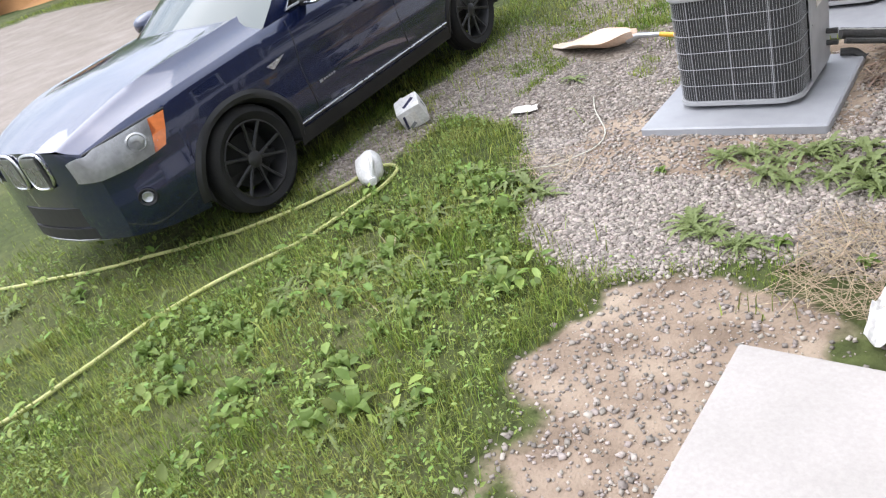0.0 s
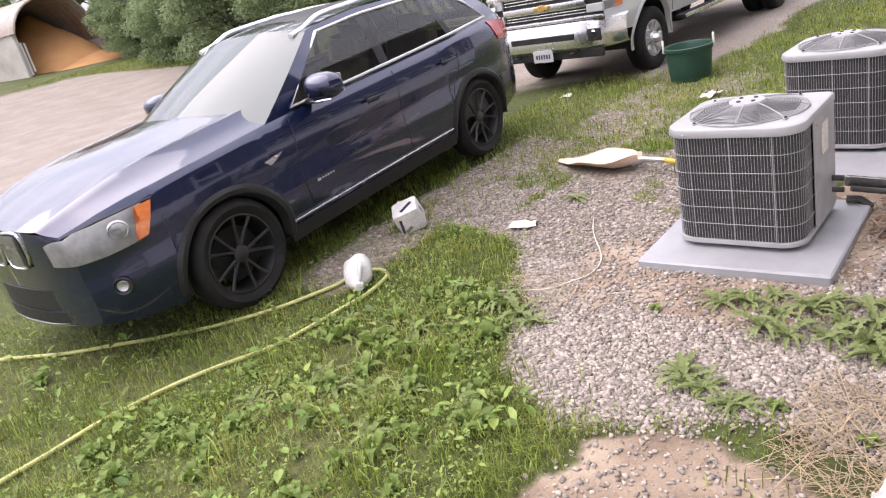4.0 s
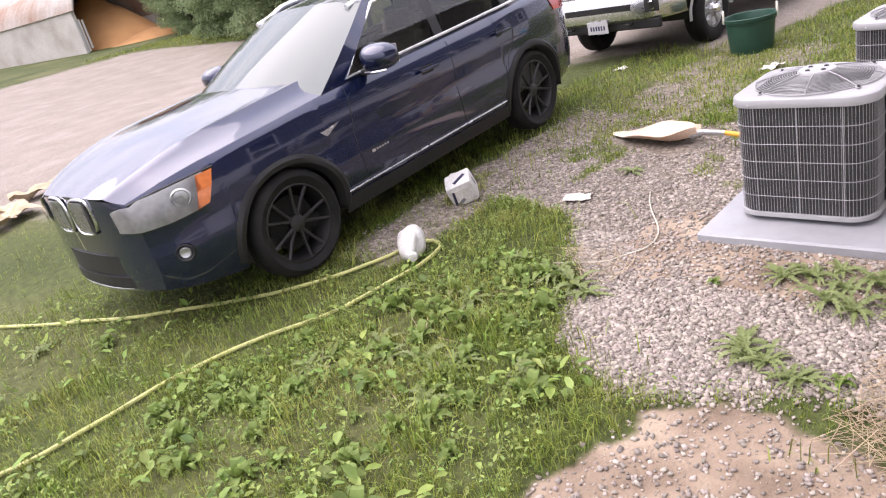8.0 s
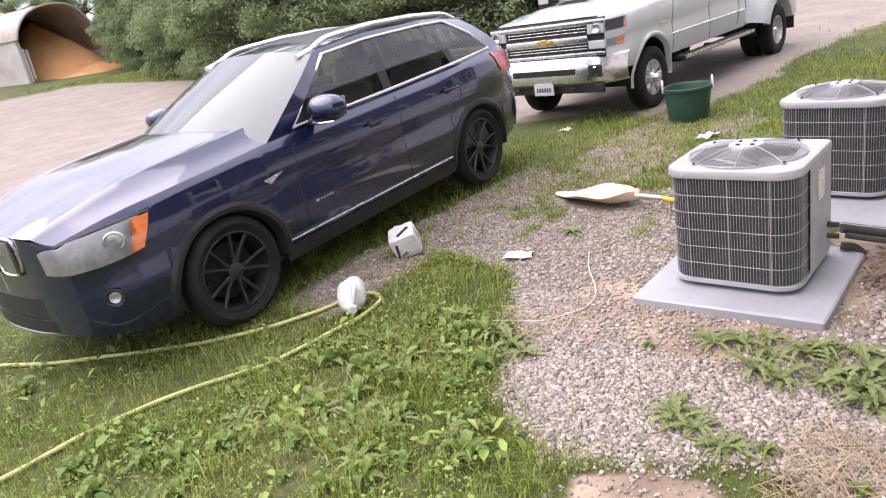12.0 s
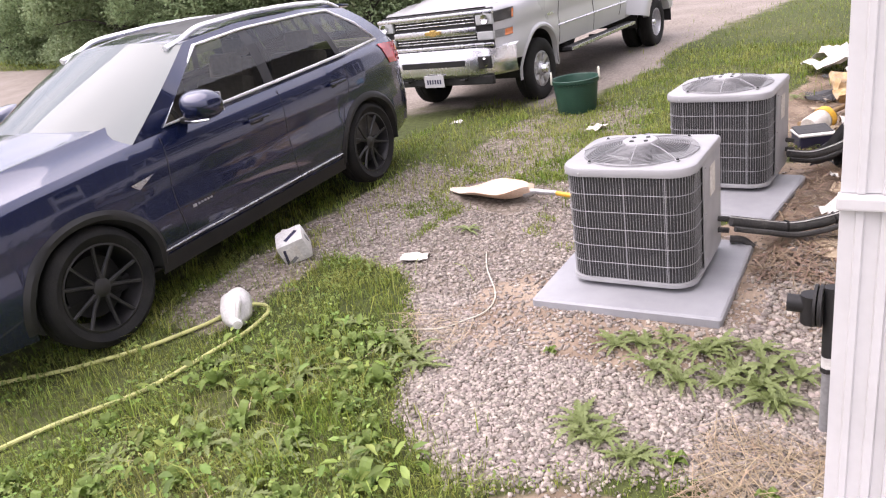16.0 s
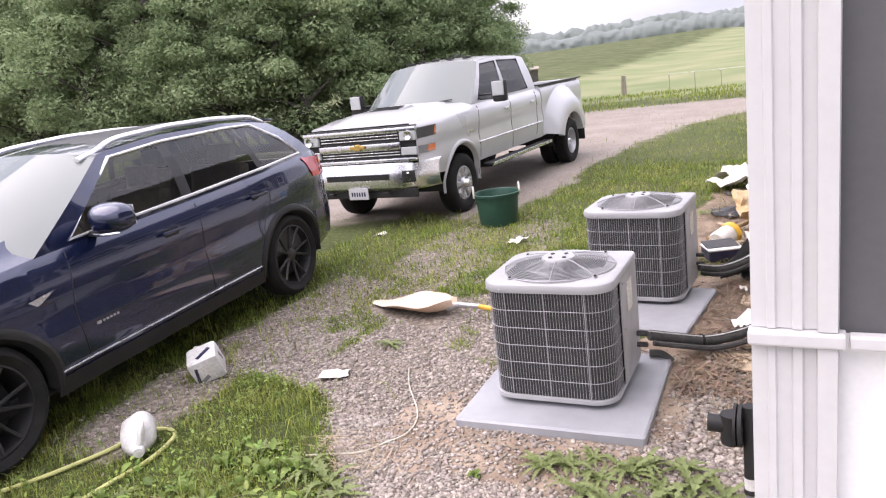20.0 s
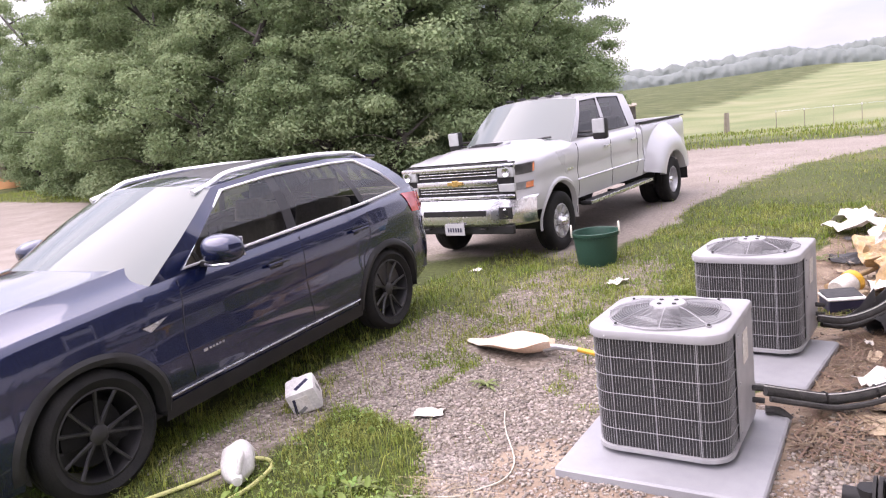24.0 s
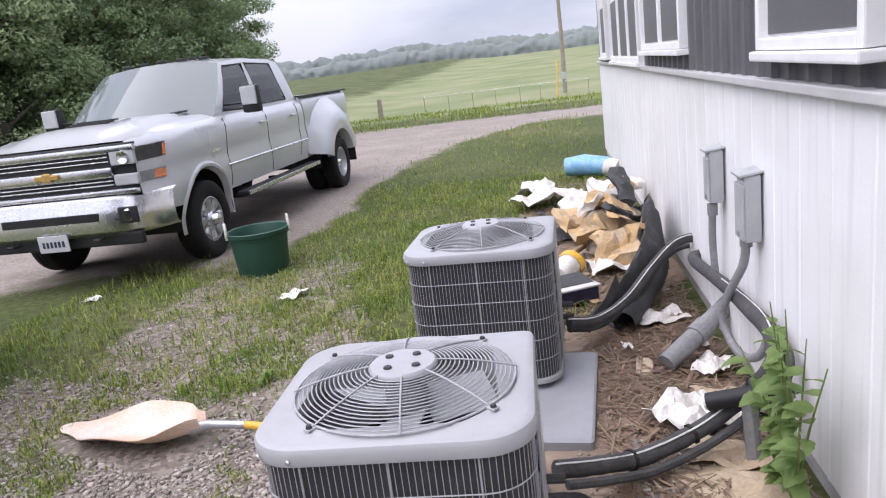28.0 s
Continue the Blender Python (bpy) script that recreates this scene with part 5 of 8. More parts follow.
    part("tailgate_lip", grid(deck), "car_paint", c, smooth=True)
    part("spoiler", box((0, 4.14, 1.585), (1.05, 0.2, 0.03), 0.012, (-8, 0, 0)), "car_paint", c, smooth=True)
    part("floor_pan", box((0, 2.4, 0.3), (1.6, 3.6, 0.1), 0.02), "black_plastic", c)
    part("dashboard", box((0, 1.68, 0.98), (1.5, 0.42, 0.2), 0.05), "interior", c)
    for sx in (-1, 1):
        part("inner_lining", grid([[(0.83 * sx, s, z) for z in (0.4, 0.7, 1.02)] for s in (1.5, 2.5, 3.5, 4.4)]), "interior", c)
    part("steering_wheel", tube([(0.38 + 0.18 * math.cos(a), 1.98 + 0.06 * math.sin(a), 1.0 + 0.17 * math.sin(a)) for a in np.linspace(0, 2 * math.pi, 20, endpoint=False)], 0.016, 6, closed=True), "interior", c)
    for x in (0.38, -0.38):
        seat(c, x, 2.3, 0.62, "beige")
        seat(c, x, 3.2, 0.64, "beige", 0.55)
    return c


build_car()


def build_truck():
    t = thing("pickup_truck", pose(-5.40, 8.62, 0.12, -0.2, 0, -1.3), "white crew-cab pickup truck with dual rear wheels and chrome front", "truck")
    wheels, R, zc = (1.1, 5.28), 0.52, 0.33
    WT = [(0.1, 0.86), (0.2, 0.94), (0.4, 0.985), (0.8, 1.0), (1.8, 1.0), (4.2, 0.995), (6.4, 0.985), (6.5, 0.96)]
    ZB = [(0.1, 1.24), (0.25, 1.265), (0.8, 1.29), (1.7, 1.315), (4.25, 1.345)]
    INS = [(0.3, 0.06), (0.45, 0.02), (0.55, 0.0), (0.66, 0.006), (0.7, 0.018), (0.82, 0.006), (0.93, 0.016), (0.975, 0.04), (1.0, 0.09)]
    zb = lambda s: soft(ZB, s)
    at = lambda s, z: soft(WT, s) - curve(INS, z / zb(s))
    low = [(0, 0.62), (0.5, 0.55), (1.6, 0.52), (4.2, 0.52), (6.5, 0.62)]
    z0 = arch_bottom(low, wheels, R, zc)
    part("body", grid(side_skin(columns(0.1, 4.22, wheels, R), z0, zb, at, 13), mirror=True), "white_paint", t, "white painted body with road dust", smooth=True)
    zbed = lambda s: 1.40
    atb = lambda s, z: 0.99 - curve(INS, z / 1.40) - 0.02 * smooth_step(6.3, 6.5, s)
    for sx in (-1, 1):
        part("bed_side", grid(both(side_skin(columns(4.27, 6.5, wheels, R), z0, zbed, atb, 13), sx), solid=0.02), "white_paint", t, smooth=True)
        part("bed_rail", grid(both([[(0.915 + d, s, 1.405) for d in (-0.06, 0.0, 0.06)] for s in (4.27, 5.4, 6.5)], sx), solid=0.02), "black_plastic", t, "black bed rail cap")
    part("bed_floor", box((0, 5.38, 0.85), (1.7, 2.2, 0.06)), "black_plastic", t)
    part("front_board", box((0, 4.31, 1.12), (1.76, 0.05, 0.55), 0.01), "white_paint", t)
    part("tailgate", box((0, 6.49, 1.05), (1.72, 0.06, 0.68), 0.015), "white_paint", t)
    # bonnet, raised centre with a dark scoop
    rows = []
    for s in np.linspace(0.12, 1.72, 14):
        w, z = at(s, zb(s)), zb(s)
        rise = 0.10 * smooth_step(0.1, 0.7, s)
        rows.append([(w * f, s, z + rise * g) for f, g in ((1, 0), (0.93, 0.25), (0.85, 0.5), (0.62, 0.62), (0.56, 0.95), (0.4, 1.05), (0.2, 1.1), (0, 1.12))])
    bon = part("bonnet", grid(rows, mirror=True), "white_paint", t, smooth=True)
    part("scoop", grid([[(x, s, 1.265 + 0.10 * smooth_step(0.1, 0.7, s) * 1.12 + 0.035 * smooth_step(0.75, 1.05, s) + 0.012) for x in np.linspace(-0.28, 0.28, 7)] for s in np.linspace(0.75, 1.1, 5)], solid=0.02), "white_paint", bon, smooth=True)
    for i in range(3):
        part("scoop_slot", box((0, 0.80 + i * 0.075, 1.405 + 0.012 * i), (0.46, 0.03, 0.016), 0.004), "black_plastic", bon)
    # front: dark grille box, chrome bars, emblem, lights
    part("front_panel", box((0, 0.14, 0.95), (1.72, 0.1, 0.56), 0.02), "black_plastic", t)
    gr = part("grille", box((0, 0.075, 1.185), (1.8, 0.06, 0.055), 0.018), "chrome", t, "chrome grille with horizontal bars", smooth=True)
    for z, h, w in ((0.985, 0.085, 1.3), (0.80, 0.05, 1.74)):
        part("grille_bar", box((0, 0.068, z), (w, 0.05, h), 0.018), "chrome", gr, smooth=True)
    for z in (1.075, 1.115, 1.15, 0.90, 0.865, 0.935):
        part("grille_slat", box((0, 0.085, z), (1.24, 0.03, 0.012), 0.004), "chrome", gr)
    em = part("emblem", box((0, 0.03, 0.99), (0.24, 0.02, 0.05), 0.008), "gold", t, "gold emblem on the grille")
    part("emblem_middle", box((0, 0.03, 0.99), (0.09, 0.022, 0.085), 0.01), "gold", em)
    for sx in (-1, 1):
        hl = part("headlight", grid(both(patch(at, ((0.11, 1.05), (0.42, 1.06), (0.46, 1.19), (0.11, 1.18)), 6, 4, 0.008), sx), solid=0.004), "lamp_glass", t, "stacked headlight")
        part("headlight_front", box((sx * 0.77, 0.075, 1.105), (0.24, 0.05, 0.135), 0.015), "box_grey", hl)
        part("projector", lathe([(0.0, -0.01), (0.04, 0.004), (0.055, 0.02)], 20, pose(sx * 0.79, 0.045, 1.105, 90, 0, 0)), "chrome", hl, smooth=True)
        part("lower_lamp", box((sx * 0.77, 0.075, 0.905), (0.24, 0.05, 0.10), 0.015), "box_grey", hl)
        part("turn_signal", grid(both(patch(at, ((0.24, 0.87), (0.38, 0.872), (0.39, 0.95), (0.25, 0.945)), 5, 3, 0.012), sx)), "amber", hl, "amber turn signal")
        part("lower_housing", grid(both(patch(at, ((0.11, 0.86), (0.38, 0.865), (0.4, 0.96), (0.11, 0.955)), 5, 3, 0.008), sx)), "pvc_grey", hl)
        part("upper_housing", grid(both(patch(at, ((0.11, 1.05), (0.42, 1.06), (0.46, 1.19), (0.11, 1.18)), 6, 4, 0.004), sx)), "pvc_grey", hl)
        part("red_marker", grid(both(patch(at, ((0.37, 1.07), (0.41, 1.07), (0.44, 1.17), (0.4, 1.17)), 3, 3, 0.013), sx)), "amber", hl)
    bump = part("bumper", grid([[(x, -0.06 + 0.4 * (abs(x) / 1.02) ** 8 + d, z) for z, d in ((0.42, 0.05), (0.46, 0.0), (0.60, -0.015), (0.66, 0.0), (0.75, 0.02), (0.77, 0.09))] for x in np.linspace(-1.02, 1.02, 41)], solid=0.015), "chrome", t, "chrome front bumper", smooth=True)
    for sx in (-1, 1):
        f = part("fog_lamp", lathe([(0.0, 0.02), (0.045, 0.018), (0.06, 0.0)], 18, pose(sx * 0.78, -0.055, 0.60, 90, 0, 0)), "lamp_glass", bump, smooth=True)
        part("fog_surround", box((sx * 0.78, -0.045, 0.60), (0.19, 0.03, 0.15), 0.012), "black_plastic", bump)
        part("tow_hook", tube([(sx * 0.42, -0.03, 0.40), (sx * 0.42, -0.1, 0.40), (sx * 0.47, -0.1, 0.40), (sx * 0.47, -0.03, 0.40)], 0.014, 6), "black_plastic", bump)
    part("bumper_slot", box((0, -0.072, 0.605), (1.0, 0.012, 0.075), 0.005), "black_plastic", bump)
    part("air_dam", box((0, 0.02, 0.38), (1.7, 0.06, 0.12), 0.02), "black_plastic", t)
    pl = part("number_plate", box((0.0, -0.09, 0.40), (0.31, 0.012, 0.155), 0.004), "white_paint", t, "white front plate")
    for i in range(6):
        part("plate_bar", box((-0.1 + i * 0.04, -0.098, 0.395), (0.022, 0.004, 0.055), 0.0), "navy", pl)
    # sides
    for sx in (-1, 1):
        for w in wheels[:1]:
            part("arch_lip", grid(both(arch_trim(at, w, R, zc, 0.05, 0.012), sx)), "white_paint", t, smooth=True)
        for w in wheels:
            part("wheel_house", grid(both([[(x, w + R * math.cos(a), zc + R * math.sin(a)) for x in (0.4, 0.96)] for a in np.linspace(-0.1, math.pi + 0.1, 12)], sx)), "black_plastic", t)
        # wide rear fender over the dual wheels
        rows = []
        for k in range(27):
            a = radians(14 + 152 * k / 26)
            row = []
            for r, o in ((R - 0.05, 0.08), (R - 0.03, 0.2), (R + 0.05, 0.215), (R + 0.15, 0.205), (R + 0.27, 0.16), (R + 0.38, 0.07), (R + 0.48, -0.004)):
                s, z = wheels[1] + r * math.cos(a) * 1.12, zc + r * math.sin(a)
                row.append((0.985 + o * (0.3 + 0.7 * smooth_step(-0.3, 0.3, math.sin(a))), s, min(z, 1.33 + 0.08 * max(0.0, r - R))))
            rows.append(row)
        part("rear_fender", grid(both(rows, sx)), "white_paint", t, "flared rear fender", smooth=True)
        st = part("running_board", box((sx * 1.03, 3.0, 0.43), (0.17, 2.5, 0.06), 0.02), "black_plastic", t)
        part("board_trim", box((sx * 1.115, 3.0, 0.435), (0.012, 2.48, 0.045), 0.004), "chrome", st)
        for y in (2.0, 3.0, 4.0):
            part("bracket", box((sx * 0.93, y, 0.44), (0.2, 0.04, 0.03), 0.006), "black_plastic", st)
        part("side_trim", tube([(sx * (at(s, 0.80) + 0.006), s, 0.79) for s in np.linspace(1.6, 4.2, 8)], 0.011, 6), "chrome", t)
        for line in ([(1.66, 0.56), (1.66, 0.9), (1.75, 1.29)], [(2.86, 0.54), (2.86, 0.9), (2.9, 1.31)], [(4.0, 1.31), (3.98, 0.95), (3.9, 0.6)]):
            part("door_gap", tube([(sx * (at(p.y, p.z) + 0.0005), p.y, p.z) for p in spline([(0, a, b) for a, b in line], 5)], 0.005, 4), "black_plastic", t)
        for s in (2.7, 3.78):
            part("door_handle", box((sx * (at(s, 1.16) + 0.028), s, 1.165), (0.025, 0.2, 0.035), 0.01), "chrome", t, smooth=True)
        bd = part("badge_bar", box((sx * (at(1.45, 0.96) + 0.004), 1.42, 0.97), (0.005, 0.2, 0.03), 0.001), "chrome", t)
        mi = part("tow_mirror", box((sx * 1.25, 1.95, 1.46), (0.2, 0.13, 0.3), 0.035), "black_plastic", t, "tall black towing mirror", smooth=True)
        part("mirror_cap", box((sx * 1.25, 1.885, 1.5), (0.18, 0.03, 0.2), 0.012), "box_grey", mi, "grey mirror cap")
        part("mirror_glass", box((sx * 1.25, 2.018, 1.46), (0.16, 0.006, 0.25), 0.002), "chrome", mi)
        for z in (1.37, 1.43):
            part("mirror_arm", tube([(sx * 0.9, 1.99, z), (sx * 1.2, 1.96, z)], 0.018, 6), "black_plastic", mi)
        wheel(t, sx, 0.86, wheels[0], 0.41, 0.25, 0.235, 8, "silver", style="disc", drop=0.115)
        wheel(t, sx, 1.02, wheels[1], 0.41, 0.24, 0.235, 8, "silver", style="dual", drop=0.115)
        wheel(t, sx, 0.72, wheels[1], 0.41, 0.24, 0.235, 8, "silver", style="dual", drop=0.115)
        part("mud_flap", box((sx * 0.98, 5.86, 0.42), (0.42, 0.012, 0.36), 0.004), "black_plastic", t)
    # cab
    low_y, top_y = [1.66, 1.86, 2.84, 2.98, 3.86, 3.98, 4.2], [2.34, 2.44, 2.90, 3.00, 3.78, 3.88, 4.12]
    roof_z = lambda s: curve([(2.2, 1.89), (2.5, 1.94), (3.0, 1.96), (3.7, 1.95), (4.15, 1.9)], s)
    vs = (0.0, 0.08, 0.35, 0.65, 0.90, 1.0)

    def cab(k, v):
        y = low_y[k] + (top_y[k] - low_y[k]) * v
        xa, za, xb, z1 = at(low_y[k], zb(low_y[k])), zb(low_y[k]), 0.74, roof_z(top_y[k])
        return (xa + (xb - xa) * v + 0.02 * math.sin(math.pi * v), y, za + (z1 - za) * v)

    g = [[cab(k, v) for v in vs] for k in range(7)]
    glassy = {1: "front_door_glass", 3: "rear_door_glass"}
    for sx in (-1, 1):
        part("cab_frame", grid(both(g, sx), keep=lambda i, j: not (i in glassy and 1 <= j <= 3)), "white_paint", t, smooth=True)
        for k, name in glassy.items():
            part(name, grid(both(g[k : k + 2], sx), keep=lambda i, j: 1 <= j <= 3), "dark_glass", t, "tinted door window").visible_shadow = False
            q = [g[k][1], g[k + 1][1], g[k + 1][4], g[k][4]]
            part("window_seal", tube([(sx * (x + 0.003), y, z) for x, y, z in q], 0.012, 5, closed=True), "black_plastic", t)
    rows = []
    for s in np.linspace(2.34, 4.12, 10):
        rows.append([(0.74 * f, s - (0.12 * (1 - f * f) if s < 2.5 else 0), roof_z(s) + 0.055 * (1 - f * f)) for f in (1, 0.92, 0.75, 0.5, 0.25, 0)])
    roof = part("roof", grid(rows, mirror=True), "white_paint", t, smooth=True)
    for x in (-0.5, -0.25, 0, 0.25, 0.5):
        part("marker_light", box((x, 2.42 + 0.12 * (x / 0.6) ** 2, 2.005 - 0.05 * x * x), (0.11, 0.09, 0.03), 0.012), "black_plastic", roof, smooth=True)
    part("roof_antenna", box((0.1, 3.0, 2.03), (0.05, 0.12, 0.05), 0.015), "black_plastic", roof)
    a0, a1 = cab(0, 0.0), cab(0, 1.0)
    rows = []
    for v in np.linspace(0, 1, 6):
        x0, y0, zz = (a0[i] + (a1[i] - a0[i]) * v for i in range(3))
        rows.append([((x0 + 0.02 * math.sin(math.pi * v)) * f, y0 - (0.2 - 0.08 * v) * (1 - f * f), zz + (0.08 - 0.025 * v) * (1 - f * f)) for f in np.linspace(-1, 1, 13)])
    part("windscreen", grid(rows), "windscreen", t, "windscreen, sky reflection painted as a pale film", smooth=True).visible_shadow = False
    for x in (0.15, -0.5):
        part("wiper", tube([(x, 1.52, 1.395), (x + 0.5, 1.60, 1.42)], 0.01, 5), "black_plastic", t)
    rows = [[(0.72 * f * (1 if v else 1.2), 4.2 - 0.08 * v, 1.33 + 0.56 * v) for f in np.linspace(-1, 1, 7)] for v in (0, 0.15, 0.85, 1)]
    part("cab_back", grid(rows, keep=lambda i, j: not (i == 1 and 1 <= j <= 4)), "white_paint", t)
    part("rear_window", grid(rows, keep=lambda i, j: i == 1 and 1 <= j <= 4), "dark_glass", t)
    part("dashboard", box((0, 1.95, 1.22), (1.6, 0.45, 0.22), 0.05), "interior", t)
    part("chassis", box((0, 3.4, 0.5), (0.9, 5.6, 0.16), 0.02), "black_plastic", t)
    part("axle", tube([(-0.8, 5.28, 0.325), (0.8, 5.28, 0.325)], 0.07, 10), "black_plastic", t)
    part("cab_floor", box((0, 3.0, 0.62), (1.75, 2.6, 0.1)), "interior", t)
    for x in (0.42, -0.42):
        seat(t, x, 2.75, 0.9, "interior")
        seat(t, x, 3.6, 0.92, "interior", 0.6)
    return t


build_truck()

# ---------------------------------------------------------------- trees, field and barn
def leaf_cloud(name, centres, spread, per, size, rng, mat, parent, label="", kind="", flat=0.55):
    """Many small folded leaves gathered round clump centres, in one mesh."""
    n = len(centres) * per
    c = np.repeat(np.asarray(centres, float), per, axis=0)
    d = rng.normal(size=(n, 3))
    d /= np.linalg.norm(d, axis=1, keepdims=True)
    rad = np.repeat(np.asarray(spread, float), per)[:, None] * rng.uniform(0.25, 1.0, (n, 1)) ** 0.6
    p = c + d * rad * np.array((1, 1, flat))
    nrm = d * 0.6 + np.array((0, 0, 0.7)) + rng.normal(scale=0.45, size=(n, 3))
    nrm /= np.linalg.norm(nrm, axis=1, keepdims=True)
    t = np.cross(nrm, rng.normal(size=(n, 3)))
    t /= np.linalg.norm(t, axis=1, keepdims=True)
    b = np.cross(nrm, t)
    s = size * rng.uniform(0.6, 1.25, (n, 1))
    quad = np.stack([p - t * s * 0.6, p - b * s * 0.36 - nrm * s * 0.12, p + t * s * 0.6, p + b * s * 0.36 - nrm * s * 0.12], 1).reshape(-1, 3)
    me = bpy.data.meshes.new(name)
    me.vertices.add(4 * n)
    me.vertices.foreach_set("co", quad.ravel())
    me.loops.add(4 * n)
    me.loops.foreach_set("vertex_index", np.arange(4 * n))
    me.polygons.add(n)
    me.polygons.foreach_set("loop_start", np.arange(0, 4 * n, 4))
    me.update(calc_edges=True)
    return part(name, me, mat, parent, label, kind=kind)


def build_tree(h, spread, seed, low=0.12, per=430, clumps=112, leaf=0.12):
    rng = np.random.default_rng(seed)
    t = thing("tree", pose(0, 0, 0), "leafy broadleaf tree at the edge of the woods", "tree", "trees of the wood edge")
    bend = [(0, 0, -0.3)] + [(0.25 * rng.normal() * k, 0.25 * rng.normal() * k, h * 0.8 * k / 5) for k in range(1, 6)]
    trunk = part("trunk", tube(spline(bend, 3), list(np.linspace(0.24, 0.05, 16)), 8), "bark", t, smooth=True)
    centres, sizes = [], []
    for k in range(9):
        f = 0.2 + 0.75 * k / 9
        base = Vector(spline(bend, 3)[int(f * 15)])
        a = k * 2.4 + rng.uniform(-0.4, 0.4)
        reach = spread * (0.55 + 0.5 * math.sin(math.pi * min(1, f * 0.95)))
        tip = base + Vector((math.cos(a) * reach, math.sin(a) * reach, reach * rng.uniform(0.15, 0.5)))
        mid = base.lerp(tip, 0.5) + Vector((0, 0, 0.25))
        part("limb", tube(spline([base, mid, tip], 4), list(np.linspace(0.06, 0.012, 9)), 6), "bark", t)
        for _ in range(3):
            q = base.lerp(tip, rng.uniform(0.5, 1.05)) + Vector(rng.normal(scale=0.5, size=3))
            centres.append(tuple(q))
            sizes.append(rng.uniform(0.7, 1.2))
    while len(centres) < clumps:
        z = rng.uniform(low, 1.0)
        ring = spread * (0.62 + 0.55 * math.sin(math.pi * min(1.0, 0.12 + z * 0.88)) ** 0.8)
        a, rr = rng.uniform(0, 2 * math.pi), ring * rng.uniform(0.45, 1.0) ** 0.5
        centres.append((rr * math.cos(a), rr * math.sin(a), z * h + rng.normal(scale=0.25)))
        sizes.append(rng.uniform(0.5, 0.95))
    leaf_cloud("crown", centres, sizes, per, leaf, rng, "leaf", t, "dense green crown with gaps")
    return t


rng = np.random.default_rng(11)
kinds = [build_tree(13.5, 3.3, 1), build_tree(11.5, 3.0, 2), build_tree(15, 3.6, 3), build_tree(5.2, 2.2, 4, low=0.05, clumps=66, leaf=0.115)]
spots = [(-15.2, 27.4, 2), (-16.6, 25.2, 0), (-17.8, 22.4, 1), (-20.2, 24.2, 2), (-22.6, 21.0, 0), (-25.4, 22.6, 1), (-28.2, 21.2, 2), (-31.5, 22.5, 0),
         (-35.0, 24.5, 1), (-39.5, 27.5, 2), (-44.0, 31.0, 0), (-49.0, 34.0, 2), (-17.2, 32.0, 2), (-18.5, 29.5, 0), (-23.8, 27.2, 2), (-30.0, 27.5, 0), (-37.0, 31.0, 2), (-15.2, 33.2, 1),
         (-14.8, 24.4, 3), (-16.2, 20.9, 3), (-19.0, 19.6, 3), (-23.0, 18.6, 3), (-27.4, 18.6, 3), (-31.0, 19.6, 3), (-35.5, 21.0, 3), (-39.0, 24.0, 3),
         (-58.0, 33.0, 0), (-64.0, 30.0, 2), (-68.0, 24.0, 1), (-13.6, 29.2, 3), (-40.0, 26.0, 0), (-45.8, 29.5, 2), (-48.0, 28.0, 1), (-36.5, 21.8, 3), (-55.0, 27.5, 3), (-51.5, 25.6, 3), (-59.5, 29.0, 3), (-21.0, 31.0, 2), (-26.5, 29.5, 0), (-33.0, 29.0, 2), (-24.0, 34.5, 2), (-30.0, 34.0, 2), (-19.5, 36.0, 0), (-57.0, 30.0, 1), (-63.0, 28.0, 0), (-52.5, 29.0, 2), (-48.5, 24.6, 3)]
used = set()
for x, y, k in spots:
    m = pose(x, y, height(x, y) - 0.05, 0, 0, rng.uniform(0, 360)) @ Matrix.Diagonal((*[rng.uniform(0.88, 1.12)] * 3, 1))
    if k in used:
        ob = copy_thing(kinds[k], m)
        ob.matrix_basis = m
    else:
        kinds[k].matrix_basis = m
        used.add(k)
for k, ob in enumerate(kinds):
    if k == 3:
        tagged(ob, "low leafy sapling at the wood edge")

# undergrowth along the foot of the wood
centres = []
for _ in range(150):
    f = rng.uniform(0, 1)
    x = -13.5 - 30 * f
    y = float(np.interp(x, [-46, -40, -31, -23, -17, -11.5], [29, 23.5, 19.2, 18.3, 20.0, 27.0])) + abs(rng.normal(scale=1.2))
    centres.append((x, y, height(x, y) + rng.uniform(0.1, 0.7)))
leaf_cloud("undergrowth", centres, [0.75] * len(centres), 220, 0.12, rng, "leaf", None, "dark green undergrowth at the foot of the wood", "stuff", 0.8)

# distant wooded ridge with an uneven canopy; its pale colour stands for haze
verts, faces = [], []
for r0, tall, seed in ((238, 5.4, 3), (262, 8.2, 9)):
    base, cols = len(verts), 520
    for q in range(cols):
        a = radians(-24 + 66 * q / (cols - 1))
        top = tall * (0.8 + 0.35 * noise.noise((q * 0.035, 0, seed)) + 0.16 * noise.noise((q * 0.16, 5, seed)) + 0.1 * noise.noise((q * 0.5, 9, seed)))
        for k in range(9):
            f = k / 8
            r = r0 + 7 * f ** 2 + 1.2 * noise.noise((q * 0.3, k * 0.5, seed)) + 0.4 * noise.noise((q * 0.9, k * 0.9, seed))
            x, y = -r * math.sin(a), r * math.cos(a)
            verts.append((x, y, height(x, y) - 0.3 + top * math.sin(0.5 * math.pi * f) ** 0.8))
    faces += [(base + q * 9 + k, base + q * 9 + k + 1, base + q * 9 + k + 10, base + q * 9 + k + 9) for q in range(cols - 1) for k in range(8)]
ridge = bars("far_woods", verts, faces, "farleaf_haze", None, "distant ridge woods with haze painted into their pale grey-green", "stuff")
ridge.data.polygons.foreach_set("use_smooth", [True] * len(ridge.data.polygons))

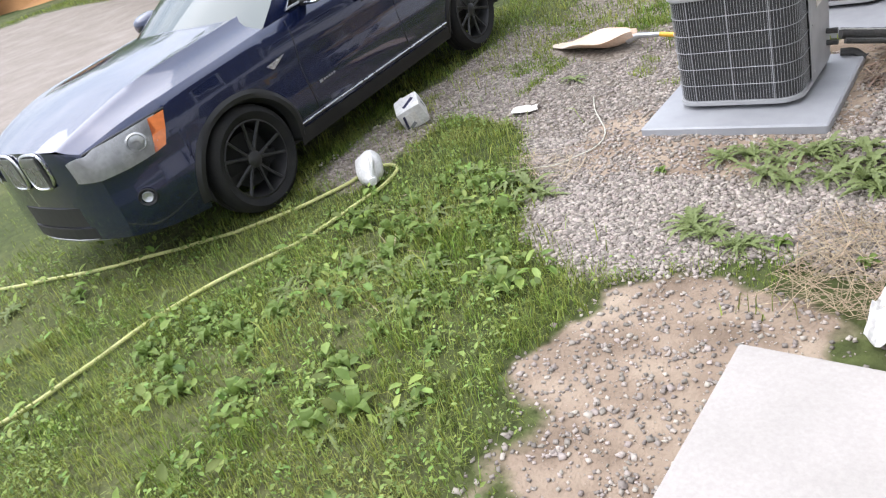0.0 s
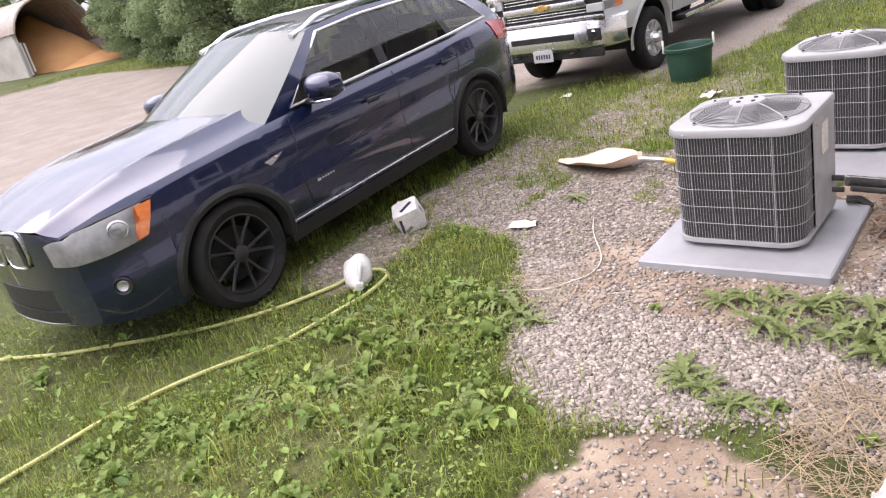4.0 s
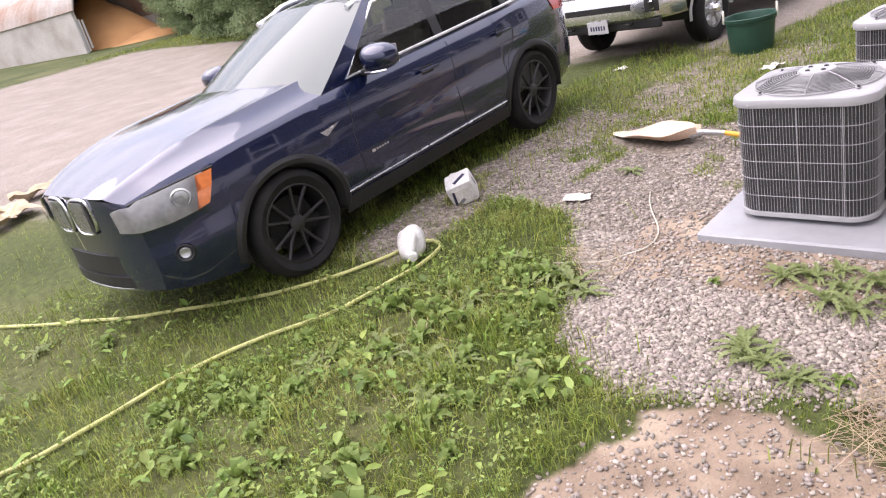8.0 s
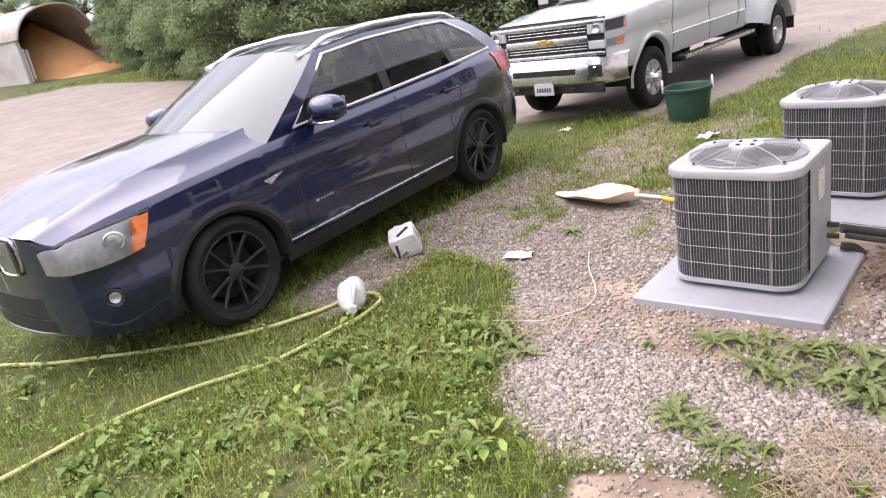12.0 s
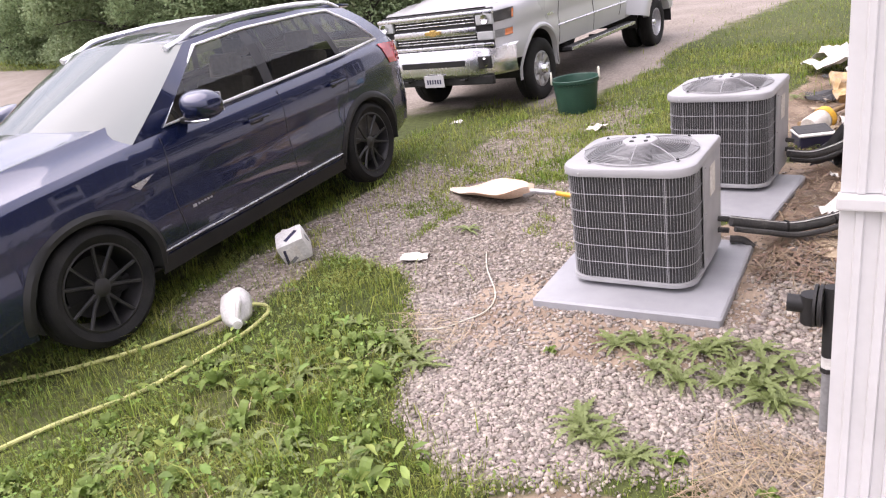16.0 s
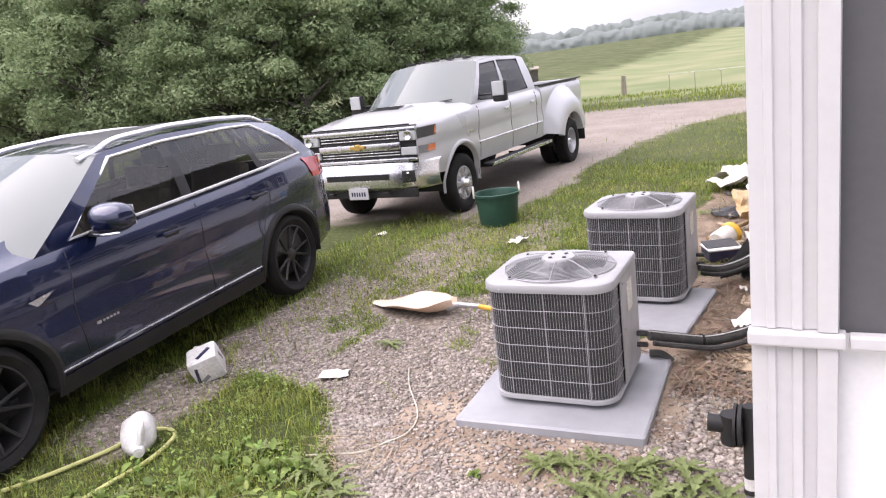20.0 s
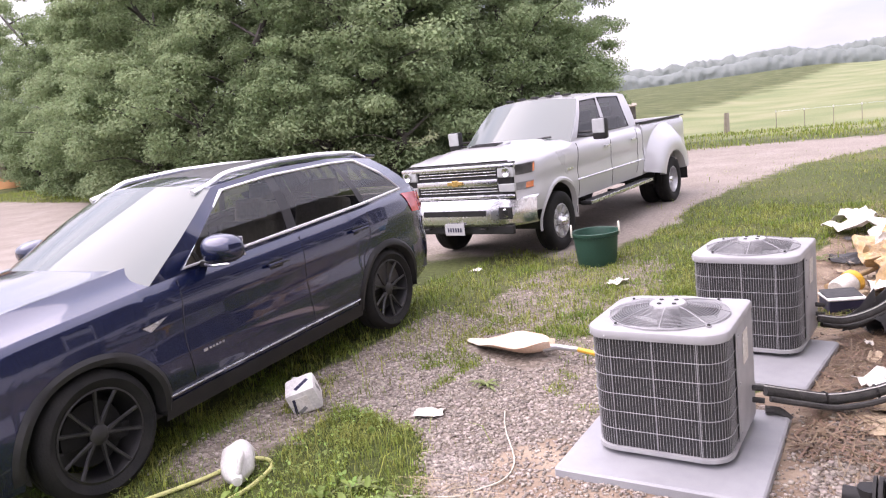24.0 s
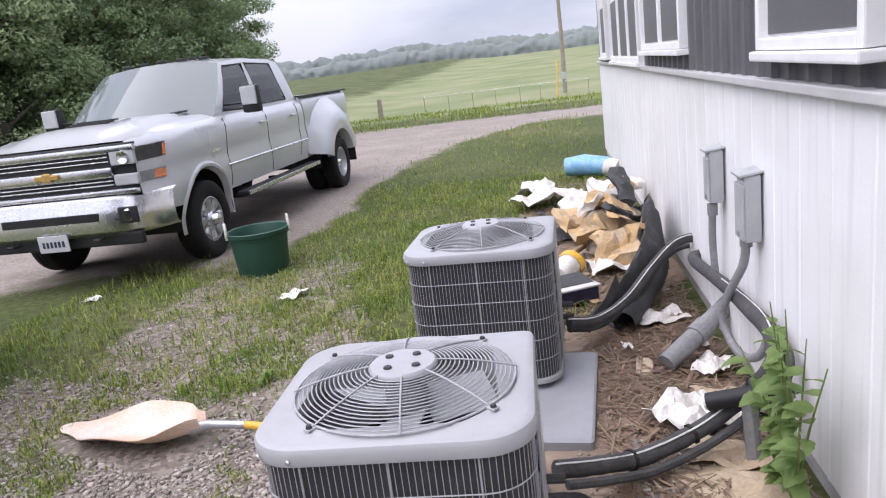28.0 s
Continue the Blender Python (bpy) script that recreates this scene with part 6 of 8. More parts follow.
# field fence, utility pole, shed
def on_ray(bearing, dist):
    x, y = -dist * math.sin(radians(bearing)), 0.7 + dist * math.cos(radians(bearing))
    return x, y, height(x, y)


x, y, z = on_ray(13.5, 44)
p = part("fence_post", tube([(0, 0, -0.2), (0.01, 0, 0.5), (0.03, 0.01, 1.15)], [0.16, 0.15, 0.13], 9), "weathered", label="thick weathered wooden corner post in the field")
p.matrix_world = pose(x, y, z)
tagged(p, category="fence post")
wire_posts = []
for b in (10.2, 8.4, 6.6, 4.9, 3.1, 1.6, -0.3, -1.9):
    x, y, z = on_ray(b, 41)
    p = part("wire_fence_post", tube([(0, 0, -0.2), (0, 0, 1.0)], 0.02, 6), "weathered", label="slim wire fence post in the grass")
    tagged(p, category="fence post", group="wire fence posts")
    part("insulator", box((0, -0.04, 0.92), (0.05, 0.05, 0.09), 0.01), "white_plastic", p, "white insulator")
    p.matrix_world = pose(x, y, z)
    wire_posts.append((x, y, z + 0.92))
w = part("fence_wire", tube(wire_posts, 0.006, 4), "silver", label="thin fence wire between the posts")
tagged(w, category="wire")

px, py, pz = on_ray(-0.55, 57)
pole = thing("utility_pole", pose(px, py, pz), "tall grey wooden utility pole with insulators", "pole")
part("shaft", tube([(0, 0, -0.5), (0.03, 0, 4), (-0.05, 0, 9.0)], [0.17, 0.15, 0.11], 10), "weathered", pole, smooth=True)
part("insulator", tube([(-0.06, 0, 8.75), (0.45, 0, 8.85), (0.5, 0, 8.65)], 0.05, 6), "pvc_grey", pole)
part("insulator", tube([(0.1, 0, 7.7), (0.9, 0, 7.3), (0.9, 0, 6.9)], 0.05, 6), "pvc_grey", pole)
part("meter_box", box((0, -0.2, 1.25), (0.3, 0.16, 0.5), 0.03), "box_grey", pole)
gx, gy, gz = on_ray(0.15, 52)
g = part("guy_guard", tube([(0, 0, 0), (0.15, 0.2, 2.4)], 0.045, 6), "yellow", label="yellow plastic guard on a guy wire")
g.matrix_world = pose(gx, gy, gz)
tagged(g, category="guy wire")

sx_, sy_, sz_ = on_ray(20.5, 62)
shed = thing("shed", pose(sx_, sy_, sz_, 0, 0, 20), "small dark brown shed with a pale roof", "shed")
part("wall", box((0, 0, 0.9), (1.5, 1.5, 1.9), 0.03), "bark", shed)
part("roof", box((0, 0, 1.9), (1.7, 1.7, 0.1), 0.03, (6, 0, 0)), "weathered", shed)

# barn: half-round tin vault on grey walls, open gable with a heap of sand
bx, by = -55.6, 19.6
bz = height(bx, by) - 0.1
barn = thing("barn", Matrix(((-0.287, -0.958, 0, bx), (0.958, -0.287, 0, by), (0, 0, 1, bz), (0, 0, 0, 1))), "vaulted tin barn with rusty roof and open end", "barn")
BW, BL, WALL = 6.6, 18.0, 3.0
part("side_wall", box((-0.15, BL / 2, WALL / 2 + 0.05), (0.3, BL, WALL + 0.1), 0.03), "barn_wall", barn, "stained grey block wall")
part("side_wall", box((BW + 0.15, BL / 2, 0.8), (0.3, BL, 1.6), 0.03), "barn_wall", barn)
rows = []
bow = [(p.x, p.z) for p in spline([(-0.4, 0, 3.0), (0.0, 0, 3.8), (0.8, 0, 4.55), (2.0, 0, 5.0), (3.6, 0, 5.1), (4.9, 0, 4.7), (5.8, 0, 3.7), (6.45, 0, 2.4), (6.85, 0, 1.2)], 3)]
for ox, oz in bow:
    a = math.pi * (ox + 0.4) / 7.25
    row = []
    for j in range(61):
        row.append((ox - 0.03 * (j % 2) * -math.cos(a) * -1, -0.4 + j * (BL + 0.4) / 60, oz + 0.04 * (j % 2)))
    rows.append(row)
part("vault", grid(rows, solid=0.05), "barn_tin", barn, "rusty corrugated tin vault")
bm = bmesh.new()
bm.faces.new([bm.verts.new((ox, BL - 0.1, oz)) for ox, oz in [(-0.3, -0.1)] + bow + [(BW + 0.3, -0.1)]])
bmesh.ops.solidify(bm, geom=bm.faces[:], thickness=0.15)
part("end_wall", bm, "barn_wall", barn)
for i in range(3):
    part("white_strip", box((-0.28 + i * 0.26, -0.12, 1.25 + 0.05 * i), (0.16, 0.05, 2.5 - 0.25 * i), 0.01), "white_trim", barn, "white corrugated strip at the opening")
part("arch_edge", tube([(ox, -0.42, oz) for ox, oz in bow], 0.09, 6), "barn_tin", barn)
part("door_post", box((BW + 0.1, -0.3, 0.75), (0.2, 0.2, 1.6), 0.03), "weathered", barn)


def heap(name, w, d, h, mat, label, category, seed, n=30):
    rows = []
    for j in range(n + 1):
        row = []
        for i in range(n + 1):
            u, v = 2 * i / n - 1, 2 * j / n - 1
            r = min(1.0, math.hypot(u, v))
            z = h * (1 - r) ** 0.9 * (1 + 0.25 * noise.noise((u * 2, v * 2, seed))) + 0.04 * h * noise.noise((u * 7, v * 7, seed)) * (1 - r)
            row.append((u * w / 2, v * d / 2, z - 0.03))
        rows.append(row)
    ob = part(name, grid(rows), mat, label=label, smooth=True)
    return tagged(ob, category=category)


s1 = heap("sand_mound", 8.4, 12.0, 4.3, "sand", "heap of orange sand filling the open barn", "sand", 3)
s1.matrix_world = barn.matrix_world @ pose(4.3, 4.0, 0)
s2 = heap("sand_spill", 9.5, 6.0, 0.8, "sand", "orange sand spilled in front of the barn", "sand", 5)
s2.matrix_world = barn.matrix_world @ pose(4.9, -1.4, -0.05)

# ---------------------------------------------------------------- loose things in the yard
def on_ground(pts, lift=0.0):
    return [(x, y, height(x, y) + lift + (z if z else 0)) for x, y, z in pts]


def flat_line(pts, lift, steps=6):
    return [(p.x, p.y, height(p.x, p.y) + lift) for p in spline([(x, y, 0) for x, y in pts], steps)]


hose = thing("garden_hose", pose(0, 0, 0), "pale yellow-green garden hose lying in a long loop on grass", "hose")
run = [(-9.0, 0.2), (-6.4, 1.1), (-5.35, 1.61), (-4.95, 1.85), (-4.35, 2.3), (-3.97, 2.69), (-3.77, 3.11), (-3.71, 3.42), (-3.6, 3.52), (-3.47, 3.46), (-3.4, 3.22), (-3.42, 2.98), (-3.46, 2.52), (-3.67, 2.06), (-3.79, 1.58), (-3.8, 1.05), (-3.85, 0.6), (-4.1, 0.0), (-4.6, -1.2)]
part("tube", tube(flat_line(run, 0.022, 7), 0.0135, 8), "hose", hose, smooth=True)
end = flat_line([(-4.6, -1.2), (-4.65, -1.32)], 0.022, 2)
part("brass_coupling", tube(end, 0.017, 8), "gold", hose, "brass coupling")

jug = thing("plastic_jug", pose(-3.57, 3.3, height(-3.57, 3.3) + 0.1, 97, 0, 48), "round white plastic jug with handle lying on its side", "jug")
bottle = (lathe([(0.0, -0.13), (0.07, -0.128), (0.092, -0.115), (0.1, -0.095), (0.102, 0.03), (0.098, 0.06), (0.08, 0.1), (0.05, 0.135), (0.033, 0.15), (0.03, 0.175), (0.0, 0.176)], 28))
for v in bottle.verts:
    v.co *= 1 + 0.16 * noise.noise(v.co * 9) - 0.1 * abs(noise.noise(v.co * 17 + Vector((3, 0, 0))))
part("bottle", bottle, "white_plastic", jug, smooth=True)
part("handle", tube(spline([(0.03, 0.088, 0.045), (0.04, 0.122, 0.075), (0.035, 0.11, 0.13), (0.01, 0.03, 0.155)], 5), 0.017, 8), "white_plastic", jug, smooth=True)
part("cap", lathe([(0.0, 0.192), (0.03, 0.19), (0.034, 0.17), (0.034, 0.158)], 18), "white_plastic", jug, "translucent cap")
# grey block added as the shade inside the handle's opening
part("grip_shade", box((0.03, 0.09, 0.095), (0.02, 0.02, 0.05), 0.008), "pvc_grey", jug)

can = thing("square_canister", pose(-3.9, 4.19, height(-3.9, 4.19) + 0.12, 18, -14, 40) @ Matrix.Diagonal((0.93, 0.93, 0.93, 1)), "white square plastic canister with dark label lying on gravel", "canister")
part("body", box((0, 0, 0), (0.24, 0.22, 0.22), 0.035), "white_plastic", can, smooth=True)
lb = part("label", box((-0.02, -0.1115, -0.01), (0.13, 0.003, 0.15), 0.0), "paper", can, "printed label with dark border")
part("label_band", box((-0.075, -0.1135, -0.01), (0.022, 0.003, 0.15), 0.0, (0, 10, 0)), "navy", lb)
part("label_band", box((-0.03, -0.1135, -0.055), (0.07, 0.003, 0.03), 0.0, (0, -28, 0)), "pvc_grey", lb)
part("label_patch", box((0.02, -0.02, 0.1115), (0.13, 0.035, 0.003), 0.0, (0, 0, 40)), "navy", can)
part("label_patch", box((0.1215, 0.0, 0.02), (0.003, 0.03, 0.09), 0.0, (24, 0, 0)), "pvc_grey", can)
part("neck", lathe([(0.025, 0.0), (0.025, 0.03), (0.03, 0.03), (0.03, 0.05), (0.0, 0.052)], 16, pose(-0.05, 0.108, 0.05, -90, 0, 0)), "white_plastic", can)

sh = thing("scoop_shovel", pose(-3.08, 5.79, height(-3.08, 5.79), 0, 0, -14), "worn white scoop shovel with yellow handle lying on gravel", "shovel")
rows = []
for i in range(17):
    u = i / 16
    x = -0.46 + 0.92 * u
    half = 0.2 * (0.3 + 0.7 * smooth_step(0.0, 0.4, u)) * (1 - 0.84 * smooth_step(0.7, 1.0, u))
    row = []
    for j in range(11):
        v = 2 * j / 10 - 1
        row.append((x + 0.07 * (1 - v * v) * (-(1 - u)), half * v, 0.02 + 0.085 * abs(v) ** 2.2 * smooth_step(0.05, 0.5, u) + 0.05 * smooth_step(0.75, 1.0, u) + 0.01 * u))
    rows.append(row)
part("blade", grid(rows, solid=0.005), "scoop", sh, "white scoop blade stained orange at the tip", smooth=True)
part("socket", tube([(0.38, 0, 0.08), (0.5, 0.0, 0.115), (0.7, 0.02, 0.12)], [0.035, 0.024, 0.02], 10), "silver", sh, "grey metal socket", smooth=True)
part("shaft", tube([(0.68, 0.02, 0.12), (1.3, 0.07, 0.085)], 0.019, 10), "yellow", sh, "yellow shaft", smooth=True)
part("grip", tube([(1.36 + 0.075 * math.cos(a), 0.075, 0.08 + 0.062 * math.sin(a)) for a in np.linspace(0, 2 * math.pi, 16, endpoint=False)], 0.016, 8, closed=True), "black_plastic", sh)

bk = thing("muck_bucket", pose(-3.62, 8.95, height(-3.62, 8.95) - 0.01), "dark green plastic tub with white rope handles on grass", "bucket")
part("tub", lathe([(0.0, 0.012), (0.215, 0.012), (0.225, 0.0), (0.235, 0.02), (0.27, 0.38), (0.292, 0.385), (0.296, 0.42), (0.286, 0.425), (0.276, 0.42), (0.262, 0.38), (0.225, 0.035), (0.0, 0.03)], 40), "bucket_green", bk, smooth=True)
part("rim_band", lathe([(0.276, 0.36), (0.283, 0.362), (0.283, 0.372), (0.278, 0.374)], 40), "bucket_green", bk)
for a in (205, 25):
    c, s = math.cos(radians(a)), math.sin(radians(a))
    pts = [(0.285 * c - 0.085 * s * k, 0.285 * s + 0.085 * c * k, 0.40 + d) for k, d in ((-1, -0.02), (-1.02, 0.03), (-0.6, 0.09), (0, 0.11), (0.6, 0.09), (1.02, 0.03), (1, -0.02))]
    part("rope_handle", tube(spline(pts, 4), 0.013, 8), "rope", bk, "white rope handle", smooth=True)

tw = part("twine", tube(flat_line([(-2.5, 4.66), (-2.36, 4.42), (-2.12, 4.1), (-2.04, 3.93), (-2.04, 3.81), (-2.12, 3.72), (-2.22, 3.61), (-2.5, 3.5)], 0.012, 5), 0.005, 5), "rope", label="frayed beige twine on bare soil")
tagged(tw, category="twine")


def crumpled(name, w, d, mat, m, label, category, seed, amp=0.05, n=9, fold=0.0):
    """A thin sheet with folds and a curled edge."""
    rows = []
    for j in range(n + 1):
        row = []
        for i in range(n + 1):
            u, v = i / n - 0.5, j / n - 0.5
            e = 1 + 0.12 * noise.noise((u * 5, v * 5, seed + 3))
            z = amp * (noise.noise((u * 3, v * 3, seed)) + 0.5 * abs(noise.noise((u * 8, v * 8, seed + 1)))) + amp * 0.8 + fold * abs(u) ** 1.5
            row.append((u * w * e, v * d * e, max(0.004, z)))
        rows.append(row)
    ob = part(name, grid(rows, solid=0.003), mat, label=label)
    ob.matrix_world = m
    return tagged(ob, category=category)


crumpled("paper_scrap", 0.2, 0.13, "paper", pose(-2.98, 4.45, 0.01, 0, 0, 25), "torn pale paper scrap on gravel", "litter", 2, 0.02)
crumpled("paper_scrap", 0.22, 0.15, "paper", pose(-3.0, 8.0, 0.01, 0, 0, 70), "crumpled pale scrap in the grass", "litter", 21, 0.03)
crumpled("paper_scrap", 0.16, 0.1, "paper", pose(-5.0, 8.3, 0.01, 0, 0, 10), "crumpled pale scrap in the grass", "litter", 22, 0.03)
for i, (x, y) in enumerate(((-10.4, 2.4), (-10.9, 2.1), (-11.3, 2.9), (-10.0, 1.9))):
    crumpled("cardboard_scrap", 0.7, 0.45, "cardboard", pose(x, y, height(x, y) + 0.01, 0, 0, 40 * i), "torn brown cardboard on the yard edge", "litter", 30 + i, 0.12)

# water valve riser by the corner
vr = thing("water_valve_riser", pose(-0.225, 3.38, 0) @ Matrix.Diagonal((0.86, 0.86, 0.97, 1)), "grey plastic pipe riser with a black valve", "pipe")
part("riser", tube([(0, 0, -0.05), (0, 0, 0.33)], 0.024, 14), "pvc_grey", vr, smooth=True)
part("clear_sleeve", tube([(0, 0, 0.30), (0, 0, 0.37)], 0.028, 14), "white_plastic", vr)
part("ring", tube([(0, 0, 0.29), (0, 0, 0.31)], 0.031, 14), "black_plastic", vr)
part("upper_pipe", tube([(0, 0, 0.36), (0, 0, 0.66)], 0.029, 14), "black_plastic", vr, smooth=True)
vb = part("valve_body", tube([(-0.075, 0, 0.5), (-0.075, 0, 0.62)], 0.045, 14), "black_plastic", vr, smooth=True)
part("flange", tube([(-0.03, 0, 0.575), (-0.045, 0, 0.575)], 0.085, 20), "black_plastic", vb, smooth=True)
part("flange", tube([(-0.052, 0, 0.575), (-0.064, 0, 0.575)], 0.085, 20), "black_plastic", vb, smooth=True)
part("port", tube([(-0.07, 0, 0.575), (-0.17, 0, 0.575)], 0.036, 14), "black_plastic", vb, smooth=True)
part("outlet", tube([(0.02, 0, 0.60), (0.12, 0, 0.60)], 0.022, 12), "black_plastic", vr)
part("union", tube([(0.10, 0, 0.60), (0.2, 0, 0.60)], 0.033, 14), "beige", vr, "brown pipe union")
part("stub", tube([(0.19, 0, 0.60), (0.31, 0, 0.60)], 0.022, 12), "pvc_grey", vr)

# disconnect boxes and their conduits on the skirting
for y, drop, bw, bh, top in ((6.5, "straight", 0.1, 0.27, 1.08), (5.86, "looped", 0.125, 0.29, 1.06)):
    e = thing("disconnect_box", pose(0, y, 0), "grey electrical disconnect box on white skirting", "electrical box", "disconnect boxes")
    b = part("case", box((-0.045, 0, top - bh / 2), (0.07, bw, bh), 0.01), "box_grey", e, smooth=True)
    part("cover", box((-0.084, 0, top - bh / 2 - 0.015), (0.01, bw + 0.006, bh - 0.05), 0.004), "box_grey", b)
    part("hood", box((-0.052, 0, top + 0.005), (0.1, bw + 0.014, 0.012), 0.003, (0, -8, 0)), "box_grey", b)
    part("hasp", box((-0.09, 0, top - bh + 0.03), (0.012, 0.024, 0.024), 0.003), "silver", b)
    if drop == "straight":
        pts = [(-0.06, 0, 0.79), (-0.06, 0.02, 0.6), (-0.05, 0.02, 0.4)]
    else:
        pts = [(-0.06, 0, 0.79), (-0.07, 0.01, 0.66), (-0.12, 0.08, 0.5), (-0.14, 0.12, 0.38), (-0.12, 0.06, 0.28), (-0.1, -0.1, 0.27), (-0.08, -0.28, 0.36), (-0.06, -0.35, 0.5)]
    part("conduit", tube(spline(pts, 5), 0.019, 10), "pvc_grey", e, "grey flexible conduit", smooth=True)
    part("fitting", tube([(-0.06, 0, 0.8), (-0.06, 0, 0.74)], 0.026, 10), "pvc_grey", e)

ls = thing("refrigerant_lines", pose(0, 0.27, 0), "black insulated refrigerant lines from the units to the wall", "pipe")
near_run = [(-0.93, 4.7, 0.24), (-0.78, 4.8, 0.19), (-0.6, 4.95, 0.13), (-0.38, 5.06, 0.17), (-0.2, 5.12, 0.27), (-0.11, 5.06, 0.42), (-0.08, 5.16, 0.5), (-0.075, 5.45, 0.49), (-0.07, 6.0, 0.44), (-0.06, 6.8, 0.34), (0.05, 6.95, 0.33)]
part("suction_line", tube(spline(near_run, 6), [0.034 * (1 + 0.12 * noise.noise((q * 0.9, 3, 1))) for q in range(61)], 12), "insulation", ls, "black foam insulation with wrinkles", smooth=True)
part("liquid_line", tube(spline([(x + 0.035, y - 0.05, z - 0.03) for x, y, z in near_run[:8]], 6), 0.018, 8), "insulation", ls, smooth=True)
part("control_wire", tube(spline([(x + 0.012 * math.sin(3 * q), y - 0.02, z + 0.034) for q, (x, y, z) in enumerate(near_run[:9])], 6), 0.004, 5), "white_plastic", ls, "thin white control wire")
for q in (10, 17, 26):
    p0, p1 = spline(near_run, 6)[q : q + 2]
    part("cable_tie", tube([p0, p0.lerp(p1, 0.3)], 0.042, 10), "black_plastic", ls)
part("valve_elbow", tube(spline([(-0.93, 4.68, 0.13), (-0.86, 4.7, 0.12), (-0.8, 4.69, 0.08)], 4), 0.024, 8), "insulation", ls, "taped black valve elbow", smooth=True)
ls2 = thing("refrigerant_lines", pose(0, 0.1, 0), "black insulated lines from the far unit to the wall", "pipe")
far_run = [(-0.84, 6.3, 0.24), (-0.68, 6.42, 0.2), (-0.5, 6.65, 0.22), (-0.32, 6.95, 0.3), (-0.16, 7.2, 0.36), (-0.05, 7.3, 0.38), (0.05, 7.32, 0.38)]
part("suction_line", tube(spline(far_run, 6), 0.03, 10), "insulation", ls2, smooth=True)
part("liquid_line", tube(spline([(x, y + 0.1, z - 0.08) for x, y, z in far_run], 6), 0.018, 8), "insulation", ls2, smooth=True)
part("control_wire", tube(spline([(x, y - 0.03, z + 0.03) for x, y, z in far_run], 6), 0.004, 5), "white_plastic", ls2, "thin white control wire")

# torn black wrapping that sags from the wall down to the far unit
dp = thing("black_wrapping", pose(0, 0, 0), "torn black insulation wrapping sagging along the skirting", "wrapping")
crest = spline([(-0.74, 6.68, 0.14), (-0.56, 6.86, 0.25), (-0.42, 7.1, 0.36), (-0.3, 7.4, 0.46), (-0.22, 7.75, 0.54), (-0.18, 8.1, 0.56), (-0.16, 8.5, 0.44)], 8)
rows = []
for q, p in enumerate(crest):
    f = q / (len(crest) - 1)
    wide = 0.1 + 0.2 * smooth_step(0.0, 0.5, f)
    row = []
    for j in range(9):
        v = j / 8
        crease = 0.045 * noise.noise((q * 0.33, v * 4, 6)) + 0.02 * noise.noise((q * 1.1, v * 9, 8))
        row.append((p.x + wide * (v - 0.25) * 0.55 + crease, p.y + 0.1 * (v - 0.3) + crease, max(0.02, p.z - (p.z - 0.04) * max(0.0, abs(v - 0.3) * 1.35) ** 1.3 + crease)))
    rows.append(row)
part("sheet", grid(rows, solid=0.006), "tarp", dp, smooth=True)
mouth = spline([(-0.52, 6.78, 0.07), (-0.38, 7.1, 0.1), (-0.24, 7.5, 0.14)], 8)
part("lower_tube", tube(mouth, [0.075 if q % 2 else 0.067 for q in range(len(mouth))], 14, cap=False), "tarp", dp, "black corrugated tube end", smooth=True)
pv = part("grey_drain_stub", tube([(-0.37, 6.2, 0.06), (-0.2, 6.34, 0.14), (0.02, 6.52, 0.25)], 0.05, 16), "pvc_grey", label="grey plastic drain stub from the wall", smooth=True)
tagged(pv, category="pipe")
cv = part("drain_coupling", tube([(-0.2, 6.34, 0.14), (-0.13, 6.4, 0.173)], 0.058, 16), "pvc_grey", pv)
sp = thing("black_stub_pipe", pose(0, 0, 0), "short black pipe with a white end", "pipe")
part("pipe", tube([(-0.34, 5.36, 0.27), (-0.06, 5.26, 0.36)], 0.036, 14), "black_plastic", sp, smooth=True)
part("white_end", tube([(-0.35, 5.363, 0.267), (-0.338, 5.359, 0.271)], 0.03, 14), "white_plastic", sp)
part("strut", tube([(-0.2, 5.31, 0.3), (-0.18, 5.3, -0.02)], 0.03, 10), "pvc_grey", sp)

